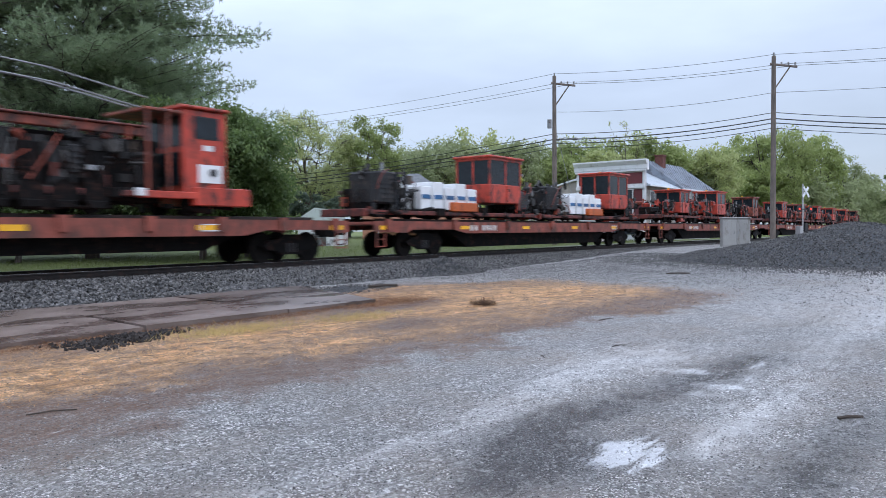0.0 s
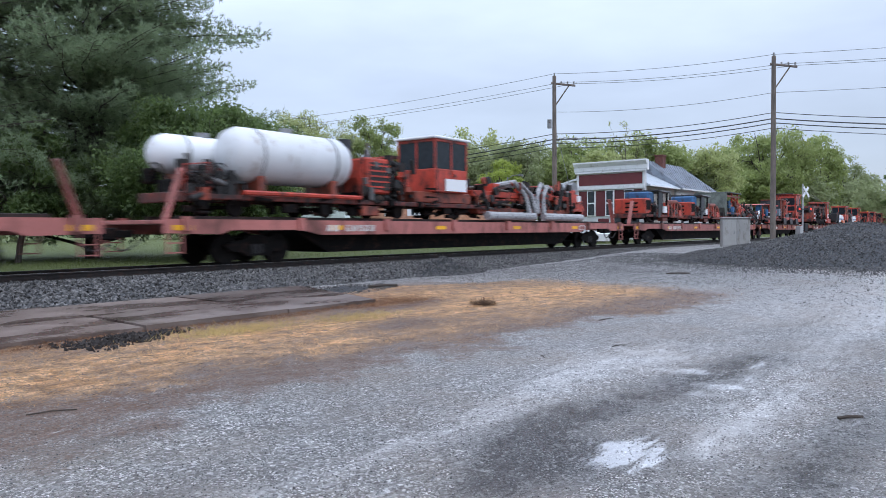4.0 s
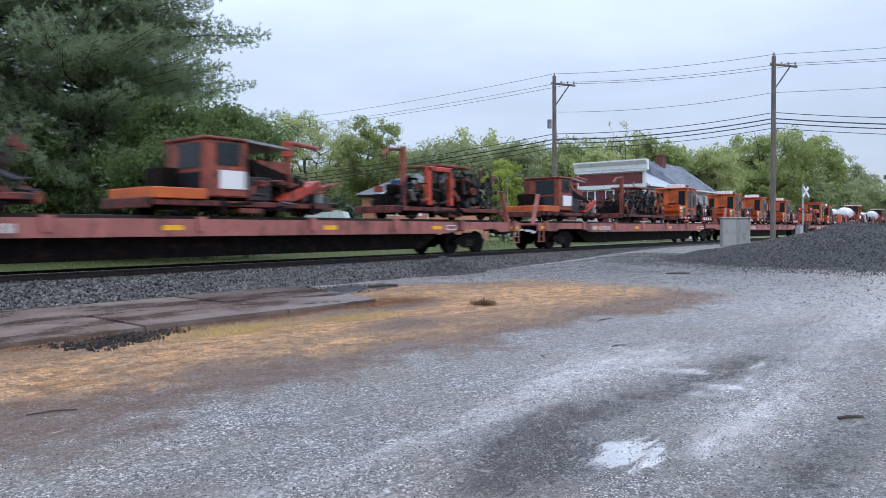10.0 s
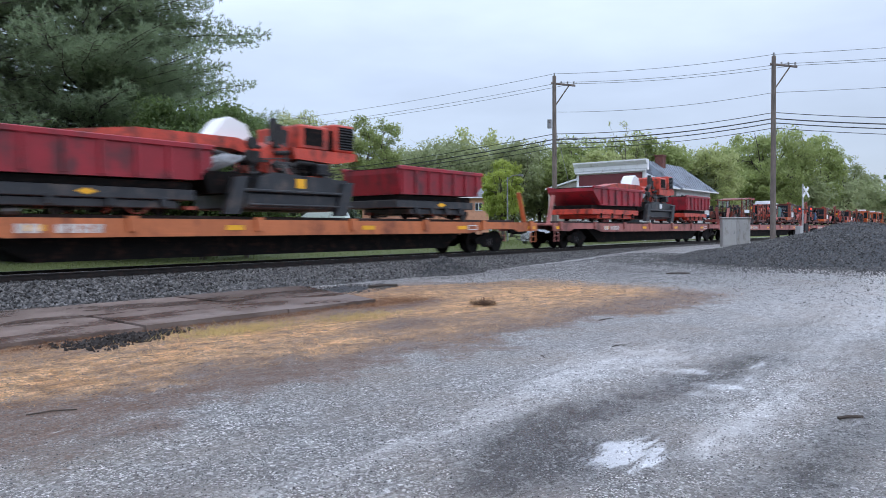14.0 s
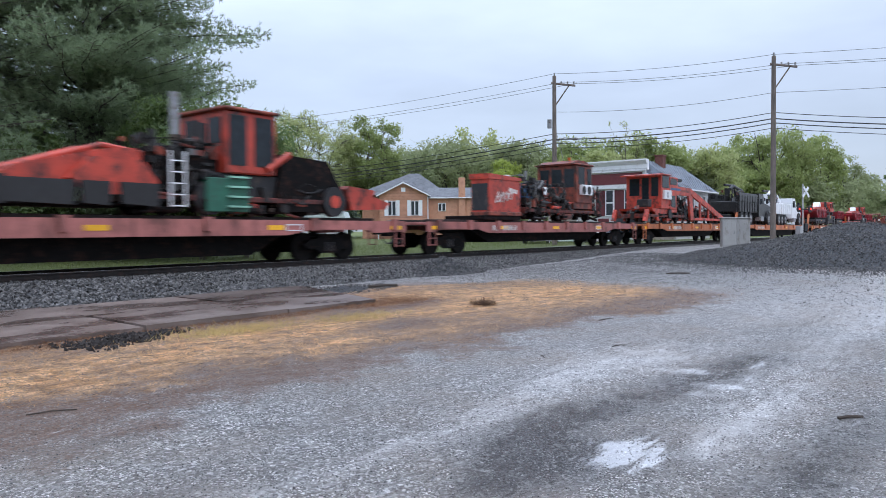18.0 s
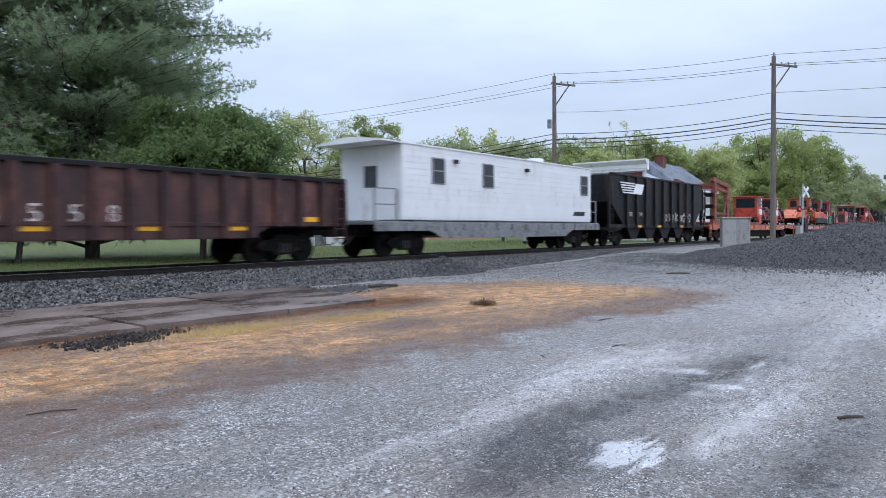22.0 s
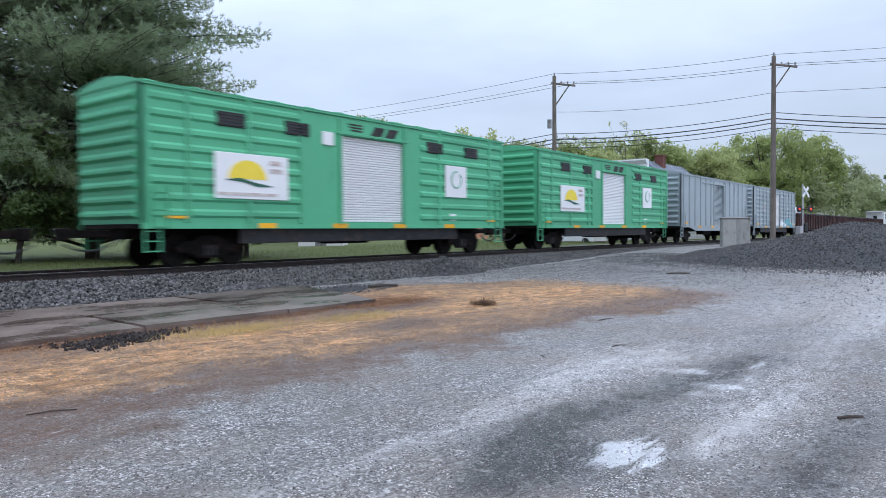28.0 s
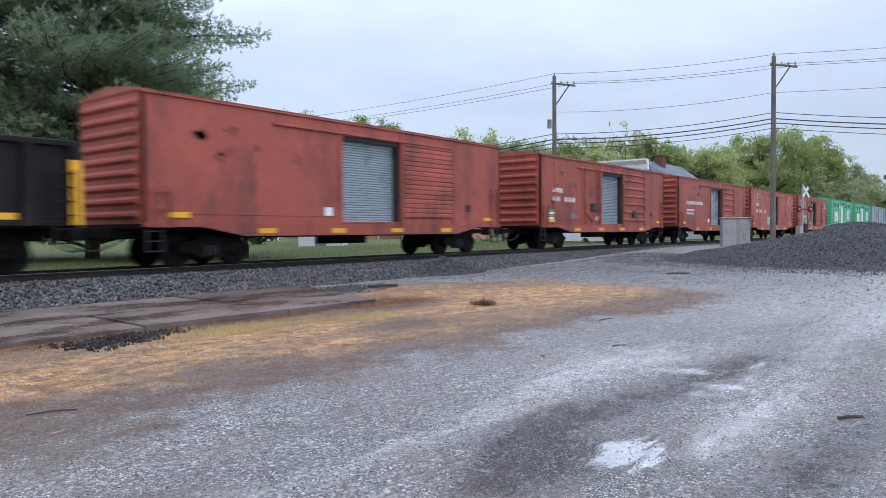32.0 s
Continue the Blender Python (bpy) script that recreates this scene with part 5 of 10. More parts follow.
pine(18.0, 36.2, 27, 9.4, 104000, 31, "tall dark blue-green pine with layered feathery boughs")
pine(10.6, 38.2, 25, 9.2, 40000, 32, "tall dark pine behind the track")
tree(19.7, 29.2, 7.9, 4.6, BROADLEAF, 85000, 0.085, 33, "dense dark green broadleaf tree in full leaf", 0.04, 170, name="leafy_tree", open_=1.1)
tree(13.6, 34.0, 6.2, 3.6, BROADLEAF, 20000, 0.1, 34, "dark green bush under the pines", 0.03, 80, name="bush")
tree(21.4, 28.2, 4.6, 2.6, BROADLEAF, 16000, 0.085, 35, "dark green bush beside the leafy tree", 0.03, 80, name="bush")
tree(67.3, 74.0, 18.9, 6.6, SPRING, 32000, 0.105, 36, "tall tree in thin pale spring leaf", 0.14, 190, open_=0.75, twigs=4)
tree(75.7, 71.3, 18.9, 5.2, MIDGREEN, 44000, 0.125, 37, "tall tree in fresh green leaf", 0.14, 150, open_=1.15)
FAR = ((90.8, 75.4, 16.1, 8, 0), (89.2, 67.7, 17.2, 9, 0), (95.8, 65.4, 18.1, 8, 2), (91.5, 57.3, 15.1, 7, 0), (97.2, 55.7, 15.6, 8, 0), (96.4, 48.6, 15.8, 8, 1), (89.4, 41.0, 12.7, 6, 2), (96.8, 38.0, 14.9, 7, 1), (105.7, 38.1, 14.5, 8, 0), (106.9, 34.4, 14.4, 7, 2), (138.2, 38.0, 19.8, 8, 1), (131.5, 29.5, 20.6, 8.6, 1), (161.6, 29.0, 22.2, 7.5, 1), (189.2, 28.0, 20.0, 7, 0), (216.8, 27.5, 16.5, 6, 0), (229.6, 26.0, 11.4, 4.5, 0), (125.8, 31.0, 11.9, 6, 1), (150.8, 30.0, 13.7, 5.5, 0), (97.0, 86.5, 16.3, 8, 0), (88.6, 88.2, 14.4, 8, 0))
for i, (x, y, h, s, k) in enumerate(FAR):
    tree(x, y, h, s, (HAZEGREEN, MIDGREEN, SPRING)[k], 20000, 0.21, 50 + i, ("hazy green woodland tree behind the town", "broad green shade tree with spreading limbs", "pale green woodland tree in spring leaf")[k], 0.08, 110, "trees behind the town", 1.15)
tree(52.2, 33.5, 8.0, 2.2, LIME, 16000, 0.085, 80, "small bright lime-green tree", 0.1, 80, open_=1.15)
tree(85.5, 36.5, 16.0, 3.0, SPRING, 400, 0.12, 81, "nearly bare tree with thin branches", 0.4, 40, open_=0.9, twigs=5, trunk=0.16)
tree(52.6, 4.4, 6.2, 1.5, BROADLEAF, 7000, 0.09, 82, "dark evergreen at the edge of the lot", 0.05, 40, name="evergreen_shrub")
for i, (x, y) in enumerate(((40.5, 44.5), (44.5, 46.0), (37.0, 47.5))):
    tree(x, y, 4.6, 2.4, EVERGREEN, 9000, 0.1, 90 + i, "dark green garden evergreen", 0.03, 30, name="shrub")

rg = np.random.RandomState(77)
wc = np.stack([np.concatenate([rg.uniform(60, 175, 200), rg.uniform(-40, 60, 60)]), np.concatenate([rg.uniform(96, 108, 200), rg.uniform(80, 100, 60)]), rg.uniform(0.5, 11, 260)], -1)
wc[:200, 1] -= (wc[:200, 0] - 60) * 0.83
far_woods = tagged(new("far_woods"), "hazy line of distant green woods", "woods", kind="stuff")
# the woods' haze is only this pale leaf colour
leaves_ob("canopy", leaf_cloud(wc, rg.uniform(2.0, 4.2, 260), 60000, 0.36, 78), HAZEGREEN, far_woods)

# ---------------------------------------------------------------- house
BRICK = surface("orange_brick", (0.52, 0.27, 0.175), 0.85, 0, 0.15, 2.0, (0.40, 0.19, 0.12), 0.25, 1.0, 0.3)
SHINGLE = surface("grey_shingle", (0.16, 0.17, 0.185), 0.85, 0, 0.2, 1.5, (0.09, 0.09, 0.10), 0.3)
TRIM_WHITE = surface("trim_white", (0.74, 0.75, 0.76), 0.6, 0, 0.05, 2.0, (0.5, 0.48, 0.45), 0.15)
house = empty("house", "orange-brick house with grey shingle roofs and white shutters", "house", at=pose(62.9, 57.7, 0.15, 0, 0, -52.5))
# brick courses of the gable front, each its own strip
gable = part("gable_wall", slab([(0, 0), (5.7, 0), (5.7, 5.55), (2.85, 6.95), (0, 5.55)], 0, 7.0), BRICK, house)
for k in range(22):
    z = 2.6 + k * 0.19
    w = 5.7 if z < 5.5 else max(0.2, 5.7 * (6.95 - z) / 1.45)
    part("brick_course", one(2.85 - w / 2 + 0.02, 2.85 + w / 2 - 0.02, -0.025, 0.0, z, z + 0.15, bev=0), BRICK, gable)
part("wing_wall", one(5.7, 13.0, 1.0, 7.0, 0, 5.3, 0), BRICK, house)
for s, a in ((-1, (2.85, 7.05)), (1, (2.85, 7.05))):
    edge_x = 2.85 + s * 3.2
    part("gable_roof", slab([(edge_x, 5.35), (2.85, 6.95), (2.85, 7.12), (edge_x, 5.52)], -0.35, 7.2), SHINGLE, house)
    part("barge_board", slab([(edge_x, 5.30), (2.85, 6.90), (2.85, 7.08), (edge_x, 5.48)], -0.42, -0.35), TRIM_WHITE, house, "white barge board")
part("wing_roof", slab([(0.6, 5.2), (4.0, 6.6), (7.4, 5.2)], 5.7, 13.4, axis="x"), SHINGLE, house)
hip = bmesh.new()
vs = [hip.verts.new(p) for p in ((-3.6, 5.5, 5.9), (8.6, 5.5, 5.6), (8.6, 15, 5.6), (-3.6, 15, 5.9), (3.2, 9.5, 8.8), (4.4, 9.5, 8.8))]
for f in ((0, 1, 5, 4), (1, 2, 5), (2, 3, 4, 5), (3, 0, 4)):
    hip.faces.new([vs[i] for i in f])
part("hip_roof", hip, SHINGLE, house, "grey hipped roof")
part("rear_wall", one(-2.8, 7.9, 7.0, 14.5, 0, 5.6, 0), BRICK, house)
part("gutter", one(5.7, 13.4, 0.5, 0.62, 5.12, 5.24), TRIM_WHITE, house)
part("chimney", one(9.4, 10.2, 0.7, 1.0, 0, 7.6), BRICK, house)
part("downpipe", rod((5.75, -0.06, 0), (5.75, -0.06, 5.3), 0.06, 8), TRIM_WHITE, house)
part("gable_vent", one(2.6, 3.1, -0.06, -0.01, 5.9, 6.4), TRIM_WHITE, house)


def house_window(parent, x, z, w, h, y=-0.02, shutters=True):
    wdw = part("window", one(x - w / 2, x + w / 2, y - 0.06, y, z, z + h), TRIM_WHITE, parent, "white window frame")
    for dx in (-w / 4, w / 4):
        part("pane", one(x + dx - w / 4 + 0.06, x + dx + w / 4 - 0.06, y - 0.075, y - 0.065, z + 0.08, z + h - 0.08, bev=0), HOUSE_GLASS, wdw)
    if shutters:
        for s in (-1, 1):
            part("shutter", one(x + s * (w / 2 + 0.22) - 0.2, x + s * (w / 2 + 0.22) + 0.2, y - 0.05, y, z - 0.05, z + h + 0.05), TRIM_WHITE, wdw, "white shutter")
    return wdw


house_window(house, 1.5, 3.1, 0.95, 1.75, -0.03)
house_window(house, 4.2, 3.1, 0.95, 1.75, -0.03)
for x in (7.4, 11.8):
    house_window(house, x, 3.6, 0.9, 1.0, 0.97, False)
part("porch_roof", slab([(-0.5, 1.6), (1.0, 2.5), (4.9, 2.5), (6.2, 1.6)], -1.6, -0.03), SHINGLE, house, "dark porch roof")
for x in (0.0, 2.8, 5.6):
    part("porch_post", one(x - 0.07, x + 0.07, -1.5, -1.36, 0, 1.6), TRIM_WHITE, house)

shed = empty("shed", "low white shed with a pale green metal roof", "shed", at=pose(34.2, 39.2, 0.15, 0, 0, -52.5))
part("wall", one(0, 3.2, 0, 2.6, 0, 2.0), TRIM_WHITE, shed)
MINT = surface("pale_metal_roof", (0.55, 0.62, 0.60), 0.5, 0.1, 0.1, 1.5, (0.4, 0.42, 0.4), 0.2)
part("roof", slab([(-0.2, 2.0), (1.2, 2.95), (3.2, 2.7), (3.5, 1.95)], -0.2, 2.8), MINT, shed)
part("door", one(1.2, 2.0, -0.03, 0.0, 0, 1.8), GREY_STEEL, shed)

# ---------------------------------------------------------------- storefront
MAROON = surface("maroon_panel", (0.13, 0.025, 0.03), 0.55, 0, 0.12, 2.0)
SIDING = surface("white_siding", (0.66, 0.67, 0.67), 0.65, 0, 0.06, 1.0, (0.45, 0.44, 0.42), 0.2, 3.0)
METAL_ROOF = surface("standing_seam_roof", (0.24, 0.27, 0.31), 0.45, 0.3, 0.2, 0.6, (0.09, 0.09, 0.10), 0.35)
store = empty("storefront_building", "white false-front shop with maroon panels and grey roof", "shop building", at=pose(58.9, 23.5, 0.2))
TAN_SIDING = surface("tan_siding", (0.36, 0.325, 0.285), 0.7, 0, 0.08, 1.0, (0.27, 0.24, 0.21), 0.2, 3.0)
PALE_ROOF = surface("pale_metal_sheet", (0.44, 0.48, 0.52), 0.4, 0.3, 0.1, 0.8, (0.28, 0.3, 0.32), 0.25)
part("false_front", one(0, 0.3, 0, 6.4, 0, 7.0), SIDING, store)
part("cornice", slab([(-0.42, 7.2), (-0.42, 7.08), (-0.3, 6.95), (-0.12, 6.75), (-0.12, 6.45), (0.0, 6.3), (0.35, 6.3), (0.35, 7.2)], -0.2, 6.6), TRIM_WHITE, store, "white stepped cornice")
part("cornice_moulding", one(-0.2, -0.0, -0.1, 6.5, 6.2, 6.3), TRIM_WHITE, store)
part("sign_band", one(-0.05, 0.0, 0.25, 6.15, 5.15, 6.1), MAROON, store, "maroon sign band")
part("lower_cornice", one(-0.2, 0.0, 0.0, 6.4, 4.75, 5.05), TRIM_WHITE, store)
for y in (0.0, 6.2):
    part("corner_board", one(-0.06, 0.0, y, y + 0.2, 0, 6.2), TRIM_WHITE, store)
for k, (y0, y1) in enumerate(((0.25, 1.0), (1.05, 1.85), (1.9, 2.75), (2.8, 3.6), (3.65, 4.5), (4.55, 5.35), (5.4, 6.15))):
    if k % 2:
        wf = part("shop_window", one(-0.08, 0.0, y0, y1, 2.4, 4.7), TRIM_WHITE, store, "white sash window")
        for z in (2.5, 3.62):
            part("pane", one(-0.1, -0.082, y0 + 0.1, y1 - 0.1, z, z + 1.0, bev=0), HOUSE_GLASS, wf)
    else:
        part("shop_panel", one(-0.05, 0.0, y0, y1, 2.4, 4.65), MAROON, store, "maroon panel")
part("shop_front_window", one(-0.07, 0.0, 0.5, 2.8, 0.8, 2.3), HOUSE_GLASS, store, "dark shop window")
part("shop_door", one(-0.06, 0.0, 3.3, 4.3, 0, 2.2), MAROON, store)
part("body_wall", one(0.3, 7.5, 0.2, 6.2, 0, 5.0, 0), TAN_SIDING, store, "tan clapboard wall")
part("rear_house_wall", one(7.5, 17.4, 0.0, 6.4, 0, 5.0, 0), SIDING, store, "white clapboard wall")
for k in range(16):
    z = 0.2 + k * 0.3
    part("clapboard", one(0.3, 7.5, 0.16, 0.2, z, z + 0.26, bev=0), TAN_SIDING, store)
    part("clapboard", one(7.5, 17.4, -0.04, 0.0, z, z + 0.26, bev=0), SIDING, store)
for x, y in ((1.9, 0.16), (4.0, 0.16), (6.1, 0.16), (8.9, -0.04), (11.9, -0.04), (15.3, -0.04)):
    for z in (0.9, 3.1):
        wf = part("side_window", one(x - 0.42, x + 0.42, y - 0.06, y, z, z + 1.5), TRIM_WHITE, store, "white window frame")
        part("pane", one(x - 0.32, x + 0.32, y - 0.075, y - 0.062, z + 0.1, z + 1.4, bev=0), HOUSE_GLASS, wf)
part("front_roof", slab([(-0.3, 4.95), (-0.3, 5.05), (3.2, 6.8), (6.6, 5.05), (6.6, 4.95)], 0.3, 7.5, axis="x"), PALE_ROOF, store, "pale metal roof")
part("eave_gutter", one(0.3, 7.5, -0.42, -0.3, 4.9, 5.02), TRIM_WHITE, store)
part("gable_roof", slab([(-0.6, 4.95), (-0.6, 5.05), (3.2, 7.9), (7.0, 5.05), (7.0, 4.95)], 7.5, 18.2, axis="x"), METAL_ROOF, store, "dark standing-seam roof")
part("eave_gutter", one(7.5, 18.2, -0.72, -0.6, 4.88, 5.0), TRIM_WHITE, store)
for k in range(14):
    x = 7.7 + k * 0.78
    part("roof_seam", slab([(-0.6, 5.06), (3.2, 7.91), (3.2, 7.96), (-0.6, 5.11)], x, x + 0.05, axis="x"), METAL_ROOF, store)
OLD_BRICK = surface("sooty_chimney_brick", (0.17, 0.06, 0.045), 0.85, 0, 0.25, 3.0, (0.06, 0.035, 0.03), 0.3)
part("chimney", one(10.2, 11.0, 2.3, 3.1, 6.8, 8.5), OLD_BRICK, store)
part("chimney_cap", one(10.13, 11.07, 2.23, 3.17, 8.4, 8.55), OLD_BRICK, store)
annex = part("annex", slab([(6.4, 0), (9.6, 0), (9.6, 5.0), (6.4, 5.75)], 0.5, 8.0, axis="x"), TAN_SIDING, store, "tan lean-to annex")
part("annex_roof", slab([(6.4, 5.78), (6.4, 5.93), (9.85, 5.1), (9.85, 4.95)], 0.3, 8.1, axis="x"), TRIM_WHITE, annex, "white-edged roof")
for y in (7.0, 8.3):
    wf = part("annex_window", one(0.42, 0.5, y - 0.5, y + 0.5, 3.2, 4.4), TRIM_WHITE, annex)
    part("pane", one(0.4, 0.418, y - 0.4, y + 0.4, 3.3, 4.3, bev=0), HOUSE_GLASS, wf)

# ---------------------------------------------------------------- poles and wires
POLE = surface("weathered_pole", (0.17, 0.14, 0.12), 0.85, 0, 0.25, 2.0, (0.09, 0.08, 0.07), 0.4, 6.0, 0.4)


def utility_pole(x, y, z0, top, arm_dir, label):
    p = empty("utility_pole", label, "utility pole", "utility poles", pose(x, y, z0))
    part("pole", rod((0, 0, -0.3), (0, 0, top - z0), 0.17, 14, 0.12), POLE, p)
    a, b = Vector(arm_dir), top - z0
    arm = bmesh.new()
    cyl(arm, (-a.x * 0.2, -a.y * 0.2, b - 0.45), (a.x * 1.35, a.y * 1.35, b - 0.62), 0.07, 6)
    part("crossarm", arm, POLE, p)
    part("brace", rod((a.x * 0.05, a.y * 0.05, b - 1.9), (a.x * 0.95, a.y * 0.95, b - 0.6), 0.04, 6), POLE, p)
    for f in (0.45, 0.85, 1.25):
        part("insulator", rod((a.x * f, a.y * f, b - 0.55 - 0.05 * f), (a.x * f, a.y * f, b - 0.35), 0.05, 8), GREY_STEEL, p)
    part("insulator", rod((0, 0, b), (0, 0, b + 0.2), 0.05, 8), GREY_STEEL, p)
    return p


RIGHT = Vector((0.6086, -0.7935, 0))
p1 = utility_pole(41.2, 22.5, 0.2, 11.3, RIGHT, "weathered wooden utility pole with a crossarm and transformer")
utility_pole(44.9, 10.2, 0.34, 11.4, RIGHT, "weathered wooden utility pole beside the grey cabinet")
part("transformer", rod((-0.28, 0.2, 7.75), (-0.28, 0.2, 8.3), 0.14, 14), GREY_STEEL, p1, "grey can transformer")
part("lamp_arm", tube(bmesh.new(), [(0, 0, 6.9), (0.4, -0.5, 7.15), (0.75, -0.95, 7.1)], 0.03), GREY_STEEL, p1)
part("lamp_head", one(0.65, 0.95, -1.2, -0.9, 7.0, 7.14), GREY_STEEL, p1)
part("guy_wire", rod((0, 0, 8.0), (1.2, -1.6, -0.1), 0.018, 5), GREY_STEEL, p1)
CABLE = surface("black_cable", (0.03, 0.03, 0.032), 0.7, 0, 0.1, 2.0, bump=0)


def cable(p0, p1_, sag, r=0.02):
    return tagged(part("overhead_wire", tube(bmesh.new(), bowed(p0, p1_, sag, 16), r, 5), CABLE), "thin black overhead wire between poles", "wire", "overhead wires")


A1, A2 = Vector((41.2, 22.5, 0)), Vector((44.9, 10.2, 0))
far_l, far_r = Vector((39.0, 60.5, 0)), Vector((51.0, -17.5, 0))
for f, dz in ((0.45, 10.95), (0.85, 10.9), (1.25, 10.86), (0.0, 11.5)):
    o = RIGHT * f
    if f != 0.85:
        cable(A1 + o + Vector((0, 0, dz - 0.05)), A2 + o + Vector((0, 0, dz)), 0.22, 0.012)
        cable(A2 + o + Vector((0, 0, dz)), far_r + o + Vector((0, 0, dz - 0.3)), 0.3, 0.012)
        cable(A1 + o + Vector((0, 0, dz - 0.05)), far_l + o + Vector((0, 0, dz - 0.4)), 0.5, 0.012)
for dz, r in ((9.0, 0.012), (8.1, 0.022), (7.75, 0.035), (7.5, 0.03), (7.2, 0.02)):
    cable(A1 + Vector((0, 0, dz - 0.5 if dz < 9 else dz)), A2 + Vector((0, 0, dz + (0.05 if dz < 9 else 0.3))), 0.3, r)
    cable(A2 + Vector((0, 0, dz + (0.05 if dz < 9 else 0.3))), far_r + Vector((0, 0, dz - (0.5 if dz < 9 else -0.2))), 0.95 if dz < 9 else 0.3, r)
    if dz < 9:
        cable(A1 + Vector((0, 0, dz - 0.5)), far_l + Vector((-3, 6, dz - 2.4)), 0.7, r)

lamp = empty("street_lamp", "slim grey street lamp with a short arm", "street lamp", at=pose(49.6, 31.4, 0.15))
part("pole", rod((0, 0, 0), (0, 0, 5.6), 0.07, 10, 0.05), GREY_STEEL, lamp)
part("arm", tube(bmesh.new(), [(0, 0, 5.4), (0.25, -0.33, 5.72), (0.55, -0.72, 5.75)], 0.03, 6), GREY_STEEL, lamp)
part("lamp_head", one(0.45, 0.85, -1.0, -0.68, 5.68, 5.8), GREY_STEEL, lamp)

# ---------------------------------------------------------------- cabinet, crossing signal
CAB_GREY = surface("cabinet_grey", (0.34, 0.335, 0.32), 0.55, 0.1, 0.08, 1.5, (0.2, 0.18, 0.16), 0.2, 3.0)
cab = empty("signal_cabinet", "beige-grey steel trackside cabinet", "electrical cabinet", at=pose(44.8, 12.3, 0.3, 0, 0, -66))
part("body", one(-0.78, 0.78, -0.5, 0.5, 0, 1.72, 0.02), CAB_GREY, cab)
part("lid", one(-0.83, 0.83, -0.56, 0.56, 1.72, 1.80, 0.02), CAB_GREY, cab)
for s in (-1, 1):
    d_ = part("door", one(s * 0.03, s * 0.74, -0.53, -0.5, 0.12, 1.66), CAB_GREY, cab)
    part("handle", one(s * 0.10, s * 0.14, -0.57, -0.53, 0.8, 1.0), GREY_STEEL, d_)
part("plinth", one(-0.9, 0.9, -0.6, 0.6, -0.2, 0.02), CAB_GREY, cab)

SILVER = surface("aluminium_mast", (0.5, 0.5, 0.5), 0.4, 0.6, 0.1, 3.0)
sig = empty("crossing_signal", "aluminium crossing signal with white crossbuck and red lamps", "crossing signal", at=pose(60.4, 11.6, 0.3, 0, 0, -22))
part("mast", rod((0, 0, 0), (0, 0, 4.5), 0.06, 10), SILVER, sig)
part("base", one(-0.3, 0.3, -0.3, 0.3, -0.2, 0.7), SILVER, sig)
for s in (-1, 1):
    b = one(-0.5, 0.5, -0.02, 0.02, -0.09, 0.09, bev=0)
    bmesh.ops.rotate(b, verts=b.verts[:], cent=(0, 0, 0), matrix=Matrix.Rotation(radians(48 * s), 3, "Y"))
    bmesh.ops.translate(b, verts=b.verts[:], vec=(0.25, -0.1 - 0.03 * s, 3.9))
    part("crossbuck_board", b, SIGN_WHITE, sig, "white crossbuck board")
part("lamp_bar", one(-0.8, 0.8, -0.1, -0.04, 2.55, 2.63), BLACK_STEEL, sig)
for x in (-0.72, 0.72):
    hd = part("lamp_hood", rod((x, -0.12, 2.6), (x, -0.2, 2.6), 0.26, 18), BLACK_STEEL, sig, "black round lamp backing")
    part("lens", rod((x, -0.2, 2.6), (x, -0.23, 2.6), 0.085, 14), RED_LAMP, hd, "glowing red lens")
part("gate_arm_counterweight", one(0.1, 0.5, -0.15, 0.1, 0.9, 1.5), BLACK_STEEL, sig)
part("relay_box", one(-0.6, -0.2, -0.2, 0.2, 0.4, 1.3), SILVER, sig)

# ---------------------------------------------------------------- roads and parked vehicles beyond the track
ASPHALT = surface("asphalt", (0.16, 0.165, 0.17), 0.55, 0, 0.2, 0.5, (0.1, 0.1, 0.1), 0.3, 1.0, 0.3, 30)
back_road = part("road", one(-300, 400, 56, 63, -0.5, 0.16, 0), ASPHALT)
tagged(back_road, "pale wet asphalt street behind the lawn", "road", kind="structure")
cross_road = part("road", one(63.5, 69.5, -60, 13.2, -0.5, 0.39, 0), ASPHALT)
tagged(cross_road, "asphalt road up to the level crossing", "road", kind="structure")
park = part("pavement", one(38, 66, 23.2, 34, -0.4, 0.15, 0), ASPHALT)
tagged(park, "asphalt parking strip before the shop", "pavement", kind="structure")


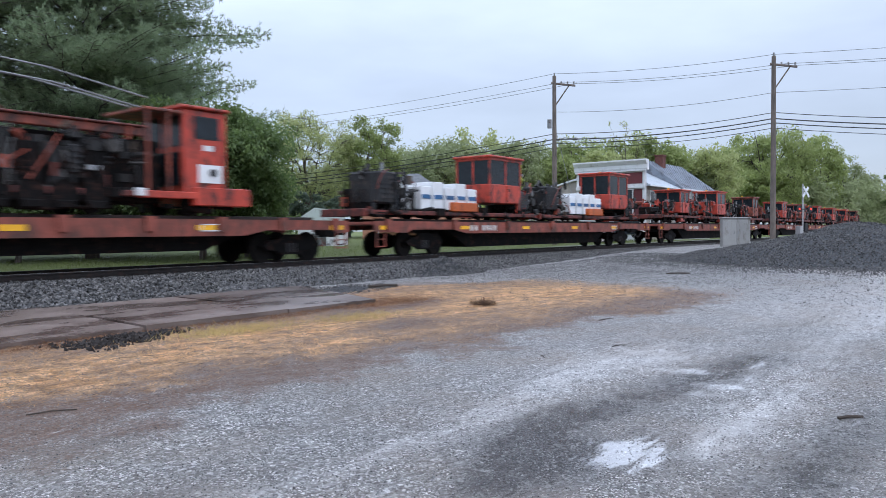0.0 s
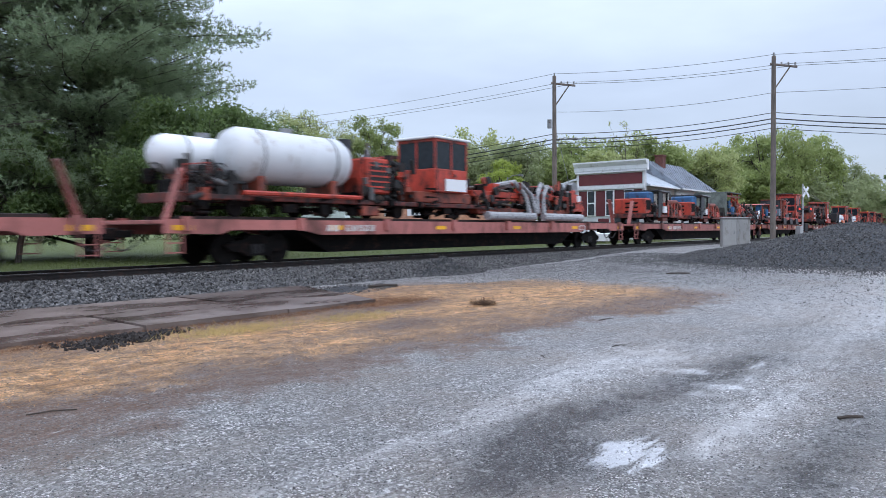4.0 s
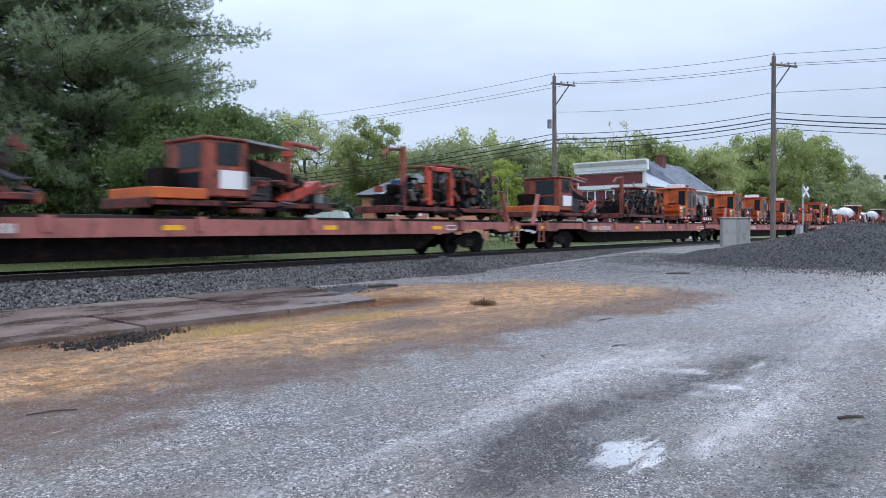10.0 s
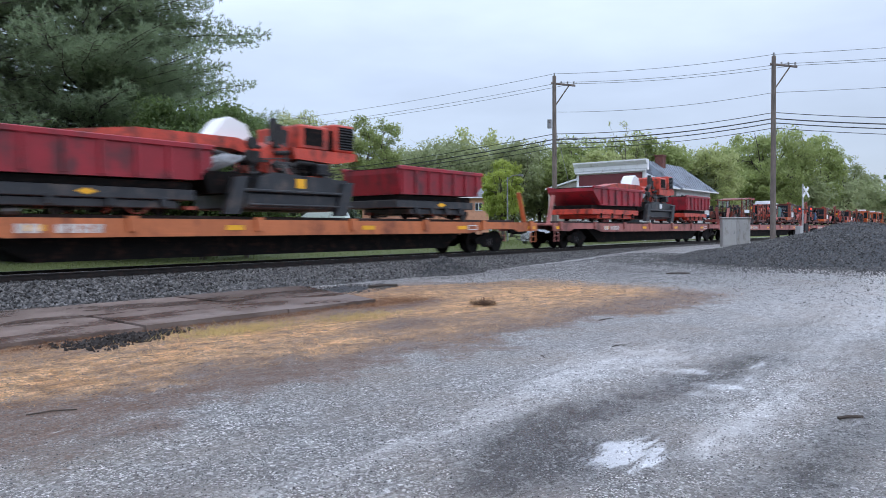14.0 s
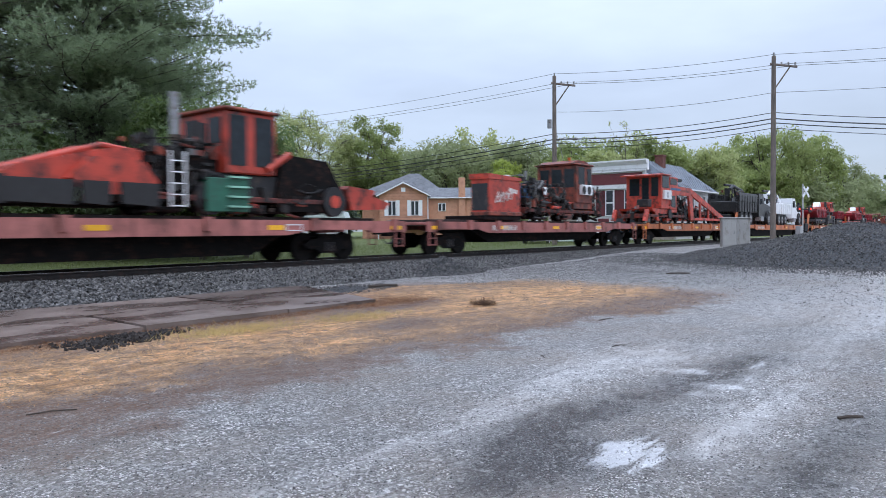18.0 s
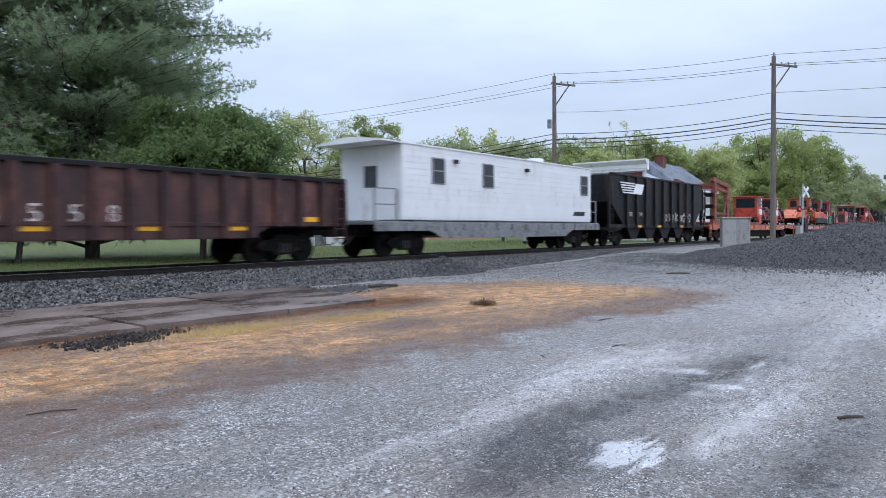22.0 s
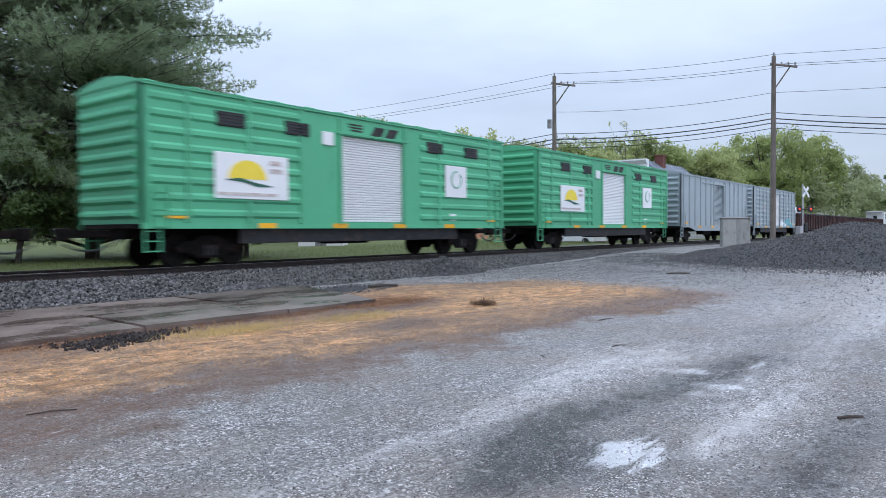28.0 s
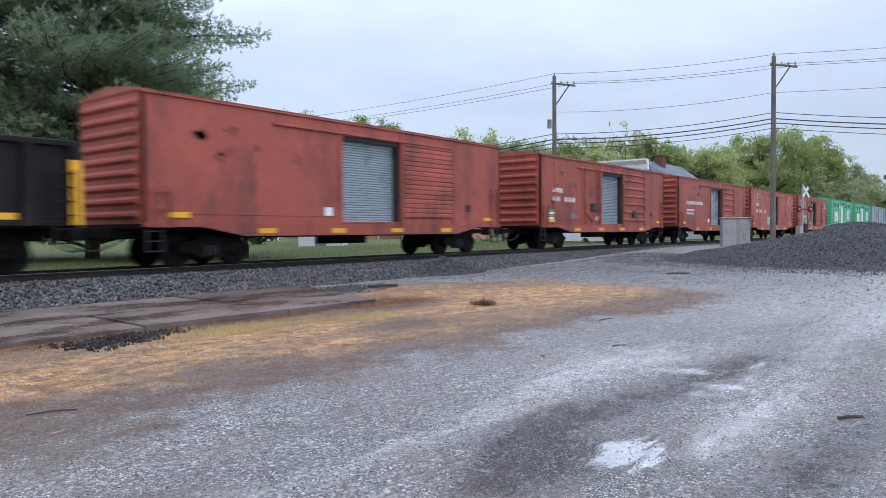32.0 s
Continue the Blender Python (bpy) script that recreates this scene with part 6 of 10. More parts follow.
def parked_car(x, y, rz, paint, label, pickup=False):
    c = empty("parked_car", label, "car", "parked cars", pose(x, y, 0.15, 0, 0, rz))
    o = [(-2.4, 0.4), (-2.4, 0.95), (-2.3, 1.02), (-1.9, 1.05), (-1.2, 1.65), (0.5, 1.7), (1.2, 1.08), (2.3, 0.95), (2.45, 0.6), (2.4, 0.38)]
    if pickup:
        o = [(-2.7, 0.5), (-2.7, 1.05), (-0.7, 1.08), (-0.6, 1.8), (0.8, 1.82), (1.4, 1.2), (2.6, 1.1), (2.7, 0.6), (2.65, 0.45)]
    part("body", slab(o, -0.9, 0.9), paint, c)
    w0, w1 = (-0.45, 1.1) if pickup else (-1.35, 0.95)
    for s in (-0.91, 0.905):
        part("window", slab([(w0, 1.12), (w0 + 0.25 if not pickup else w0 + 0.05, 1.58), (w1 - 0.6, 1.62), (w1, 1.12)], s, s + 0.005), HOUSE_GLASS, c)
    for dx in (-1.55, 1.55):
        for s in (-0.93, 0.73):
            w = part("wheel", rod((dx, s, 0.34), (dx, s + 0.2, 0.34), 0.34, 18), RUBBER, c)
            part("rim", rod((dx, s - 0.005, 0.34), (dx, s + 0.0, 0.34), 0.2, 14), SILVER, w)
    for s in (-0.7, 0.7):
        part("headlight", one(2.3 if not pickup else 2.55, 2.46 if not pickup else 2.72, s - 0.18, s + 0.18, 0.7, 0.85), SIGN_WHITE, c)
    return c


CAR_SILVER = surface("silver_car_paint", (0.45, 0.46, 0.48), 0.25, 0.6, 0.05, 1.0, bump=0)
CAR_DARK = surface("dark_car_paint", (0.05, 0.055, 0.07), 0.25, 0.3, 0.05, 1.0, bump=0)
parked_car(45.8, 26.2, 20, CAR_SILVER, "silver pickup truck parked before the shop", True)
parked_car(50.2, 25.4, 75, WHITE, "white car parked before the shop")
parked_car(53.6, 26.0, 80, CAR_DARK, "dark car parked before the shop")
parked_car(46.0, 59.0, 0, WHITE, "white car on the street behind the lawn")

# ---------------------------------------------------------------- concrete pad and litter on the lot
CONCRETE, nt, bsdf, tc = start_mat("wet_concrete")
drift = nt.nodes.new("ShaderNodeMapping")
drift.inputs["Scale"].default_value = (0.45, 0.8, 1.0)
nt.links.new(tc.outputs["Object"], drift.inputs["Vector"])
n_wet, n_grain = noise_node(nt, drift.outputs[0], 1.1, 6.0, 0.6), noise_node(nt, tc.outputs["Object"], 30.0, 4.0, 0.7)
n_spot = noise_node(nt, tc.outputs["Object"], 5.0, 6.0, 0.7)
wet_c = remap(nt, n_wet, 0.40, 0.62)
c_ = mixed(nt, wet_c, (0.25, 0.195, 0.17), (0.06, 0.038, 0.03))
c_ = mixed(nt, remap(nt, n_grain, 0.4, 0.7, 0.0, 0.5), c_, (0.16, 0.13, 0.115))
c_ = mixed(nt, remap(nt, n_spot, 0.58, 0.66, 0.0, 0.75), c_, (0.055, 0.042, 0.034))
info_ = nt.nodes.new("ShaderNodeObjectInfo")
tint_ = nt.nodes.new("ShaderNodeHueSaturation")
nt.links.new(remap(nt, info_.outputs["Random"], 0, 1, 0.5, 1.12), tint_.inputs["Value"])
nt.links.new(c_, tint_.inputs["Color"])
nt.links.new(tint_.outputs[0], bsdf.inputs["Base Color"])
nt.links.new(remap(nt, wet_c, 0.0, 1.0, 0.42, 0.16), bsdf.inputs["Roughness"])
bsdf.inputs["Specular IOR Level"].default_value = 0.4
bp = nt.nodes.new("ShaderNodeBump")
bp.inputs["Strength"].default_value, bp.inputs["Distance"].default_value = 0.25, 0.01
nt.links.new(n_grain, bp.inputs["Height"])
nt.links.new(bp.outputs[0], bsdf.inputs["Normal"])
padthing = empty("concrete_pad", "old wet concrete pad with cracked joints", "concrete pad", at=pose(0, 0, 0))
padthing["kind"] = "structure"
rg2 = random.Random(9)
px_edges = [-3.2, -0.1, 2.75, 5.48, 8.1, 10.3]
for i in range(5):
    for y0, y1 in ((9.55, 11.5), (11.53, 13.55)):
        x0, x1 = px_edges[i] + 0.02, px_edges[i + 1] - 0.02
        k = 0.32 if i == 4 else 0.0
        b = bmesh.new()
        z = 0.075 + rg2.uniform(-0.012, 0.012)
        o = [(x0 + 0.08 * (y0 - 9.55), y0), (x1 + (0.08 + k) * (y0 - 9.55), y0), (x1 + (0.08 + k) * (y1 - 9.55), y1), (x0 + 0.08 * (y1 - 9.55), y1)]
        lo_, up_ = [b.verts.new((a, c, -0.1)) for a, c in o], [b.verts.new((a, c, z)) for a, c in o]
        b.faces.new(up_)
        b.faces.new(lo_[::-1])
        for j in range(4):
            b.faces.new((lo_[j], lo_[(j + 1) % 4], up_[(j + 1) % 4], up_[j]))
        part("concrete_panel", b, CONCRETE, padthing)
heap("dark_gravel_spill", 12.2, 12.4, 1.7, 0.9, 0.13, "thin spill of dark gravel beside the pad", 900, 41, 0.2, 0.012, 0.03)

# crumbled dark asphalt beside the pad
CRUMB = surface("asphalt_crumbs", (0.034, 0.029, 0.027), 0.85, 0, 0.5, 6.0, (0.09, 0.07, 0.06), 0.25, spec=0.2)
rg = np.random.RandomState(12)
n = 1000
a, r = rg.uniform(0, 6.28, n), rg.rand(n) ** 0.62 * (1 + 0.25 * np.sin(5 * rg.rand(n)))
r *= 1 + 0.22 * np.sin(3 * a) + 0.15 * np.sin(7 * a + 1)
sp = np.stack([4.85 + r * np.cos(a) * 0.72 + 0.3 * r * np.sin(a), 8.95 + r * np.sin(a) * 0.42, 0.012 + 0.07 * np.clip(1 - r, 0, 1) * rg.rand(n)], -1)
stone_field("asphalt_rubble", sp, CRUMB, "heap of broken black asphalt lumps", "rubble", 0.01, 0.042, 13)

# gravel that stands out of the lot
rg = np.random.RandomState(14)
n = 42000
d = 1.8 + 13 * rg.rand(n) ** 1.6
a = HEAD + rg.uniform(-0.62, 0.62, n)
gxp, gyp = d * np.cos(a), d * np.sin(a)
sp = np.stack([gxp, gyp, lot_height(gxp, gyp) + 0.001], -1)
GRAVEL = STONE.copy()
GRAVEL.name = "lot_gravel_stone"
for nd in GRAVEL.node_tree.nodes:   # paler limestone chips
    if nd.bl_idname == "ShaderNodeHueSaturation":
        nd.inputs["Saturation"].default_value = 0.8
lift = [nd for nd in GRAVEL.node_tree.nodes if nd.bl_idname == "ShaderNodeMapRange"][-1]
lift.inputs[3].default_value, lift.inputs[4].default_value = 0.35, 3.6
stone_field("loose_gravel", sp, GRAVEL, "small loose grey stones over the lot", "gravel", 0.0025, 0.008, 15)
n = 60000
gxp, gyp = rg.uniform(11, 34, n), rg.uniform(1, 13.8, n)
near_heap = 1.6 * np.exp(-(((gxp - 27.6) / 4.6) ** 2 + ((gyp - 8.6) / 3.6) ** 2) ** 2)
ok_ = near_heap + smooth(11, 24, gxp + 2 * fbm(gxp, gyp, 0.7)) * (0.3 + 0.7 * smooth(4, 12, gyp)) > rg.rand(n)
gxp, gyp = gxp[ok_], gyp[ok_]
stone_field("scattered_ballast", np.stack([gxp, gyp, lot_height(gxp, gyp)], -1), STONE, "scattered crushed stone towards the track", "gravel", 0.008, 0.024, 16)

# dead straw
STRAW = leaf_mat("dead_straw", (0.46, 0.25, 0.12), (0.98, 0.66, 0.38), (0.85, 0.54, 0.27))
GREENING = leaf_mat("yellow_green_grass", (0.42, 0.31, 0.12), (0.75, 0.56, 0.25), (0.6, 0.48, 0.18))


def blades(name, xy, size, material, label, seed, lift=0.25):
    rg = np.random.RandomState(seed)
    n = len(xy)
    a = rg.uniform(0, 6.28, n)
    u = np.stack([np.cos(a), np.sin(a), rg.uniform(0, lift, n)], -1)
    v = np.stack([-np.sin(a), np.cos(a), rg.uniform(-0.2, 0.2, n)], -1)
    s = size * rg.uniform(0.5, 1.5, (n, 1))
    p = np.column_stack([xy, lot_height(xy[:, 0], xy[:, 1]) + 0.004])
    q4 = np.stack([p, p + u * s * 0.5 + v * s * 0.045, p + u * s + np.array((0, 0, 0.01)), p + u * s * 0.5 - v * s * 0.045], 1)
    me = bpy.data.meshes.new(name)
    me.from_pydata(q4.reshape(-1, 3).tolist(), [], np.arange(n * 4).reshape(-1, 4).tolist())
    me.materials.append(material)
    return tagged(new(name, me), label, "grass", kind="stuff")


rg = np.random.RandomState(18)
n = 300000
cand = np.stack([rg.uniform(1.5, 18, n), rg.uniform(3.5, 12.5, n)], -1)
thick, _ = straw_density(cand[:, 0], cand[:, 1])
keep = thick ** 1.3 * (0.12 + 0.88 * smooth(-0.2, 0.25, fbm(cand[:, 0] + 0.3 * fbm(cand[:, 0], cand[:, 1], 3.0), cand[:, 1], 6.0))) > rg.rand(n)
blades("dead_straw", cand[keep][: int(keep.sum() * 0.75)], 0.07, STRAW, "matted dead straw on the lot", 19)
n = 2000
tuft = np.stack([rg.normal(6.2, 0.55, n), rg.normal(8.5, 0.26, n)], -1)
blades("yellow_grass", tuft, 0.07, GREENING, "thin yellowing grass along the pad", 20, 0.9)
tuft = np.stack([rg.normal(8.4, 0.5, 900), rg.normal(8.1, 0.25, 900)], -1)
blades("yellow_grass", tuft, 0.08, GREENING, "thin yellowing grass along the pad", 23, 0.9)
WEED = leaf_mat("dry_brown_weed", (0.07, 0.04, 0.025), (0.14, 0.08, 0.05), (0.1, 0.06, 0.03))
tuft = np.stack([rg.normal(11.1, 0.13, 420), rg.normal(7.56, 0.10, 420)], -1)
blades("dry_weed", tuft, 0.09, WEED, "tuft of dry brown weed in the straw", 21, 1.2)
n = 26000
lx, ly = rg.uniform(8, 60, n), rg.uniform(20.6, 34, n)
LAWN = leaf_mat("lawn_blades", (0.075, 0.10, 0.025), (0.14, 0.175, 0.05), (0.16, 0.2, 0.05))
blades("lawn_grass", np.stack([lx, ly], -1), 0.12, LAWN, "short green lawn beyond the track", 22, 1.5)

LITTER = leaf_mat("brown_leaf_litter", (0.10, 0.045, 0.026), (0.46, 0.24, 0.13), (0.3, 0.15, 0.07))
n = 6500
t_l = rg.uniform(3.0, 11.5, n)
blades("leaf_litter", np.stack([t_l, 9.36 + 0.1 * np.sin(t_l * 3) + rg.normal(0, 0.17, n) - 0.25 * smooth(9, 11, t_l) * rg.rand(n)], -1), 0.07, LITTER, "brown dead leaves along the edge of the pad", 24, 0.5)
n = 4200
blades("leaf_litter", np.stack([rg.normal(10.6, 0.8, n), rg.normal(9.7, 0.5, n)], -1), 0.07, LITTER, "brown dead leaves along the edge of the pad", 25, 0.5)

# sticks and scraps
STICK = surface("dead_wood", (0.06, 0.045, 0.035), 0.85, 0, 0.3, 6.0)
for x0, y0, x1, y1, r in ((2.40, 5.90, 2.72, 5.76, 0.006), (5.98, 0.90, 6.12, 0.76, 0.013), (21.6, 7.95, 22.1, 7.4, 0.022), (12.9, 12.2, 13.6, 11.9, 0.045), (8.0, 3.6, 8.2, 3.5, 0.006), (10.2, 4.8, 10.5, 4.7, 0.007), (6.9, 3.9, 7.0, 4.0, 0.006)):
    z = float(lot_height(np.array(x0), np.array(y0))) + r * 0.7
    m_ = ((x0 + x1) / 2, (y0 + y1) / 2, z + 0.01)
    tagged(part("stick", tube(bmesh.new(), [(x0, y0, z), m_, (x1, y1, z)], r, 6), STICK), "short dark dead stick on the gravel", "stick", "sticks on the lot")

# ---------------------------------------------------------------- track machines carried on the flat cars
BASE = DECK + 0.12


MACHINERY = surface("oily_small_machinery", (0.02, 0.019, 0.018), 0.5, 0.2, 0.4, 4.0, (0.06, 0.03, 0.02), 0.3)
nt = MACHINERY.node_tree   # each small part takes a tone of its own: mostly black, some red, grey, brown
isl = nt.nodes.new("ShaderNodeNewGeometry")
tones = ramp_node(nt, [(0.0, (0.012, 0.012, 0.012)), (0.5, (0.02, 0.019, 0.018)), (0.6, (0.22, 0.045, 0.03)), (0.72, (0.40, 0.075, 0.04)), (0.78, (0.05, 0.045, 0.04)), (0.88, (0.16, 0.16, 0.16)), (0.95, (0.10, 0.07, 0.05)), (1.0, (0.45, 0.45, 0.44))])
tones.color_ramp.interpolation = "CONSTANT"
nt.links.new(isl.outputs["Random Per Island"], tones.inputs[0])
src = nt.nodes["Principled BSDF"].inputs["Base Color"].links[0].from_socket
nt.links.new(mixed(nt, 0.3, tones.outputs[0], src), nt.nodes["Principled BSDF"].inputs["Base Color"])


class Rig:
    """One machine: parts are placed along the train (q), across it (y) and above the rail (z)."""

    def __init__(self, name, label, category, q0, q1, group="track machines on the flat cars"):
        self.c = (q0 + q1) / 2
        self.top = empty(name, label, category, group)
        rolls(self.top, self.c)

    def box(self, name, q0, q1, z0, z1, mat, y0=-1.2, y1=1.2, label="", bev=0.02, under=None):
        return part(name, one(q0 - self.c, q1 - self.c, y0, y1, z0, z1, bev=bev), mat, under or self.top, label)

    def rod(self, name, a, b, r, mat, label="", seg=10, under=None, r2=None):
        return part(name, rod((a[0] - self.c, a[1], a[2]), (b[0] - self.c, b[1], b[2]), r, seg, r2), mat, under or self.top, label)

    def hose(self, name, pts, r, mat, label="", seg=7):
        return part(name, tube(bmesh.new(), [(p[0] - self.c, p[1], p[2]) for p in pts], r, seg), mat, self.top, label)

    def plate(self, name, outline, mat, y0=-1.2, y1=1.2, label="", under=None):
        return part(name, slab([(p[0] - self.c, p[1]) for p in outline], y0, y1), mat, under or self.top, label)

    def chassis(self, q0, q1, mat, h=0.55, wheels=2, r=0.26, y=1.05):
        for s in (-1, 1):
            self.box("frame_beam", q0 + 0.1, q1 - 0.1, BASE + h - 0.17, BASE + h - 0.02, FRAME_RED, s * y - 0.06, s * y + 0.06)
        self.box("frame_plate", q0 + 0.05, q1 - 0.05, BASE + h - 0.14, BASE + h - 0.04, GREASE, -y, y)
        for q in (q0, q1):
            self.box("bumper", q - 0.07, q + 0.07, BASE + h - 0.24, BASE + h + 0.02, mat if q == q1 else FRAME_RED, -y, y)
        n = wheels
        for i in range(n):
            q = q0 + (q1 - q0) * ((i + 0.5) / n if n > 2 else (0.16, 0.84)[i])
            self.rod("axle", (q, -0.8, BASE + r), (q, 0.8, BASE + r), 0.05, GREASE)
            for s in (-1, 1):
                self.rod("wheel", (q, s * 0.66, BASE + r), (q, s * 0.80, BASE + r), r, WHEEL_STEEL, seg=18)
        g, rg, c = bmesh.new(), random.Random(int(q0 * 10)), self.c
        for _ in range(int(6 + (q1 - q0) * 4.5)):
            a, w_ = rg.uniform(q0, q1 - 0.4) - c, rg.uniform(0.12, 0.5)
            yy, zz = rg.choice((-1, -1, -1, 1)) * rg.uniform(0.5, y + 0.08), BASE + rg.uniform(0.04, h - 0.12)
            if rg.random() < 0.5:
                box(g, a, a + w_, yy - 0.1, yy + 0.1, zz, zz + rg.uniform(0.1, 0.34), 0.015)
            else:
                cyl(g, (a, yy, zz + 0.1), (a + w_ * 1.8, yy + rg.uniform(-0.1, 0.1), zz + rg.uniform(-0.05, 0.25)), rg.uniform(0.03, 0.09), 8)
        part("running_gear", g, GREASE, self.top, "greasy black running gear")["kind"] = "stuff"
        self.box("tool_box", (q0 + q1) / 2 - 0.4, (q0 + q1) / 2 + 0.4, BASE + 0.08, BASE + h - 0.2, mat, -y - 0.05, -y + 0.3)
        self.box("step", q0 + 0.25, q0 + 0.6, BASE + 0.05, BASE + 0.12, GREASE, -y - 0.25, -y)

    def cab(self, q0, q1, z0, z1, mat, y0=-1.15, y1=1.15, sill=0.42, posts=2, roof=None, door=True, lean=0.0):
        """A cab with a lower body, window posts, dark panes, a roof with an overhang and a door."""
        q0 += min(0.9, (q1 - q0) * 0.34)
        y1 = min(y1, 0.6)
        c, zs, zt = self.c, z0 + (z1 - z0) * sill, z1 - 0.10
        w = 0.075
        body = part("cab_body", one(q0 - c, q1 - c, y0, y1, z0, zs, bev=0.03), mat, self.top)
        for y in (y0, y1 - w):
            for i in range(posts + 1):
                x = q0 + (q1 - q0 - w) * i / posts - c
                part("cab_post", one(x, x + w, y, y + w, zs, zt, bev=0.01), mat, body)
        for x in (q0 - c, q1 - c - w):
            part("cab_post", one(x, x + w, (y0 + y1) / 2 - w / 2, (y0 + y1) / 2 + w / 2, zs, zt, bev=0.01), mat, body)
        part("window_header", one(q0 - c - 0.01, q1 - c + 0.01, y0 - 0.01, y1 + 0.01, zt - 0.10, zt + 0.01, bev=0.01), mat, body)
        for i in range(posts):
            a, e = q0 + (q1 - q0 - w) * i / posts + w, q0 + (q1 - q0 - w) * (i + 1) / posts
            for y in (y0 + 0.03, y1 - 0.045):
                part("window_pane", one(a - c, e - c, y, y + 0.015, zs, zt - 0.1, bev=0), GLASS, body, "dark cab window")
        for x in (q0 + 0.03, q1 - 0.045):
            for ya, yb in ((y0 + w, (y0 + y1) / 2 - w / 2), ((y0 + y1) / 2 + w / 2, y1 - w)):
                part("window_pane", one(x - c, x - c + 0.015, ya, yb, zs, zt - 0.1, bev=0), GLASS, body, "dark cab window")
        part("cab_roof", one(q0 - c - 0.12, q1 - c + 0.12, y0 - 0.1, y1 + 0.1, zt, z1, bev=0.03), roof or mat, body)
        if door:
            d0 = q0 + (q1 - q0) * 0.52
            d_ = part("cab_door", one(d0 - c, q1 - c - 0.1, y0 - 0.025, y0, z0 + 0.05, zs - 0.03), mat, body)
            part("door_handle", one(d0 - c + 0.06, d0 - c + 0.14, y0 - 0.06, y0 - 0.025, zs - 0.28, zs - 0.16), BLACK_STEEL, d_)
        seat = bmesh.new()
        box(seat, (q0 + q1) / 2 - c - 0.3, (q0 + q1) / 2 - c + 0.15, -0.75, -0.2, zs - 0.1, zs + 0.12, 0.03)
        box(seat, (q0 + q1) / 2 - c - 0.36, (q0 + q1) / 2 - c - 0.24, -0.75, -0.2, zs + 0.1, zs + 0.6, 0.03)
        part("operator_seat", seat, BLACK_STEEL, body)
        rail_ = [(q0 - c - 0.05, y0 - 0.12, z0 - 0.1), (q0 - c - 0.05, y0 - 0.14, zs + 0.2), (q0 - c + 0.05, y0 - 0.05, zs + 0.3)]
        part("grab_rail", tube(bmesh.new(), rail_, 0.02, 5), BLACK_STEEL, body)
        part("beacon", rod(((q0 + q1) / 2 - c, 0, z1), ((q0 + q1) / 2 - c, 0, z1 + 0.14), 0.07, 10), YELLOW, body, "amber beacon")
        part("work_lamp", one(q1 - c + 0.05, q1 - c + 0.16, y0 + 0.05, y0 + 0.22, zt - 0.14, zt, bev=0.01), GREY_STEEL, body)
        return body

    def clutter(self, q0, q1, z0, z1, seed, n=60, y0=-1.12, y1=0.6):
        """Fittings too small to pick apart: valves, brackets, pumps, cylinders and hoses."""
        rg, b, c = random.Random(seed), bmesh.new(), self.c
        for _ in range(n):
            x, z = rg.uniform(q0, q1) - c, z0 + (z1 - z0) * rg.random() ** 1.3
            y = y0 + (y1 - y0) * rg.random() ** 1.8
            kind = rg.random()
            if kind < 0.42:
                w, h, d = rg.uniform(0.05, 0.32), rg.uniform(0.05, 0.34), rg.uniform(0.05, 0.25)
                box(b, x, x + w, y, y + d, z, min(z + h, z1 + 0.1), 0)
            elif kind < 0.72:
                dx, dz = rg.choice(((rg.uniform(0.2, 0.7), rg.uniform(-0.1, 0.1)), (rg.uniform(-0.1, 0.1), rg.uniform(0.2, 0.6)), (rg.uniform(-0.5, 0.5), rg.uniform(0.1, 0.4))))
                cyl(b, (x, y, z), (x + dx, y, min(z + dz, z1 + 0.2)), rg.uniform(0.025, 0.09), 8)
            elif kind < 0.86:
                cyl(b, (x, y, z), (x, y + 0.12, z), rg.uniform(0.06, 0.17), 12)
            else:
                tube(b, bowed((x, y, z), (x + rg.uniform(-0.8, 0.8), y - 0.03, z0 + (z1 - z0) * rg.random()), rg.uniform(-0.35, 0.3), 6), 0.022, 5)
        ob = part("machinery", b, MACHINERY, self.top, "oily pumps, valves, brackets and hoses")
        ob["kind"] = "stuff"
        return ob

    def window(self, body, a, b, z0, z1, y0):
        """A dark pane in a black rubber frame, on a wall facing the lot."""
        c = self.c
        f_ = part("window_frame", one(a - c - 0.03, b - c + 0.03, y0 - 0.012, y0, z0 - 0.03, z1 + 0.03, bev=0.008), BLACK_STEEL, body)
        part("window_pane", one(a - c, b - c, y0 - 0.018, y0 - 0.012, z0, z1, bev=0), GLASS, f_, "dark cab window")

    def solid_cab(self, q0, q1, z0, z1, mat, y0=-1.15, y1=1.0, side=(), rear=(), roof=None, over=0.1):
        """A cab with full walls; side windows (q0, q1, z0, z1), tail windows (y0, y1, z0, z1)."""
        c = self.c
        body = part("cab_body", one(q0 - c, q1 - c, y0, y1, z0, z1 - 0.08, bev=0.04), mat, self.top)
        part("cab_roof", one(q0 - c - over, q1 - c + over, y0 - over, y1 + over, z1 - 0.08, z1, bev=0.03), roof or mat, body)
        for a, b, za, zb in side:
            self.window(body, a, b, za, zb, y0)
        for ya, yb, za, zb in rear:
            f_ = part("window_frame", one(q0 - c - 0.012, q0 - c, ya - 0.03, yb + 0.03, za - 0.03, zb + 0.03, bev=0.008), BLACK_STEEL, body)
            part("window_pane", one(q0 - c - 0.018, q0 - c - 0.012, ya, yb, za, zb, bev=0), GLASS, f_, "dark cab window")
        for q in (q0, q1):
            part("corner_trim", one(q - c - 0.03, q - c + 0.03, y0 - 0.02, y0 + 0.02, z0, z1 - 0.1, bev=0.01), mat, body)
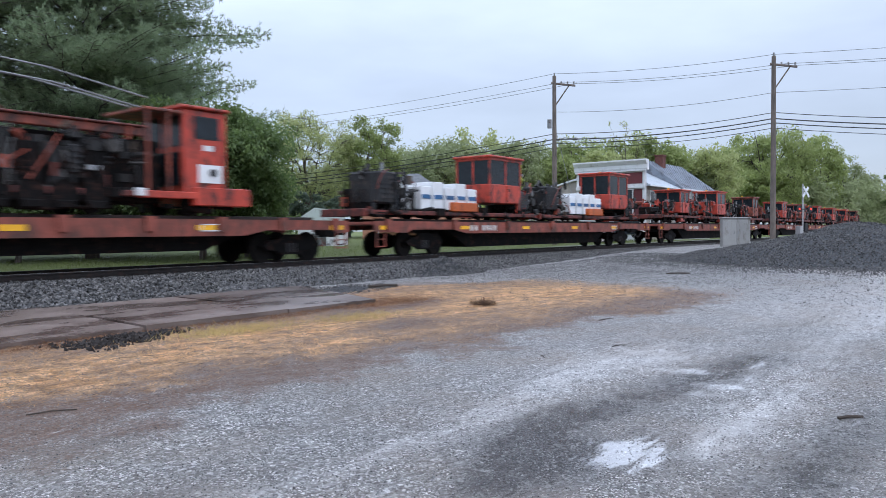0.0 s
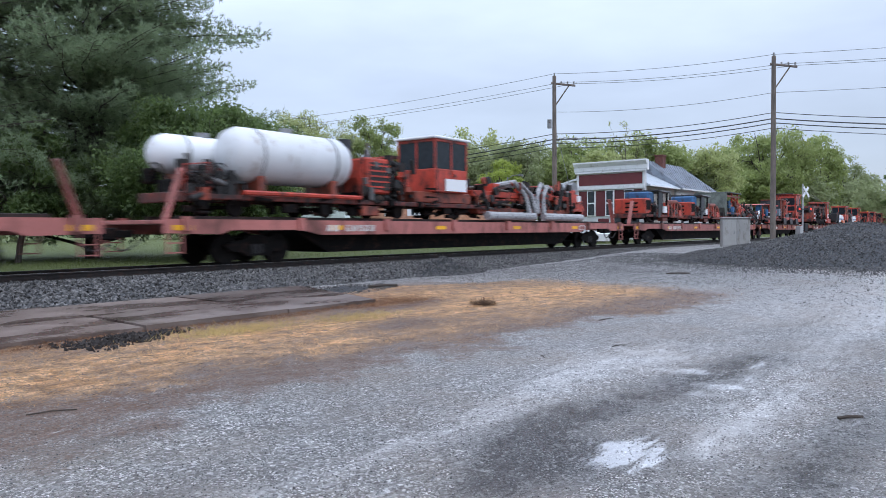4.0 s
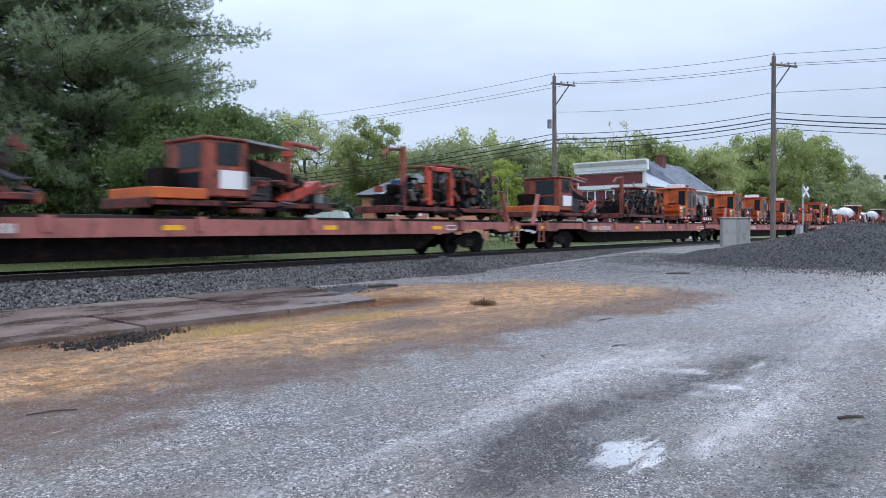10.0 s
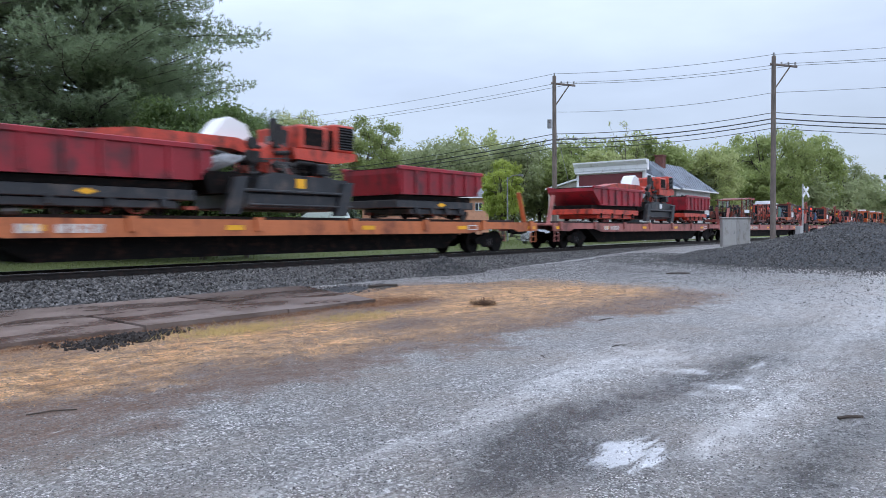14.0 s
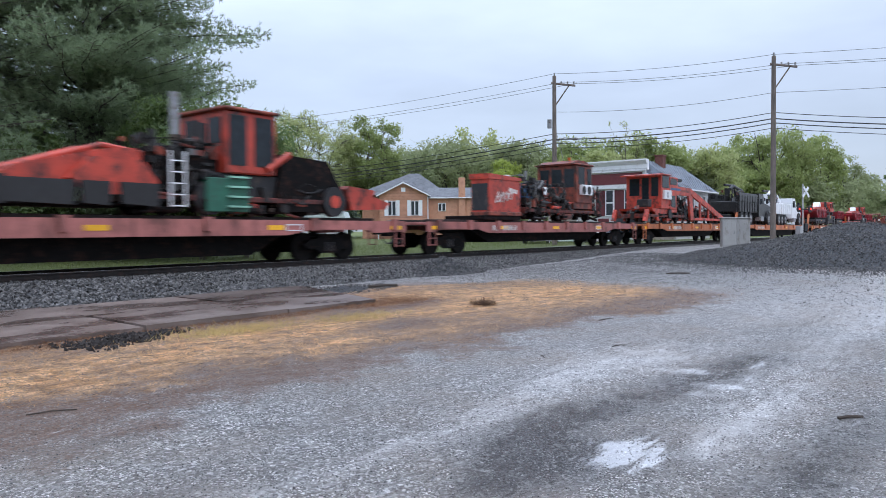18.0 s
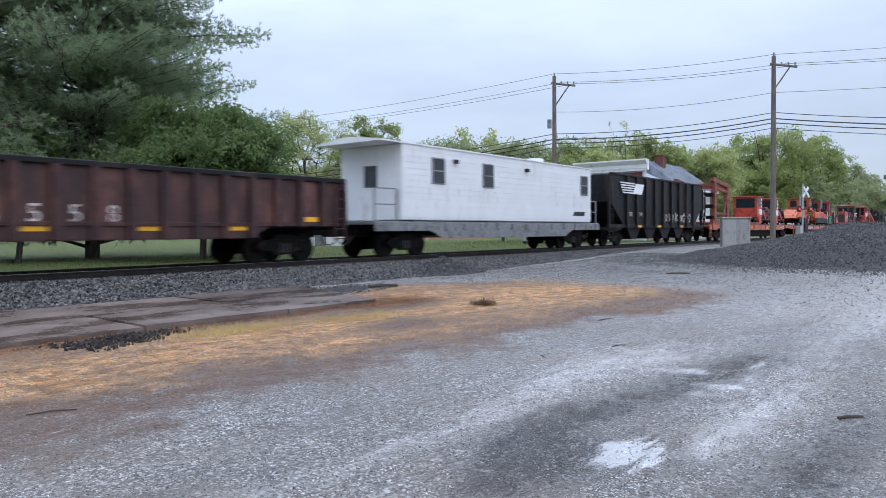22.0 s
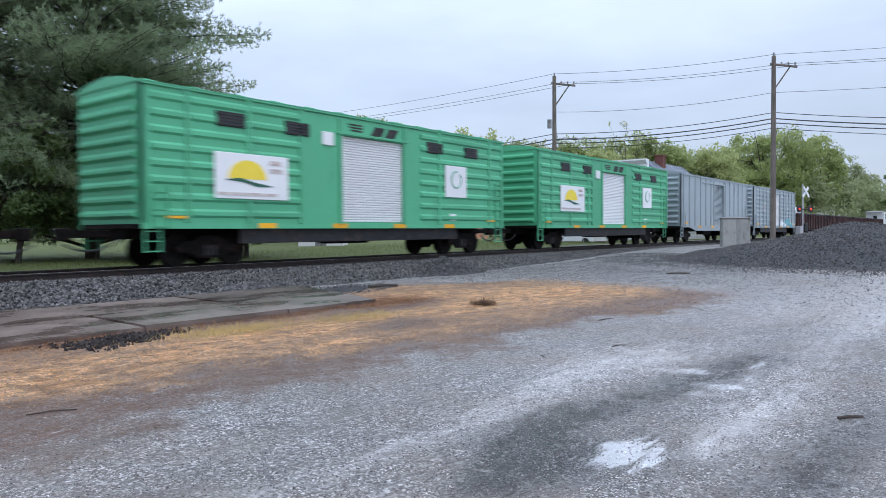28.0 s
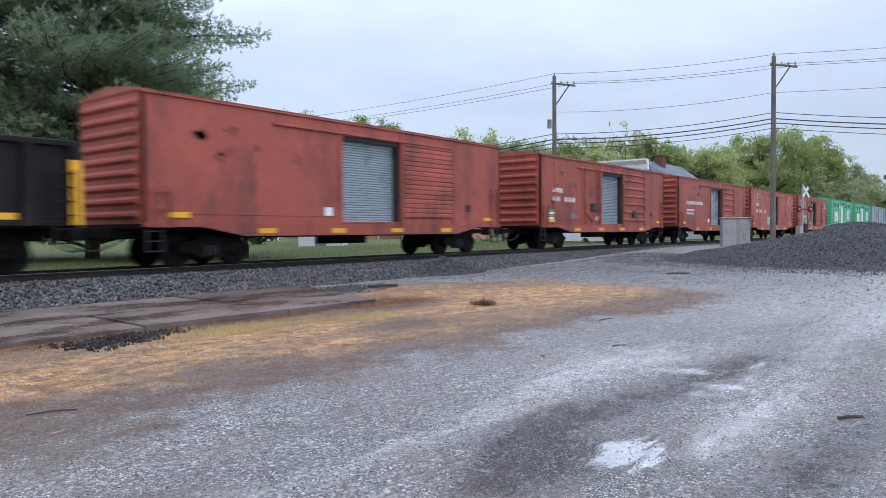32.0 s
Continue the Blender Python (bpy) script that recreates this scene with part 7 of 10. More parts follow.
        part("grab_rail", tube(bmesh.new(), [(q1 - c - 0.1, y0, z0 + 0.2), (q1 - c - 0.1, y0 - 0.1, z0 + 0.25), (q1 - c - 0.1, y0 - 0.1, z0 + 1.1), (q1 - c - 0.1, y0, z0 + 1.15)], 0.018, 5), BLACK_STEEL, body)
        return body

    def engine(self, q0, q1, z0, z1, seed, mats, hood=None, y=1.05, stack=True, n=9):
        """Machinery: block, radiator with slats, tanks, pipes and hoses."""
        rg = random.Random(seed)
        L, H, c = q1 - q0, z1 - z0, self.c
        blk = bmesh.new()
        box(blk, q0 + 0.12 * L - c, q1 - 0.1 * L - c, -y * 0.55, y * 0.6, z0, z0 + H * 0.55, 0.04)
        for k in range(6):
            x = q0 + (0.15 + 0.12 * k) * L - c
            box(blk, x, x + 0.07 * L, -y * 0.66, -y * 0.5, z0 + H * 0.1, z0 + H * rg.uniform(0.4, 0.75), 0.01)
            cyl(blk, (x, -y * 0.4, z0 + H * 0.55), (x + 0.05 * L, -y * 0.4, z0 + H * rg.uniform(0.62, 0.85)), 0.07, 8)
        part("engine_block", blk, mats[0], self.top)["kind"] = "stuff"
        self.clutter(q0, q1, z0 - 0.1, z1, seed + 1000, int(L * H * 30))
        if hood:
            hd = self.box("engine_hood", q0 + 0.12 * L, q0 + 0.12 * L + min(1.1, 0.45 * L), z0 + 0.15 * H, z1 - 0.05, hood, -y, y * 0.3, bev=0.06)
            gq = q0 + 0.12 * L
            self.box("grille", gq + 0.1, gq + min(1.1, 0.45 * L) - 0.1, z0 + H * 0.25, z1 - 0.2, BLACK_STEEL, -y - 0.012, -y, bev=0, under=hd)
            for k in range(5):
                z = z0 + H * 0.25 + (z1 - 0.2 - z0 - H * 0.25) * (k + 0.3) / 5
                self.box("grille_slat", gq + 0.08, gq + min(1.1, 0.45 * L) - 0.08, z, z + 0.05, hood, -y - 0.035, -y - 0.012, bev=0, under=hd)
        for k in range(n):
            a = q0 + rg.uniform(-0.02, 0.86) * L - c
            w, h = rg.uniform(0.14, 0.5), rg.uniform(0.2, 0.6) * min(1.1, H)
            z = z0 + rg.uniform(0, 1.0) ** 0.8 * max(0.05, H - h)
            yy = rg.choice((-1, -1, 1)) * rg.uniform(0.3, y + 0.05)
            m_ = rg.choice(mats)
            e = min(q1 - c, a + w)
            kind, b = rg.random(), bmesh.new()
            if kind < 0.3:      # finned housing
                box(b, a, e, yy - 0.2, yy + 0.2, z, z + h, 0.03)
                for j in range(4):
                    box(b, a - 0.02, e + 0.02, yy - 0.23, yy + 0.1, z + h * (0.15 + 0.2 * j), z + h * (0.22 + 0.2 * j), 0)
                nm = "component_housing"
            elif kind < 0.5:    # hydraulic cylinder
                tip = (a + w * 2.0, yy - 0.03, z + 0.1 + rg.uniform(-0.3, 0.4))
                cyl(b, (a, yy, z + 0.12), tip, 0.075, 10)
                cyl(b, tip, (tip[0] + 0.3, tip[1], tip[2] + 0.05), 0.03, 8)
                nm = "hydraulic_cylinder"
            elif kind < 0.68:   # upright canister with a cap and pipe
                cyl(b, (a, yy, z), (a, yy, z + h), 0.12, 12)
                cyl(b, (a, yy, z + h), (a, yy, z + h + 0.06), 0.07, 10)
                tube(b, [(a, yy, z + h), (a + 0.15, yy - 0.05, z + h + 0.12), (a + 0.4, yy - 0.05, z + h * 0.6)], 0.025, 5)
                nm = "canister"
            elif kind < 0.85:   # bracket frame
                for dx in (0, w):
                    box(b, a + dx, a + dx + 0.06, yy - 0.04, yy + 0.04, z0 - 0.1, z + h, 0)
                box(b, a, a + w + 0.06, yy - 0.04, yy + 0.04, z + h - 0.07, z + h, 0)
                nm = "bracket"
            else:               # bundle of hoses
                for j in range(3):
                    p0 = (a, yy - 0.05 * j, z + h)
                    p1_ = (a + w * 2.2, yy - 0.05 * j, z + 0.1 * j)
                    tube(b, bowed(p0, p1_, rg.uniform(-0.3, 0.35), 6), 0.025, 5)
                nm, m_ = "hosework", BLACK_STEEL
            made = part(nm, b, m_, self.top)
            if nm == "hosework":
                made["kind"] = "stuff"
        if stack:
            a = q0 + L * rg.uniform(0.3, 0.6)
            self.rod("exhaust_stack", (a, -0.3, z0 + H * 0.5), (a, -0.3, z1 + rg.uniform(0.25, 0.6)), 0.06, GREY_STEEL)
        self.hose("handrail", [(q0, -y, z0), (q0, -y, z1 - 0.1), (q0 + L * 0.4, -y, z1), (q0 + L * 0.4, -y, z0 + 0.2)], 0.022, mats[-1], seg=5)

    def truss(self, name, q0, z0, q1, z1, depth, mat, y, bays=5):
        """A flat lattice girder from (q0, z0) to (q1, z1)."""
        n = bays
        for dz in (0, depth):
            self.rod(name + "_chord", (q0, y, z0 + dz), (q1, y, z1 + dz), 0.045, mat, seg=6)
        for i in range(n):
            f, g = i / n, (i + 1) / n
            a, b = (q0 + (q1 - q0) * f, z0 + (z1 - z0) * f), (q0 + (q1 - q0) * g, z0 + (z1 - z0) * g)
            self.rod(name + "_brace", (a[0], y, a[1] + (depth if i % 2 else 0)), (b[0], y, b[1] + (0 if i % 2 else depth)), 0.03, mat, seg=5)


DARK = [GREASE, BLACK_STEEL, CHARCOAL]
MIX_RED = [GREASE, MACHINE_FADED, BLACK_STEEL, MACHINE_RED]
MIX_BLUE = [GREASE, BLUE_PAINT, BLACK_STEEL, MACHINE_FADED]


def tie_inserter(q0, q1, rear=True):
    r = Rig("tie_inserter", "faded red track machine with a row of greasy black workheads", "track machine", q0, q1)
    r.chassis(q0, q1 - 0.3, GREASE, 0.6, 4)
    hood = r.plate("tail_hood", [(q0 + 0.2, 1.85), (q0 + 1.7, 1.85), (q0 + 1.75, 3.5), (q0 + 0.25, 3.42)], MACHINE_FADED, -1.12, 1.0, "faded orange-red tail hood with openings")
    # hood is solid: black patches draw its shaded openings, one patch is red
    r.box("hood_opening", q0 + 0.175, q0 + 0.2, 2.7, 3.2, GREASE, -0.7, 0.1, bev=0, under=hood)
    r.box("hood_opening", q0 + 0.175, q0 + 0.2, 2.0, 2.3, MACHINE_RED, -0.9, -0.5, bev=0, under=hood)
    r.box("hood_opening", q0 + 0.75, q0 + 1.5, 2.3, 3.2, GREASE, -1.13, -1.12, bev=0, under=hood)
    r.box("hood_rib", q0 + 0.16, q0 + 0.2, 1.9, 3.4, MACHINE_RED, 0.2, 0.32, bev=0, under=hood)
    for k in range(4):
        r.box("striped_post", q0 + 0.5, q0 + 0.62, 1.75 + 0.22 * k, 1.97 + 0.22 * k, SIGN_WHITE if k % 2 else MACHINE_RED, -1.25, -1.16, bev=0)
    n = int((q1 - 3.4 - q0 - 2.1) / 0.7)
    for k in range(n):
        q = q0 + 2.2 + k * 0.7
        r.rod("workhead_drum", (q, -1.12, BASE + 0.45), (q, -0.35, BASE + 0.45), 0.32, GREASE, seg=16)
        r.box("workhead_body", q - 0.28, q + 0.28, BASE + 0.55, 2.9 - 0.05 * (k % 3), (GREASE, GREASE, BLACK_STEEL)[k % 3], -1.05, -0.2)
        r.box("valve_cover", q - 0.2, q + 0.1, 2.3, 2.42, GREY_STEEL if k % 3 == 0 else GREASE, -1.12, -1.05, bev=0.01)
        r.rod("workhead_cylinder", (q + 0.1, -1.12, BASE + 0.7), (q - 0.15, -1.0, 3.0), 0.06, GREASE)
        r.box("workhead_clamp", q - 0.22, q + 0.22, BASE + 0.12, BASE + 0.3, GREASE, -1.2, -0.5)
    r.box("upper_beam", q0 + 2.0, q1 - 3.0, 3.2, 3.4, MACHINE_FADED, -1.05, -0.85)
    r.box("beam_flange", q0 + 2.0, q1 - 3.0, 3.4, 3.45, FRAME_RED, -1.15, -0.75)
    r.engine(q0 + 2.2, q1 - 3.0, BASE + 0.5, 3.3, 77, [GREASE, GREASE, GREASE, BLACK_STEEL], stack=False, n=26)
    # added dark block closes the gaps between workheads, black as the shade inside
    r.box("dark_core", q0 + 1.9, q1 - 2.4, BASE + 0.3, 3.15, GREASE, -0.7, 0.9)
    cab = r.solid_cab(q1 - 1.95, q1 - 0.75, 1.75, 4.1, MACHINE_RED, -1.1, 0.9, ((q1 - 1.62, q1 - 0.95, 3.3, 3.82),), ((-0.95, -0.2, 3.1, 3.85), (0.0, 0.75, 3.1, 3.85), (-0.9, 0.7, 2.1, 2.9)))
    r.box("white_panel", q1 - 1.55, q1 - 0.85, 2.15, 2.62, SIGN_WHITE, -1.13, -1.1, "white panel", 0.01, cab)
    r.rod("panel_lamp", (q1 - 1.15, -1.2, 2.42), (q1 - 1.15, -1.13, 2.42), 0.1, BLACK_STEEL, under=cab)
    r.box("notice", q1 - 1.4, q1 - 1.1, 2.98, 3.12, SIGN_WHITE, -1.106, -1.1, "white notice plate", 0, cab)
    porch = r.box("cab_porch_roof", q1 - 3.0, q1 - 1.9, 3.85, 3.93, MACHINE_FADED, -1.12, 0.9)
    for q in (q1 - 2.95, q1 - 2.4):
        r.box("porch_post", q, q + 0.08, BASE + 0.6, 3.86, MACHINE_FADED, -1.1, -1.02, under=porch)
    r.box("side_beam", q1 - 3.2, q1 - 1.2, 1.72, 1.9, MACHINE_RED, -1.2, -1.05)
    r.box("pale_lamp", q1 - 3.3, q1 - 3.05, 1.75, 1.95, SIGN_WHITE, -1.24, -1.1)
    r.box("front_platform", q1 - 1.7, q1, BASE + 0.25, BASE + 0.72, MACHINE_RED)
    for y, z in ((-0.9, 3.95), (-0.5, 4.35), (0.3, 4.2)):
        r.hose("long_rod", [(q0 + 1.2, y, z + 0.45), (q1 - 5, y, z + 0.25), (q1 - 2.6, y, z - 0.1)], 0.02, GREY_STEEL, "thin steel rod")
    return r


def scarifier(q0, q1):
    """Red machine: tank, dark panel frame, grilled engine, low working deck and a tall square cab."""
    r = Rig("track_scarifier", "red track machine with tall square cab and grilled engine", "track machine", q0, q1)
    r.chassis(q0, q1 - 0.9, MACHINE_RED, 0.5, 4)
    cab = r.solid_cab(q1 - 3.6, q1 - 1.4, 2.15, 4.42, MACHINE_RED, -1.15, 1.0, ((q1 - 3.3, q1 - 2.9, 3.3, 3.98), (q1 - 2.1, q1 - 1.65, 3.15, 4.0)), ((-1.0, 0.85, 3.35, 4.0), (-1.0, 0.85, 2.75, 3.15)), over=0.14)
    r.box("roof_lamps", q1 - 3.75, q1 - 3.6, 4.42, 4.54, BLACK_STEEL, -0.9, 0.8, under=cab)
    r.box("door_edge", q1 - 2.5, q1 - 2.46, 2.2, 4.2, MACHINE_FADED, -1.17, -1.15, bev=0, under=cab)
    for k in range(5):
        r.box("ladder_rung", q1 - 2.3, q1 - 0.95, 2.3 + 0.27 * k, 2.34 + 0.27 * k, BLACK_STEEL, -1.4, -1.17, bev=0)
    for q in (q1 - 2.3, q1 - 0.98):
        r.rod("ladder_rail", (q, -1.38, 2.0), (q, -1.38, 3.5), 0.02, BLACK_STEEL)
    r.plate("front_platform", [(q1 - 3.1, 2.28), (q1 - 0.9, 2.28), (q1 - 1.2, 1.58), (q1 - 2.9, 1.62)], MACHINE_RED, -1.2, 1.1)
    # black patch on the solid platform draws a shaded opening
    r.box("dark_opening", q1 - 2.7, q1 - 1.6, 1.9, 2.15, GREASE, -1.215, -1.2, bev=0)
    eng = r.box("engine_housing", q1 - 7.75, q1 - 6.6, 1.98, 3.5, MACHINE_RED, -1.0, 0.9, bev=0.07)
    r.box("grille", q1 - 7.6, q1 - 6.75, 2.45, 3.35, GREASE, -1.012, -1.0, bev=0, under=eng)
    for k in range(9):
        r.box("grille_slat", q1 - 7.62, q1 - 6.73, 2.47 + 0.098 * k, 2.52 + 0.098 * k, MACHINE_RED, -1.03, -1.012, bev=0, under=eng)
    r.box("radiator", q1 - 7.77, q1 - 7.75, 2.2, 3.3, GREASE, -0.85, 0.75, bev=0, under=eng)
    r.box("engine_base", q1 - 7.6, q1 - 6.4, 1.7, 2.3, CHARCOAL, -1.08, 0.9)
    r.rod("exhaust_stack", (q1 - 7.0, -0.3, 3.4), (q1 - 7.0, -0.3, 3.95), 0.13, MACHINE_RED)
    r.engine(q1 - 8.3, q1 - 7.2, 2.9, 3.7, 91, [MACHINE_RED, MACHINE_FADED], stack=False, n=5)
    frame_ = r.box("panel_frame", q1 - 9.4, q1 - 8.1, 1.95, 3.66, CHARCOAL, -0.95, 0.9, "dark panel frame with red posts")
    for q in (q1 - 9.45, q1 - 8.75, q1 - 8.15):
        r.box("frame_post", q, q + 0.09, 1.9, 3.72, MACHINE_FADED, -1.05, -0.94, under=frame_)
    r.box("frame_head", q1 - 9.5, q1 - 8.05, 3.64, 3.72, MACHINE_FADED, -1.05, 0.95, under=frame_)
    r.box("black_panel", q1 - 8.6, q1 - 8.2, 2.95, 3.5, BLACK_STEEL, -0.97, -0.95, under=frame_)
    r.box("black_panel", q1 - 8.6, q1 - 8.2, 2.1, 2.8, BLACK_STEEL, -0.97, -0.95, under=frame_)
    r.box("white_label", q1 - 9.1, q1 - 8.9, 2.2, 2.7, GREY_STEEL, -0.97, -0.95, under=frame_)
    r.box("fuel_tank", q1 - 10.2, q1 - 9.55, 1.9, 2.78, PALE_TANK, -1.0, 0.6, "faded blue-grey tank")
    r.engine(q0, q1 - 9.0, BASE + 0.5, 2.0, 92, MIX_RED, stack=False, n=8)
    r.engine(q1 - 6.4, q1 - 3.7, BASE + 0.6, 2.45, 93, [MACHINE_RED, GREASE, MACHINE_RED, CHARCOAL, GREY_STEEL], stack=False, n=14)
    r.box("deck_beam", q1 - 9.0, q1 - 3.2, 1.76, 1.98, MACHINE_RED, -1.22, -1.08)
    for q in (q1 - 6.9, q1 - 4.3, q1 - 9.6):
        r.plate("bucket", [(q + 0.15, BASE + 0.05), (q + 1.25, BASE + 0.0), (q + 1.1, BASE + 0.58), (q, BASE + 0.58)], CHARCOAL, -1.3, -0.6, "dark grey bucket")
    # added black plate stands for the shade under the working deck
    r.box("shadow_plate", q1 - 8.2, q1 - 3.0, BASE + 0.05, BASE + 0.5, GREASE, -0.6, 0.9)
    return r


CANVAS = surface("grey_green_canvas", (0.10, 0.115, 0.10), 0.85, 0, 0.35, 1.5, (0.045, 0.05, 0.045), 0.4, 2.0, 0.5, 8.0)


def canopy_machine(q0, q1, z1, seed, paint, boom=False, blue=True, canvas=False):
    r = Rig("canopy_machine", "weathered red track machine under a thin canopy roof", "track machine", q0, q1)
    r.chassis(q0, q1, paint, 0.55, 3)
    L = q1 - q0
    a, e = (q0 + 0.1 * L, q0 + (0.45 if boom else 0.86) * L)
    for q in (a, (a + e) / 2, e):
        for y in (-1.05, 1.05):
            r.box("canopy_post", q - 0.05, q + 0.05, BASE + 0.5, z1 - 0.06, paint, y - 0.05, y + 0.05)
    r.plate("canopy", [(a - 0.4, z1 - 0.1), (a + 0.3, z1), (e + 0.3, z1 - 0.04), (e + 0.5, z1 - 0.14), (e + 0.3, z1 - 0.12), (a + 0.3, z1 - 0.08)], CANVAS if canvas else GREY_STEEL if boom else paint, -1.25, 1.25)
    r.engine(a, e, BASE + 0.55, z1 - 0.55, seed, MIX_RED if not blue else MIX_BLUE + [MACHINE_FADED, BLACK_STEEL], stack=False, n=16)
    # added dark fill under the canopy, put in for the shaded interior
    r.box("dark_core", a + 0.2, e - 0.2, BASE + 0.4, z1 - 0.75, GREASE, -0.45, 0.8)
    r.clutter(q0, q1, BASE + 0.3, z1 - 0.9, seed + 77, int(L * 14))
    r.box("seat", (a + e) / 2 - 0.25, (a + e) / 2 + 0.25, BASE + 0.9, BASE + 1.0, BLACK_STEEL, -0.9, -0.4)
    if canvas:
        r.plate("hanging_sheet", [(a - 0.5, BASE + 0.5), (a - 0.9, 2.5), (a - 0.35, z1 - 0.05), (a - 0.2, z1 - 0.1), (a - 0.15, BASE + 0.7)], CANVAS, -1.22, 1.2, "grey-green hanging cover")
    if boom:
        for y in (-0.9, 0.9):
            r.hose("boom_arm", [(e - 0.6, y, z1 - 0.4), (e + 1.5, y, z1 - 1.1), (q1 - 0.2, y, BASE + 0.7)], 0.10, MACHINE_RED, "sloping red boom")
        for z in (z1 - 0.42, BASE + 0.72):
            r.box("side_beam", a, e + 0.5, z, z + 0.14, MACHINE_FADED, -1.14, -1.02)
        r.box("engine_housing", e + 0.7, e + 1.6, BASE + 0.55, 2.75, MACHINE_ORANGE, -1.0, 0.8, bev=0.06)
        r.engine(e + 0.3, q1 - 0.5, BASE + 0.5, 2.7, seed + 1, MIX_RED, MACHINE_RED, stack=False, n=6)
        r.rod("lamp", (q1 - 0.3, -0.8, 2.55), (q1 - 0.05, -0.8, 2.6), 0.18, GREY_STEEL)
    else:
        for y in (-1.0, 0.2):
            r.truss("lift_frame", e + 0.1, BASE + 0.5, q1, BASE + 0.5, 0.75, paint, y, 3)
        for k in range(3):
            r.box("frame_upright", q0 + (0.55 + 0.13 * k) * L, q0 + (0.58 + 0.13 * k) * L, BASE + 0.5, 2.75 - 0.1 * k, paint, -1.15, -0.95)
    if not boom:
        r.plate("white_plate", [(q0 - 1.5, 2.3), (q0 - 0.6, 2.48), (q0 - 0.4, 1.95), (q0 - 1.1, 1.75)], SIGN_WHITE, -1.1, -1.05, "tilted white plate")
        r.engine(q0 - 2.4, q0 + 0.6, BASE + 0.1, 2.35, seed + 9, DARK, stack=False, n=14)
        r.box("blue_sheet", a - 0.15, a + 0.25, z1 - 0.65, z1 - 0.12, BLUE_PAINT, -0.95, -0.5, "folded blue sheet")
        r.box("lower_rail", a, e, BASE + 0.72, BASE + 0.9, paint, -1.12, -1.0)
        r.box("orange_panel", a + 0.05, a + 0.5, 2.1, 2.65, MACHINE_ORANGE, -1.06, -1.0)
    if blue:
        r.rod("blue_drum", (q0 + 0.25 * L, -1.1, BASE + 0.7), (q0 + 0.25 * L, -1.1, BASE + 1.3), 0.22, BLUE_PAINT)
    if not boom:
        r.box("white_box", q0 + 0.4 * L, q0 + 0.4 * L + 0.5, BASE + 0.6, BASE + 1.05, SIGN_WHITE, -1.15, -0.8)
    return r


def lifting_machine(q0, q1, seed):
    """Engine and blue tank at the tail, canopy seat, red lifting frame at the head."""
    r = Rig("rail_lifter", "weathered red machine with blue tank and open lifting frame", "track machine", q0, q1)
    L = q1 - q0
    r.chassis(q0, q1, MACHINE_FADED, 0.5, 2)
    hood = r.box("engine_housing", q0 + 0.1, q0 + 1.0, BASE + 0.5, 2.74, MACHINE_RED, -1.05, 0.9, bev=0.05)
    r.box("radiator", q0 + 0.2, q0 + 0.92, BASE + 0.75, 2.62, GREASE, -1.065, -1.05, bev=0, under=hood)
    for k in range(3):
        r.box("tail_slot", q0 + 0.085, q0 + 0.1, 1.9 + 0.25 * k, 2.0 + 0.25 * k, GREASE, -0.6, 0.2, bev=0, under=hood)
    r.engine(q0 + 0.9, q0 + 0.42 * L, BASE + 0.45, 2.45, seed, [GREASE, BLACK_STEEL, MACHINE_FADED], n=10)
    r.box("fuel_tank", q0 + 1.15, q0 + 1.95, 2.45, 3.17, BLUE_PAINT, -0.85, 0.7, "faded blue tank", 0.08)
    for q in (q0 + 0.33 * L, q0 + 0.56 * L):
        r.box("canopy_post", q - 0.05, q + 0.05, BASE + 0.5, 3.15, GREASE, -1.1, -1.0)
    r.plate("canopy", [(q0 + 0.3 * L, 3.3), (q0 + 0.6 * L, 3.22), (q0 + 0.6 * L, 3.14), (q0 + 0.3 * L, 3.22)], CHARCOAL, -1.2, 1.1)
    r.box("canopy_edge", q0 + 0.34 * L, q0 + 0.6 * L, 3.2, 3.26, GREY_STEEL, -1.23, -1.2, bev=0)
    r.plate("side_sheet", [(q0 + 0.3 * L, BASE + 0.3), (q0 + 0.36 * L, BASE + 0.3), (q0 + 0.43 * L, 2.6), (q0 + 0.4 * L, 3.15), (q0 + 0.32 * L, 3.15)], CHARCOAL, -1.15, -1.1, "dark loose cover")
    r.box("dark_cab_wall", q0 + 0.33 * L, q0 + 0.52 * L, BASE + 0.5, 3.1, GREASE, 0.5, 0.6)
    r.rod("white_bucket", (q0 + 0.5 * L, -1.0, BASE + 0.6), (q0 + 0.5 * L, -1.0, BASE + 1.0), 0.2, SIGN_WHITE)
    for k in range(4):
        q = q0 + (0.58 + 0.08 * k) * L
        r.box("frame_upright", q - 0.09, q + 0.09, BASE + 0.35, 2.55, MACHINE_FADED if k % 2 else MACHINE_RED, -1.15, -0.95)
    r.hose("frame_top", [(q0 + 0.54 * L, -1.05, 1.9), (q0 + 0.58 * L, -1.05, 2.6), (q0 + 0.82 * L, -1.05, 2.62), (q1 - 0.5, -1.05, 2.4), (q1 - 0.1, -1.05, 1.6)], 0.13, MACHINE_FADED)
    r.truss("side_truss", q0 + 0.78 * L, BASE + 0.45, q1 - 0.1, BASE + 0.4, 0.75, MACHINE_RED, -1.0, 3)
    r.box("front_deck", q0 + 0.6 * L, q1, BASE + 0.32, BASE + 0.42, MACHINE_FADED, -1.15, 1.0)
    r.plate("orange_case", [(q1 - 0.9, 1.75), (q1 - 0.3, 1.75), (q1 - 0.35, 2.0), (q1 - 0.6, 2.15), (q1 - 0.85, 2.1)], MACHINE_RED, -1.15, -0.8)
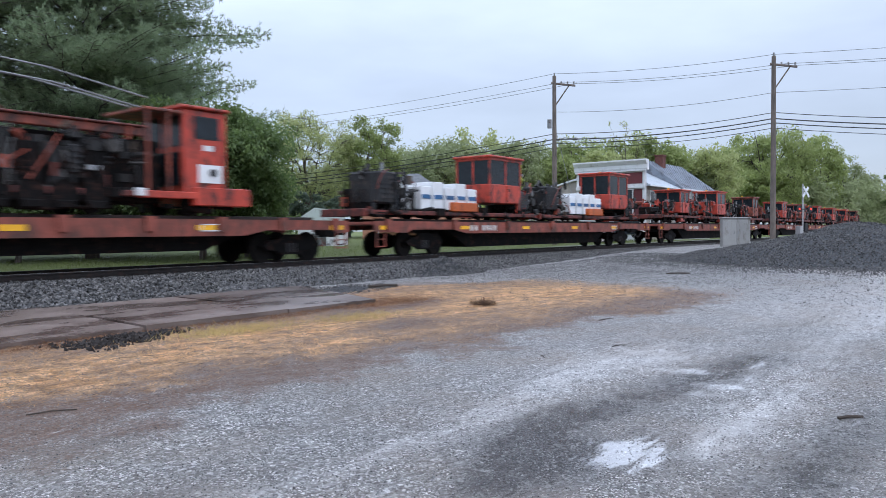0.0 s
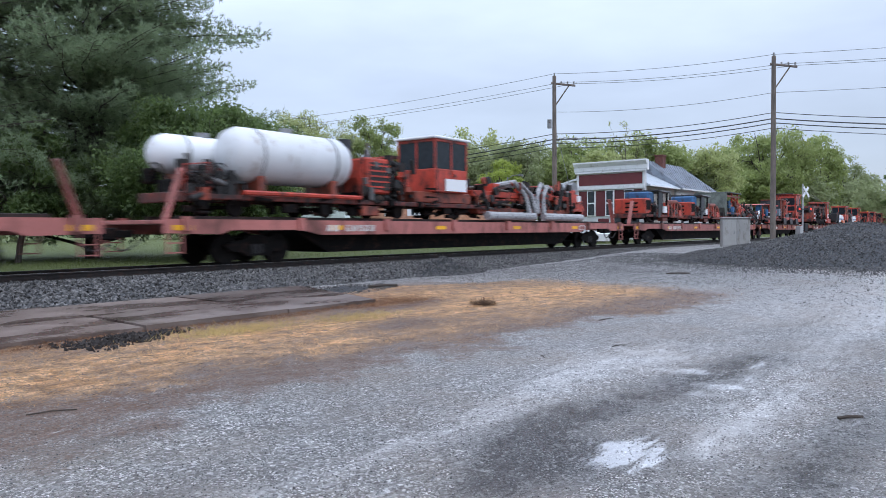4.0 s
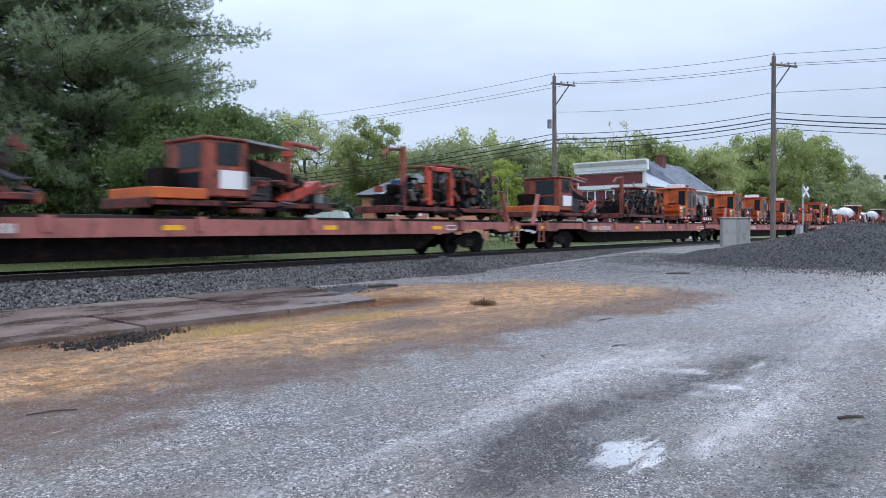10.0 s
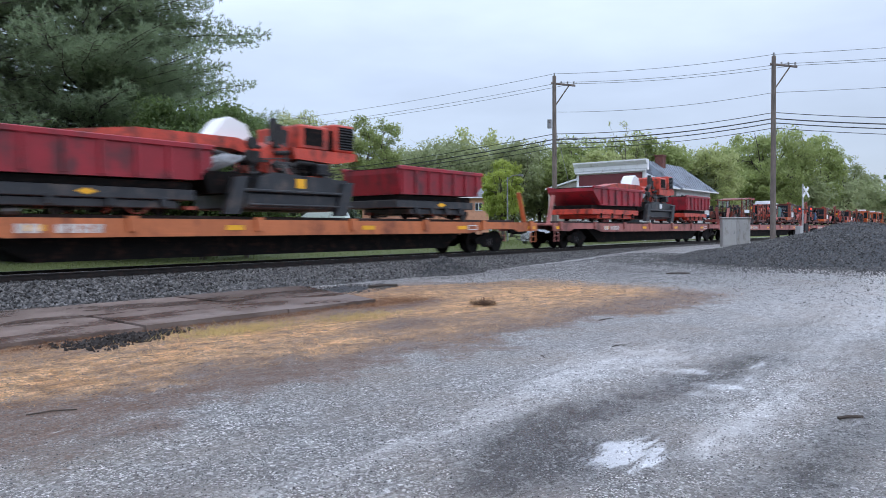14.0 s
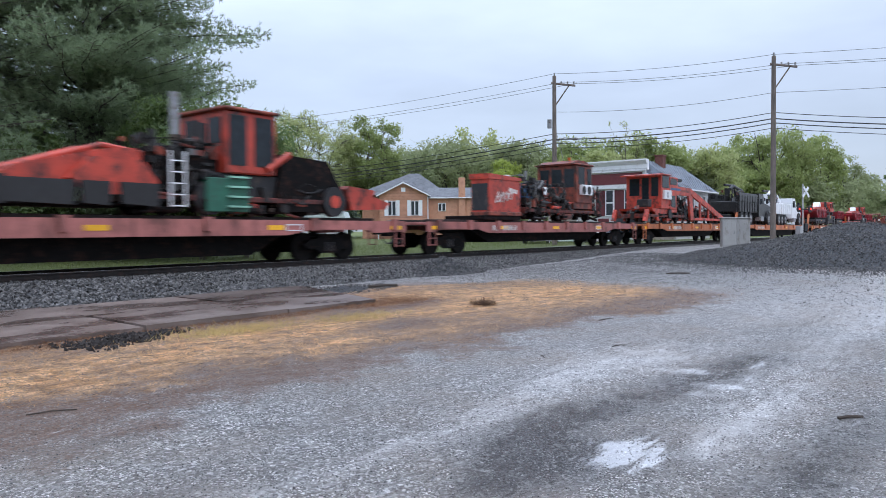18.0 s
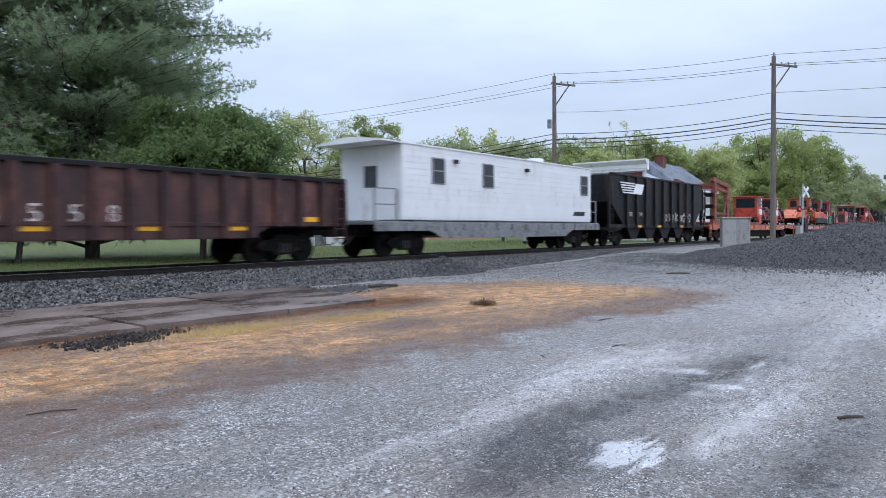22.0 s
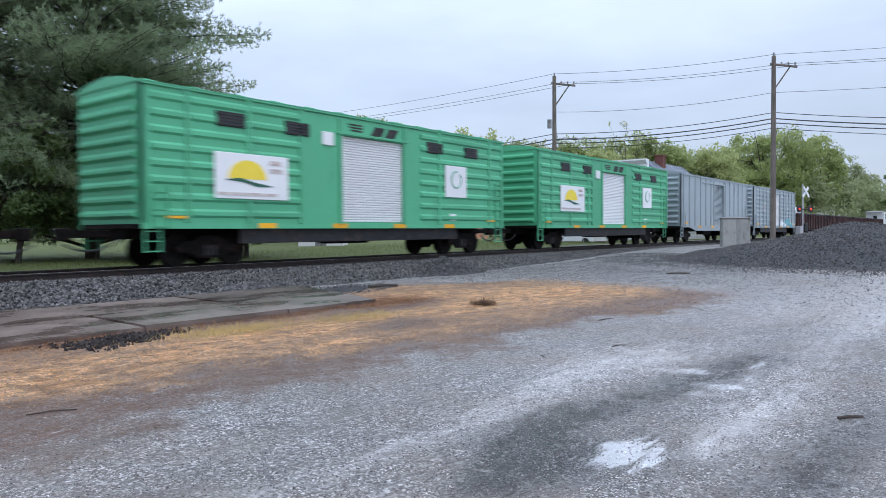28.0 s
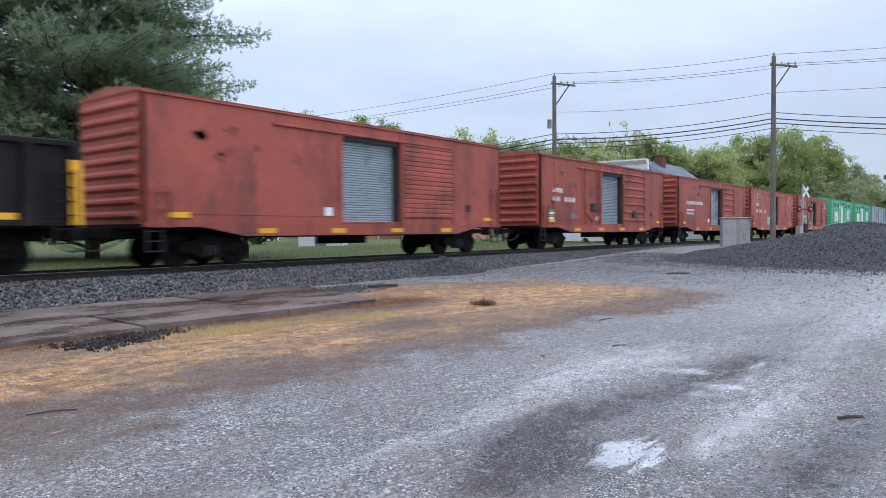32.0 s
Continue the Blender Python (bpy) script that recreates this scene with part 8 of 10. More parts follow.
    r.engine(q0 + 0.6 * L, q1 - 0.4, BASE + 0.4, 2.3, seed + 3, MIX_RED, stack=False, n=10)
    # added dark fill stops the view through and deepens the inner shade
    r.box("dark_core", q0 + 0.9, q0 + 0.62 * L, BASE + 0.35, 2.35, GREASE, -0.5, 0.8)
    r.clutter(q0 + 0.2 * L, q0 + 0.95 * L, BASE + 0.3, 2.5, seed + 41, 110)
    return r


def tank_machine(q0, q1):
    """Water tanks at the tail, engine, cab, then a long hosed working beam at the head."""
    r = Rig("vacuum_machine", "red track machine with white tanks, cab and grey hoses", "track machine", q0, q1)
    r.chassis(q0, q0 + 13.6, MACHINE_FADED, 0.6, 4)
    for a, e, y, rad in ((q0 + 1.6, q0 + 6.2, -0.35, 0.8), (q0 + 0.1, q0 + 3.4, 0.75, 0.55)):
        z = 3.05
        b = bmesh.new()
        prof = ((0, 0.05), (0.05, 0.55), (0.2, 0.85), (0.45, 1.0))
        rings = [(a + d - r.c, k) for d, k in prof] + [(e - d - r.c, k) for d, k in prof[::-1]]
        vr = [[b.verts.new((x, y + rad * k * math.cos(t), z + rad * k * math.sin(t))) for t in (2 * math.pi * i / 24 for i in range(24))] for x, k in rings]
        for u, v in zip(vr, vr[1:]):
            for i in range(24):
                b.faces.new((u[i], u[(i + 1) % 24], v[(i + 1) % 24], v[i]))
        b.faces.new(vr[0][::-1])
        b.faces.new(vr[-1])
        for f in b.faces:
            f.smooth = True
        tk = part("water_tank", b, TANK_WHITE, r.top, "white water tank")
        for q in (a + 0.9, e - 0.9):
            r.rod("tank_band", (q - 0.04, y, z), (q + 0.04, y, z), rad + 0.015, GREY_STEEL, seg=24, under=tk)
            r.box("tank_saddle", q - 0.12, q + 0.12, BASE + 0.6, z - rad * 0.75, MACHINE_FADED, y - rad * 0.8, y + rad * 0.8)
        r.rod("tank_hatch", ((a + e) / 2, y, z + rad - 0.05), ((a + e) / 2, y, z + rad + 0.12), 0.2, GREY_STEEL, under=tk)
    r.engine(q0, q0 + 1.8, BASE + 0.5, 2.7, 21, MIX_RED, stack=False, n=12)
    r.hose("rail_guard", [(q0 + 1.7, -1.2, 1.95), (q0 + 6.2, -1.2, 1.95)], 0.07, MACHINE_RED)
    r.engine(q0 + 6.4, q0 + 9.0, BASE + 0.6, 3.35, 22, MIX_RED, MACHINE_RED, stack=True)
    r.rod("air_cleaner", (q0 + 6.7, 0, 3.3), (q0 + 6.7, 0, 3.95), 0.24, CHARCOAL)
    r.cab(q0 + 9.2, q0 + 12.1, 2.3, 4.35, MACHINE_RED, -1.2, 1.2, 0.42, 2, TANK_WHITE)
    r.box("white_panel", q0 + 10.7, q0 + 12.0, 2.35, 2.8, SIGN_WHITE, -1.24, -1.21, "white panel", 0)
    r.box("cab_base", q0 + 9.2, q0 + 12.6, BASE + 0.6, 2.3, MACHINE_FADED, -1.0, 1.0)
    for k in range(4):
        r.box("ladder_rung", q0 + 9.5, q0 + 10.0, BASE + 0.15 + 0.3 * k, BASE + 0.2 + 0.3 * k, GREASE, -1.35, -1.2, bev=0)
    h = q0 + 12.9
    r.hose("goose_neck", [(h - 1.4, -0.3, 2.6), (h - 0.3, -0.3, 2.65), (h + 0.3, -0.3, 2.0)], 0.26, MACHINE_RED)
    r.box("working_beam", h, h + 9.3, 2.25, 2.5, MACHINE_RED, -0.9, 0.9)
    r.box("lower_beam", h + 0.2, h + 9.3, BASE + 0.25, BASE + 0.5, MACHINE_FADED, -1.0, 1.0)
    for a in (h + 0.4, h + 4.9):
        r.rod("grey_pipe", (a, -1.3, BASE + 0.16), (a + 3.7, -1.3, BASE + 0.16), 0.17, HOSE, "fat grey suction pipe", seg=12)
    for k, a in enumerate((h + 3.2, h + 3.75, h + 5.1, h + 5.65)):
        s = 1 if k < 2 else -1
        r.hose("suction_hose", [(a - s * 1.3, -0.6, 2.75), (a - s * 0.2, -0.95, 2.95 - 0.08 * (k % 2)), (a + s * 0.45, -1.1, 2.4), (a + s * 0.6, -1.25, BASE + 0.3)], 0.11, HOSE, "grey ribbed suction hose", 9)
    for k in range(8):
        q = h + 0.3 + k * 1.15
        r.box("beam_post", q - 0.06, q + 0.06, BASE + 0.4, 2.3, MACHINE_FADED, -0.95, -0.8)
        r.box("beam_fixture", q + 0.2, q + 0.65, 2.5, 2.72 + 0.12 * (k % 3), MACHINE_RED if k % 2 else GREASE, -0.8, 0.2)
    r.engine(h + 0.3, h + 9.0, BASE + 0.3, 2.2, 23, MIX_RED, stack=False, n=20)
    r.plate("end_head", [(h + 8.2, BASE + 0.3), (h + 9.3, BASE + 0.2), (h + 9.55, 1.9), (h + 9.3, 2.25), (h + 8.9, 2.6), (h + 8.2, 2.65)], MACHINE_RED, -1.0, 1.0)
    for a, rad in ((h + 8.3, 0.24), (h + 9.0, 0.34)):
        r.rod("reel", (a, -0.75, 2.9), (a, -0.45, 2.9), rad, GREY_STEEL, "grey hose reel", 20)
    r.box("notice", h + 8.75, h + 9.15, 2.2, 2.55, SIGN_WHITE, -1.02, -1.0, "white notice plate", 0)
    r.clutter(h, h + 9.4, BASE + 0.4, 2.95, 1023, 150)
    return r


def spike_machine(q):
    """Supply tray at the tail, low hood, orange cab, then black machinery; q is the hood's tail end."""
    q0, q1 = q - 0.15, q + 6.8
    r = Rig("spike_machine", "bright orange cab machine with supply tray and black spiking gear", "track machine", q0, q1)
    r.chassis(q0 + 0.2, q + 3.3, MACHINE_ORANGE, 0.42, 2)
    r.chassis(q + 3.6, q1, MACHINE_RED, 0.36, 2)
    tray = r.plate("supply_tray", [(q0 + 0.1, 2.05), (q + 0.55, 1.9), (q + 0.6, 2.42), (q0, 2.48)], MACHINE_ORANGE, -1.2, 1.2, "orange supply tray with a ribbed rim")
    for z in (2.16, 2.38):
        r.plate("tray_rib", [(q0 - 0.02, z), (q0 - 0.02, z + 0.05), (q + 0.55, z + 0.03), (q + 0.55, z - 0.02)], MACHINE_ORANGE, -1.225, -1.2, under=tray)
        r.box("tray_rib", q0 - 0.03, q0 + 0.1, z, z + 0.05, MACHINE_ORANGE, -1.2, 1.2, bev=0, under=tray)
    r.box("tray_floor", q0 + 0.1, q + 0.5, 2.49, 2.5, GREASE, -1.1, 1.1, bev=0, under=tray)
    r.box("sticker", q + 0.15, q + 0.5, 2.15, 2.35, SIGN_WHITE, -1.215, -1.2, "white and yellow warning sticker", 0, tray)
    r.box("sticker", q + 0.15, q + 0.5, 2.0, 2.12, YELLOW, -1.215, -1.2, "white and yellow warning sticker", 0, tray)
    hood = r.plate("hood", [(q + 0.1, BASE + 0.42), (q + 1.5, BASE + 0.42), (q + 1.5, 2.42), (q + 0.45, 2.42), (q + 0.1, 1.9)], MACHINE_ORANGE, -1.16, 1.1)
    r.window(hood, q + 0.62, q + 1.25, 1.95, 2.28, -1.16)
    r.window(hood, q + 0.82, q + 1.25, BASE + 0.55, 1.78, -1.16)
    r.box("lower_flap", q + 0.2, q + 0.55, BASE + 0.55, BASE + 0.8, GREY_STEEL, -1.18, -1.16, under=hood)
    r.box("hood_sticker", q + 0.6, q + 1.2, 2.33, 2.39, YELLOW, -1.166, -1.16, bev=0, under=hood)
    cab = r.solid_cab(q + 1.5, q + 3.25, BASE + 0.5, 3.66, MACHINE_ORANGE, -1.16, 0.95, ((q + 1.68, q + 1.95, 2.35, 3.42), (q + 2.2, q + 2.88, 2.35, 3.42), (q + 1.7, q + 1.98, BASE + 0.75, 2.2), (q + 2.25, q + 2.75, 1.62, 2.12)), ((-1.02, -0.62, 2.5, 3.4), (0.45, 0.8, 2.62, 3.3), (-0.4, 0.1, 2.45, 2.62)))
    r.box("door_edge", q + 2.06, q + 2.1, BASE + 0.55, 3.5, GREASE, -1.172, -1.16, bev=0, under=cab)
    r.box("side_mirror", q + 3.0, q + 3.25, 2.5, 3.1, GREY_STEEL, -1.3, -1.24, under=cab)
    ac = r.box("air_conditioner", q + 1.7, q + 3.0, 3.66, 3.9, SIGN_WHITE, -0.75, 0.3, "white roof air conditioner")
    r.box("fan_grille", q + 2.4, q + 2.95, 3.68, 3.88, BLACK_STEEL, -0.765, -0.75, bev=0, under=ac)
    for k in range(9):
        r.box("warning_stripe", q + 0.2 + 0.34 * k, q + 0.38 + 0.34 * k, BASE + 0.28, BASE + 0.4, SIGN_WHITE if k % 2 else MACHINE_RED, -1.145, -1.12, bev=0)
    r.plate("tool_carriage", [(q + 3.4, BASE + 0.3), (q + 4.6, BASE + 0.3), (q + 4.5, 2.75), (q + 3.5, 2.9)], BLACK_STEEL, -0.95, 0.9, "black tool carriage")
    r.engine(q + 3.5, q + 5.0, BASE + 0.25, 2.85, int(q), DARK, None, n=16)
    r.engine(q + 4.9, q1 - 0.1, BASE + 0.35, 2.5, int(q) + 1, DARK + [GREY_STEEL], stack=False, n=16)
    for a in (q + 5.0, q + 6.1):
        r.box("red_frame", a, a + 0.14, BASE + 0.3, 2.35, MACHINE_RED, -1.1, -0.95)
    r.box("control_box", q + 5.2, q + 5.75, BASE + 0.55, 2.05, GREY_STEEL, -1.1, -0.7, "grey control box")
    r.box("white_cap", q + 5.15, q + 5.8, 2.1, 2.32, SIGN_WHITE, -1.1, -0.5)
    for k in range(8):
        r.box("red_white_plate", q + 4.75 + k * 0.25, q + 4.98 + k * 0.25, BASE + 0.2, BASE + 0.4, SIGN_WHITE if k % 2 else MACHINE_RED, -1.16, -1.12, bev=0)
    return r


def cart(q0, q1, z1=2.75):
    r = Rig("supply_cart", "orange steel supply cart with sloped sides", "supply cart", q0, q1)
    r.chassis(q0 + 0.1, q1 - 0.1, MACHINE_ORANGE, 0.35, 2)
    r.plate("bin", [(q0 + 0.25, BASE + 0.4), (q1 - 0.25, BASE + 0.4), (q1, z1), (q0, z1)], MACHINE_ORANGE, -1.15, 1.15, "sloped orange bin")
    for s in (-1.17, 1.1):
        r.box("bin_rim", q0 - 0.04, q1 + 0.04, z1 - 0.08, z1 + 0.02, MACHINE_ORANGE, s, s + 0.07)
    for k in range(4):
        q = q0 + 0.35 + (q1 - q0 - 0.7) * k / 3
        r.box("bin_rib", q - 0.03, q + 0.03, BASE + 0.45, z1 - 0.1, MACHINE_ORANGE, -1.2, -1.15)
    return r


def cab_machine(q0, q1, c0, c1, seed, paint, ztop=4.1, mats=MIX_RED, label="orange track machine with tall cab and open engine", roof=None, ahead=True):
    """A cab between c0 and c1 and machinery on both sides of it."""
    r = Rig("cab_machine", label, "track machine", q0, q1)
    r.chassis(q0, q1, paint, 0.5, 2 if q1 - q0 < 7 else 3)
    r.cab(c0, c1, BASE + 0.65, ztop, paint, -1.12, 1.12, 0.45, 2, roof)
    if c0 - q0 > 0.8:
        r.engine(q0 + 0.1, c0 - 0.05, BASE + 0.5, min(3.3, ztop - 0.8), seed, mats, paint if seed % 2 else None, n=12)
    if q1 - c1 > 0.8:
        r.engine(c1 + 0.05, q1 - 0.1, BASE + 0.5, 2.9 if ahead else 2.4, seed + 5, mats, None, stack=seed % 3 == 0, n=12)
    return r


def open_cab_machine(q0, q1):
    """Two open cab bays with clear side glass, standing on low greasy gear, an engine at the tail."""
    r = Rig("open_cab_machine", "faded orange machine with open glazed cab and blue engine parts", "track machine", q0, q1)
    r.chassis(q0, q1 - 0.2, MACHINE_FADED, 0.35, 3)
    r.engine(q0 + 0.1, q0 + 2.4, BASE + 0.3, 2.7, 45, MIX_BLUE, None, stack=True, n=14)
    r.clutter(q0, q1 - 0.3, BASE + 0.05, 2.0, 451, 150)
    for q, z in ((q0 + 2.4, 3.35), (q0 + 3.7, 3.4), (q0 + 4.9, 3.5), (q0 + 5.6, 3.5)):
        for y in (-1.1, 0.8):
            r.box("cab_post", q, q + 0.1, BASE + 0.35, z, MACHINE_FADED, y - 0.05, y + 0.05)
    roof = r.plate("cab_roof", [(q0 + 2.2, 3.28), (q0 + 3.6, 3.36), (q0 + 4.6, 3.48), (q0 + 5.9, 3.5), (q0 + 5.9, 3.4), (q0 + 4.6, 3.36), (q0 + 2.2, 3.2)], MACHINE_FADED, -1.2, 0.95)
    r.box("roof_edge", q0 + 4.7, q0 + 5.9, 3.3, 3.42, MACHINE_RED, -1.22, -1.18, under=roof)
    for a, e, z0, z1 in ((q0 + 2.55, q0 + 3.65, 2.5, 3.2), (q0 + 3.85, q0 + 4.85, 2.2, 3.3), (q0 + 5.05, q0 + 5.55, 1.8, 3.3)):
        for y in (-1.08, 0.78):
            r.box("side_glass", a, e, z0, z1, CLEAR, y, y + 0.015, "clear cab glass", 0)
    r.box("white_panel", q0 + 3.0, q0 + 4.3, 2.2, 2.45, SIGN_WHITE, -1.2, -1.12, "white panel")
    r.box("lower_wall", q0 + 2.5, q0 + 3.8, BASE + 0.4, 2.3, MACHINE_FADED, -1.0, 0.7)
    r.box("yellow_plate", q0 + 4.95, q0 + 5.12, 2.55, 2.75, YELLOW, -1.2, -1.16, bev=0)
    r.box("operator_seat", q0 + 4.1, q0 + 4.6, BASE + 0.5, 2.2, BLACK_STEEL, -0.8, -0.3, bev=0.04)
    for q in (q0 + 0.5, q0 + 4.4, q0 + 5.6):
        r.rod("wheel", (q, -1.12, BASE + 0.3), (q, -0.9, BASE + 0.3), 0.34, RUBBER, seg=18)
    r.engine(q0 + 5.6, q1, BASE + 0.2, 2.2, 46, [GREASE, BLACK_STEEL, MACHINE_FADED], None, stack=False, n=8)
    return r


def tall_cab_machine(q0, q1):
    """Orange machine: gear at the tail, hood, tall cab with a long dark door, short front hood."""
    r = Rig("tall_cab_machine", "bright orange machine with tall cab and long dark door", "track machine", q0, q1)
    r.chassis(q0, q1, MACHINE_ORANGE, 0.5, 2)
    r.box("tail_hood", q0 + 2.0, q0 + 3.6, 2.0, 3.1, MACHINE_ORANGE, -1.0, 0.9, bev=0.05)
    cab = r.solid_cab(q0 + 3.6, q0 + 5.4, 2.05, 3.95, MACHINE_ORANGE, -1.15, 0.95, ((q0 + 4.5, q0 + 5.1, 2.2, 3.5),), ((-1.0, 0.2, 2.95, 3.65),))
    for k in range(3):
        r.box("cab_hinge", q0 + 3.62, q0 + 3.9, 2.5 + 0.45 * k, 2.53 + 0.45 * k, GREASE, -1.18, -1.15, bev=0, under=cab)
    r.box("side_mirror", q0 + 5.4, q0 + 5.65, 3.2, 3.75, GREY_STEEL, -1.3, -1.2, under=cab)
    r.box("cab_base", q0 + 2.6, q0 + 5.0, BASE + 0.5, 2.1, MACHINE_ORANGE, -1.1, 0.9)
    r.plate("front_hood", [(q0 + 4.7, 1.8), (q0 + 5.8, 1.8), (q0 + 5.8, 2.75), (q0 + 5.3, 2.75), (q0 + 4.9, 2.35)], MACHINE_ORANGE, -1.14, 0.9)
    # dark block ahead of the hood stands for its shaded opening
    r.box("hood_opening", q0 + 5.82, q0 + 6.2, 1.95, 2.6, GREASE, -1.05, 0.6)
    r.engine(q0 + 0.3, q0 + 2.4, BASE + 0.4, 2.9, 31, [GREASE, GREY_STEEL, MACHINE_FADED], stack=False, n=12)
    r.clutter(q0, q1, BASE + 0.1, 2.0, 311, 60)
    r.rod("tail_motor", (q0 + 0.9, -0.6, 2.55), (q0 + 1.6, -0.6, 2.55), 0.16, GREY_STEEL, "grey motor")
    for k in range(4):
        r.box("warning_plate", q0 + 1.6 + k * 0.3, q0 + 1.85 + k * 0.3, 1.95, 2.1, SIGN_WHITE if k % 2 else MACHINE_RED, -1.15, -1.12, bev=0)
    return r


def anchor_machine(q0, seed):
    """Tail platform, small cab with a white panel, thin canopy, red chute at the head."""
    q1 = q0 + 6.2
    r = Rig("anchor_machine", "faded orange machine with small cab, white panel and canopy", "track machine", q0, q1)
    r.chassis(q0 - 0.1, q1 - 0.2, MACHINE_FADED, 0.42, 2)
    r.box("tail_platform", q0, q0 + 1.5, BASE + 0.42, BASE + 0.7, MACHINE_ORANGE, -1.15, 1.0)
    r.box("tail_box", q0 + 0.9, q0 + 1.4, 1.95, 2.6, GREASE, 0.0, 0.8)
    cab = r.solid_cab(q0 + 1.5, q0 + 2.75, BASE + 0.5, 3.4, MACHINE_FADED, -1.12, 0.8, ((q0 + 1.85, q0 + 2.5, 2.68, 3.22),), ((-0.85, 0.1, 2.6, 3.2), (-0.85, 0.1, 1.85, 2.45)), over=0.05)
    r.box("white_panel", q0 + 1.9, q0 + 2.75, 2.03, 2.52, SIGN_WHITE, -1.15, -1.12, "white panel", 0, cab)
    r.plate("canopy", [(q0 + 2.7, 3.42), (q0 + 4.35, 3.3), (q0 + 4.35, 3.24), (q0 + 2.7, 3.34)], GREY_STEEL, -1.1, 1.0, "thin pale canopy")
    r.box("canopy_post", q0 + 4.2, q0 + 4.28, BASE + 0.5, 3.25, GREASE, -0.2, -0.1)
    r.box("red_hopper", q0 + 3.3, q0 + 4.4, 2.55, 2.9, MACHINE_FADED, -0.9, 0.6)
    r.plate("dark_chute", [(q0 + 3.0, 2.9), (q0 + 3.5, 2.75), (q0 + 5.0, 2.35), (q0 + 4.9, 2.0), (q0 + 3.2, 2.3)], GREASE, -0.95, 0.6)
    r.plate("chute", [(q0 + 4.0, 1.78), (q0 + 4.4, 1.75), (q0 + 5.45, 2.2), (q0 + 5.45, 2.42), (q0 + 4.2, 1.95)], MACHINE_RED, -1.15, 0.3, "sloping red chute")
    r.rod("pale_drum", (q0 + 5.6, -0.8, BASE + 0.42), (q0 + 5.6, -0.8, 2.12), 0.2, GREY_STEEL)
    r.box("black_case", q0 + 2.85, q0 + 3.6, 1.75, 2.4, BLACK_STEEL, -1.1, -0.6)
    r.box("crane_post", q0 + 4.9, q0 + 5.05, BASE + 0.4, 3.3, MACHINE_FADED, -0.3, -0.1)
    r.box("crane_tip", q0 + 4.85, q0 + 5.1, 3.15, 3.62, MACHINE_RED, -0.32, -0.08)
    r.hose("crane_arm", [(q0 + 4.97, -0.2, 3.6), (q0 + 6.2, -0.2, 3.5)], 0.07, MACHINE_FADED)
    r.engine(q0 + 2.85, q1 - 0.3, BASE + 0.4, 2.35, seed, [GREASE, BLACK_STEEL, MACHINE_FADED], stack=False, n=10)
    r.box("front_deck", q1 - 1.6, q1, BASE + 0.3, BASE + 0.42, GREASE, -1.1, 1.0)
    return r


def drill_machine(q0, seed, red_frame=True):
    """Open red square frame, dark engine with blue parts and a crane post at the tail."""
    q1 = q0 + 6.4
    r = Rig("drill_machine", "greasy black and blue engine machine with a red square frame", "track machine", q0, q1)
    r.chassis(q0, q1, MACHINE_FADED, 0.45, 2)
    r.box("crane_post", q0 + 0.4, q0 + 0.55, BASE + 0.4, 3.85, MACHINE_FADED, -0.9, -0.7)
    r.hose("crane_arm", [(q0 + 0.48, -0.8, 3.75), (q0 - 0.3, -0.8, 3.7), (q0 - 0.6, -0.8, 3.45)], 0.06, MACHINE_FADED)
    r.engine(q0 + 0.2, q0 + 1.5, BASE + 0.45, 2.6, seed + 4, DARK, stack=False, n=6)
    if red_frame:
        for a in ((q0 + 1.5, q0 + 1.68, BASE + 0.5, 3.2), (q0 + 2.8, q0 + 2.98, BASE + 0.5, 3.2)):
            r.box("red_frame_post", *a, MACHINE_RED, -1.15, -0.95)
        r.box("red_frame_top", q0 + 1.5, q0 + 2.98, 3.05, 3.22, MACHINE_RED, -1.15, -0.95)
        r.rod("grey_canister", (q0 + 2.1, -0.7, BASE + 0.6), (q0 + 2.1, -0.7, 2.9), 0.2, YELLOW)
    elif red_frame is False:
        r.box("red_radiator", q0 + 1.4, q0 + 2.9, BASE + 0.5, 3.15, MACHINE_RED, -1.1, 0.9, bev=0.05)
        for k in range(8):
            r.box("radiator_slat", q0 + 1.55, q0 + 2.75, BASE + 0.7 + k * 0.15, BASE + 0.76 + k * 0.15, MACHINE_FADED, -1.13, -1.1, bev=0)
    r.engine(q0 + 1.8 - (0.9 if red_frame is None else 0), q1 - 0.2, BASE + 0.5, 3.1, seed, MIX_BLUE[:3] + [CHARCOAL, GREASE], n=20)
    r.box("top_rack", q0 + 2.6, q0 + 4.6, 3.3, 3.4, MACHINE_FADED, -0.8, 0.8)
    return r


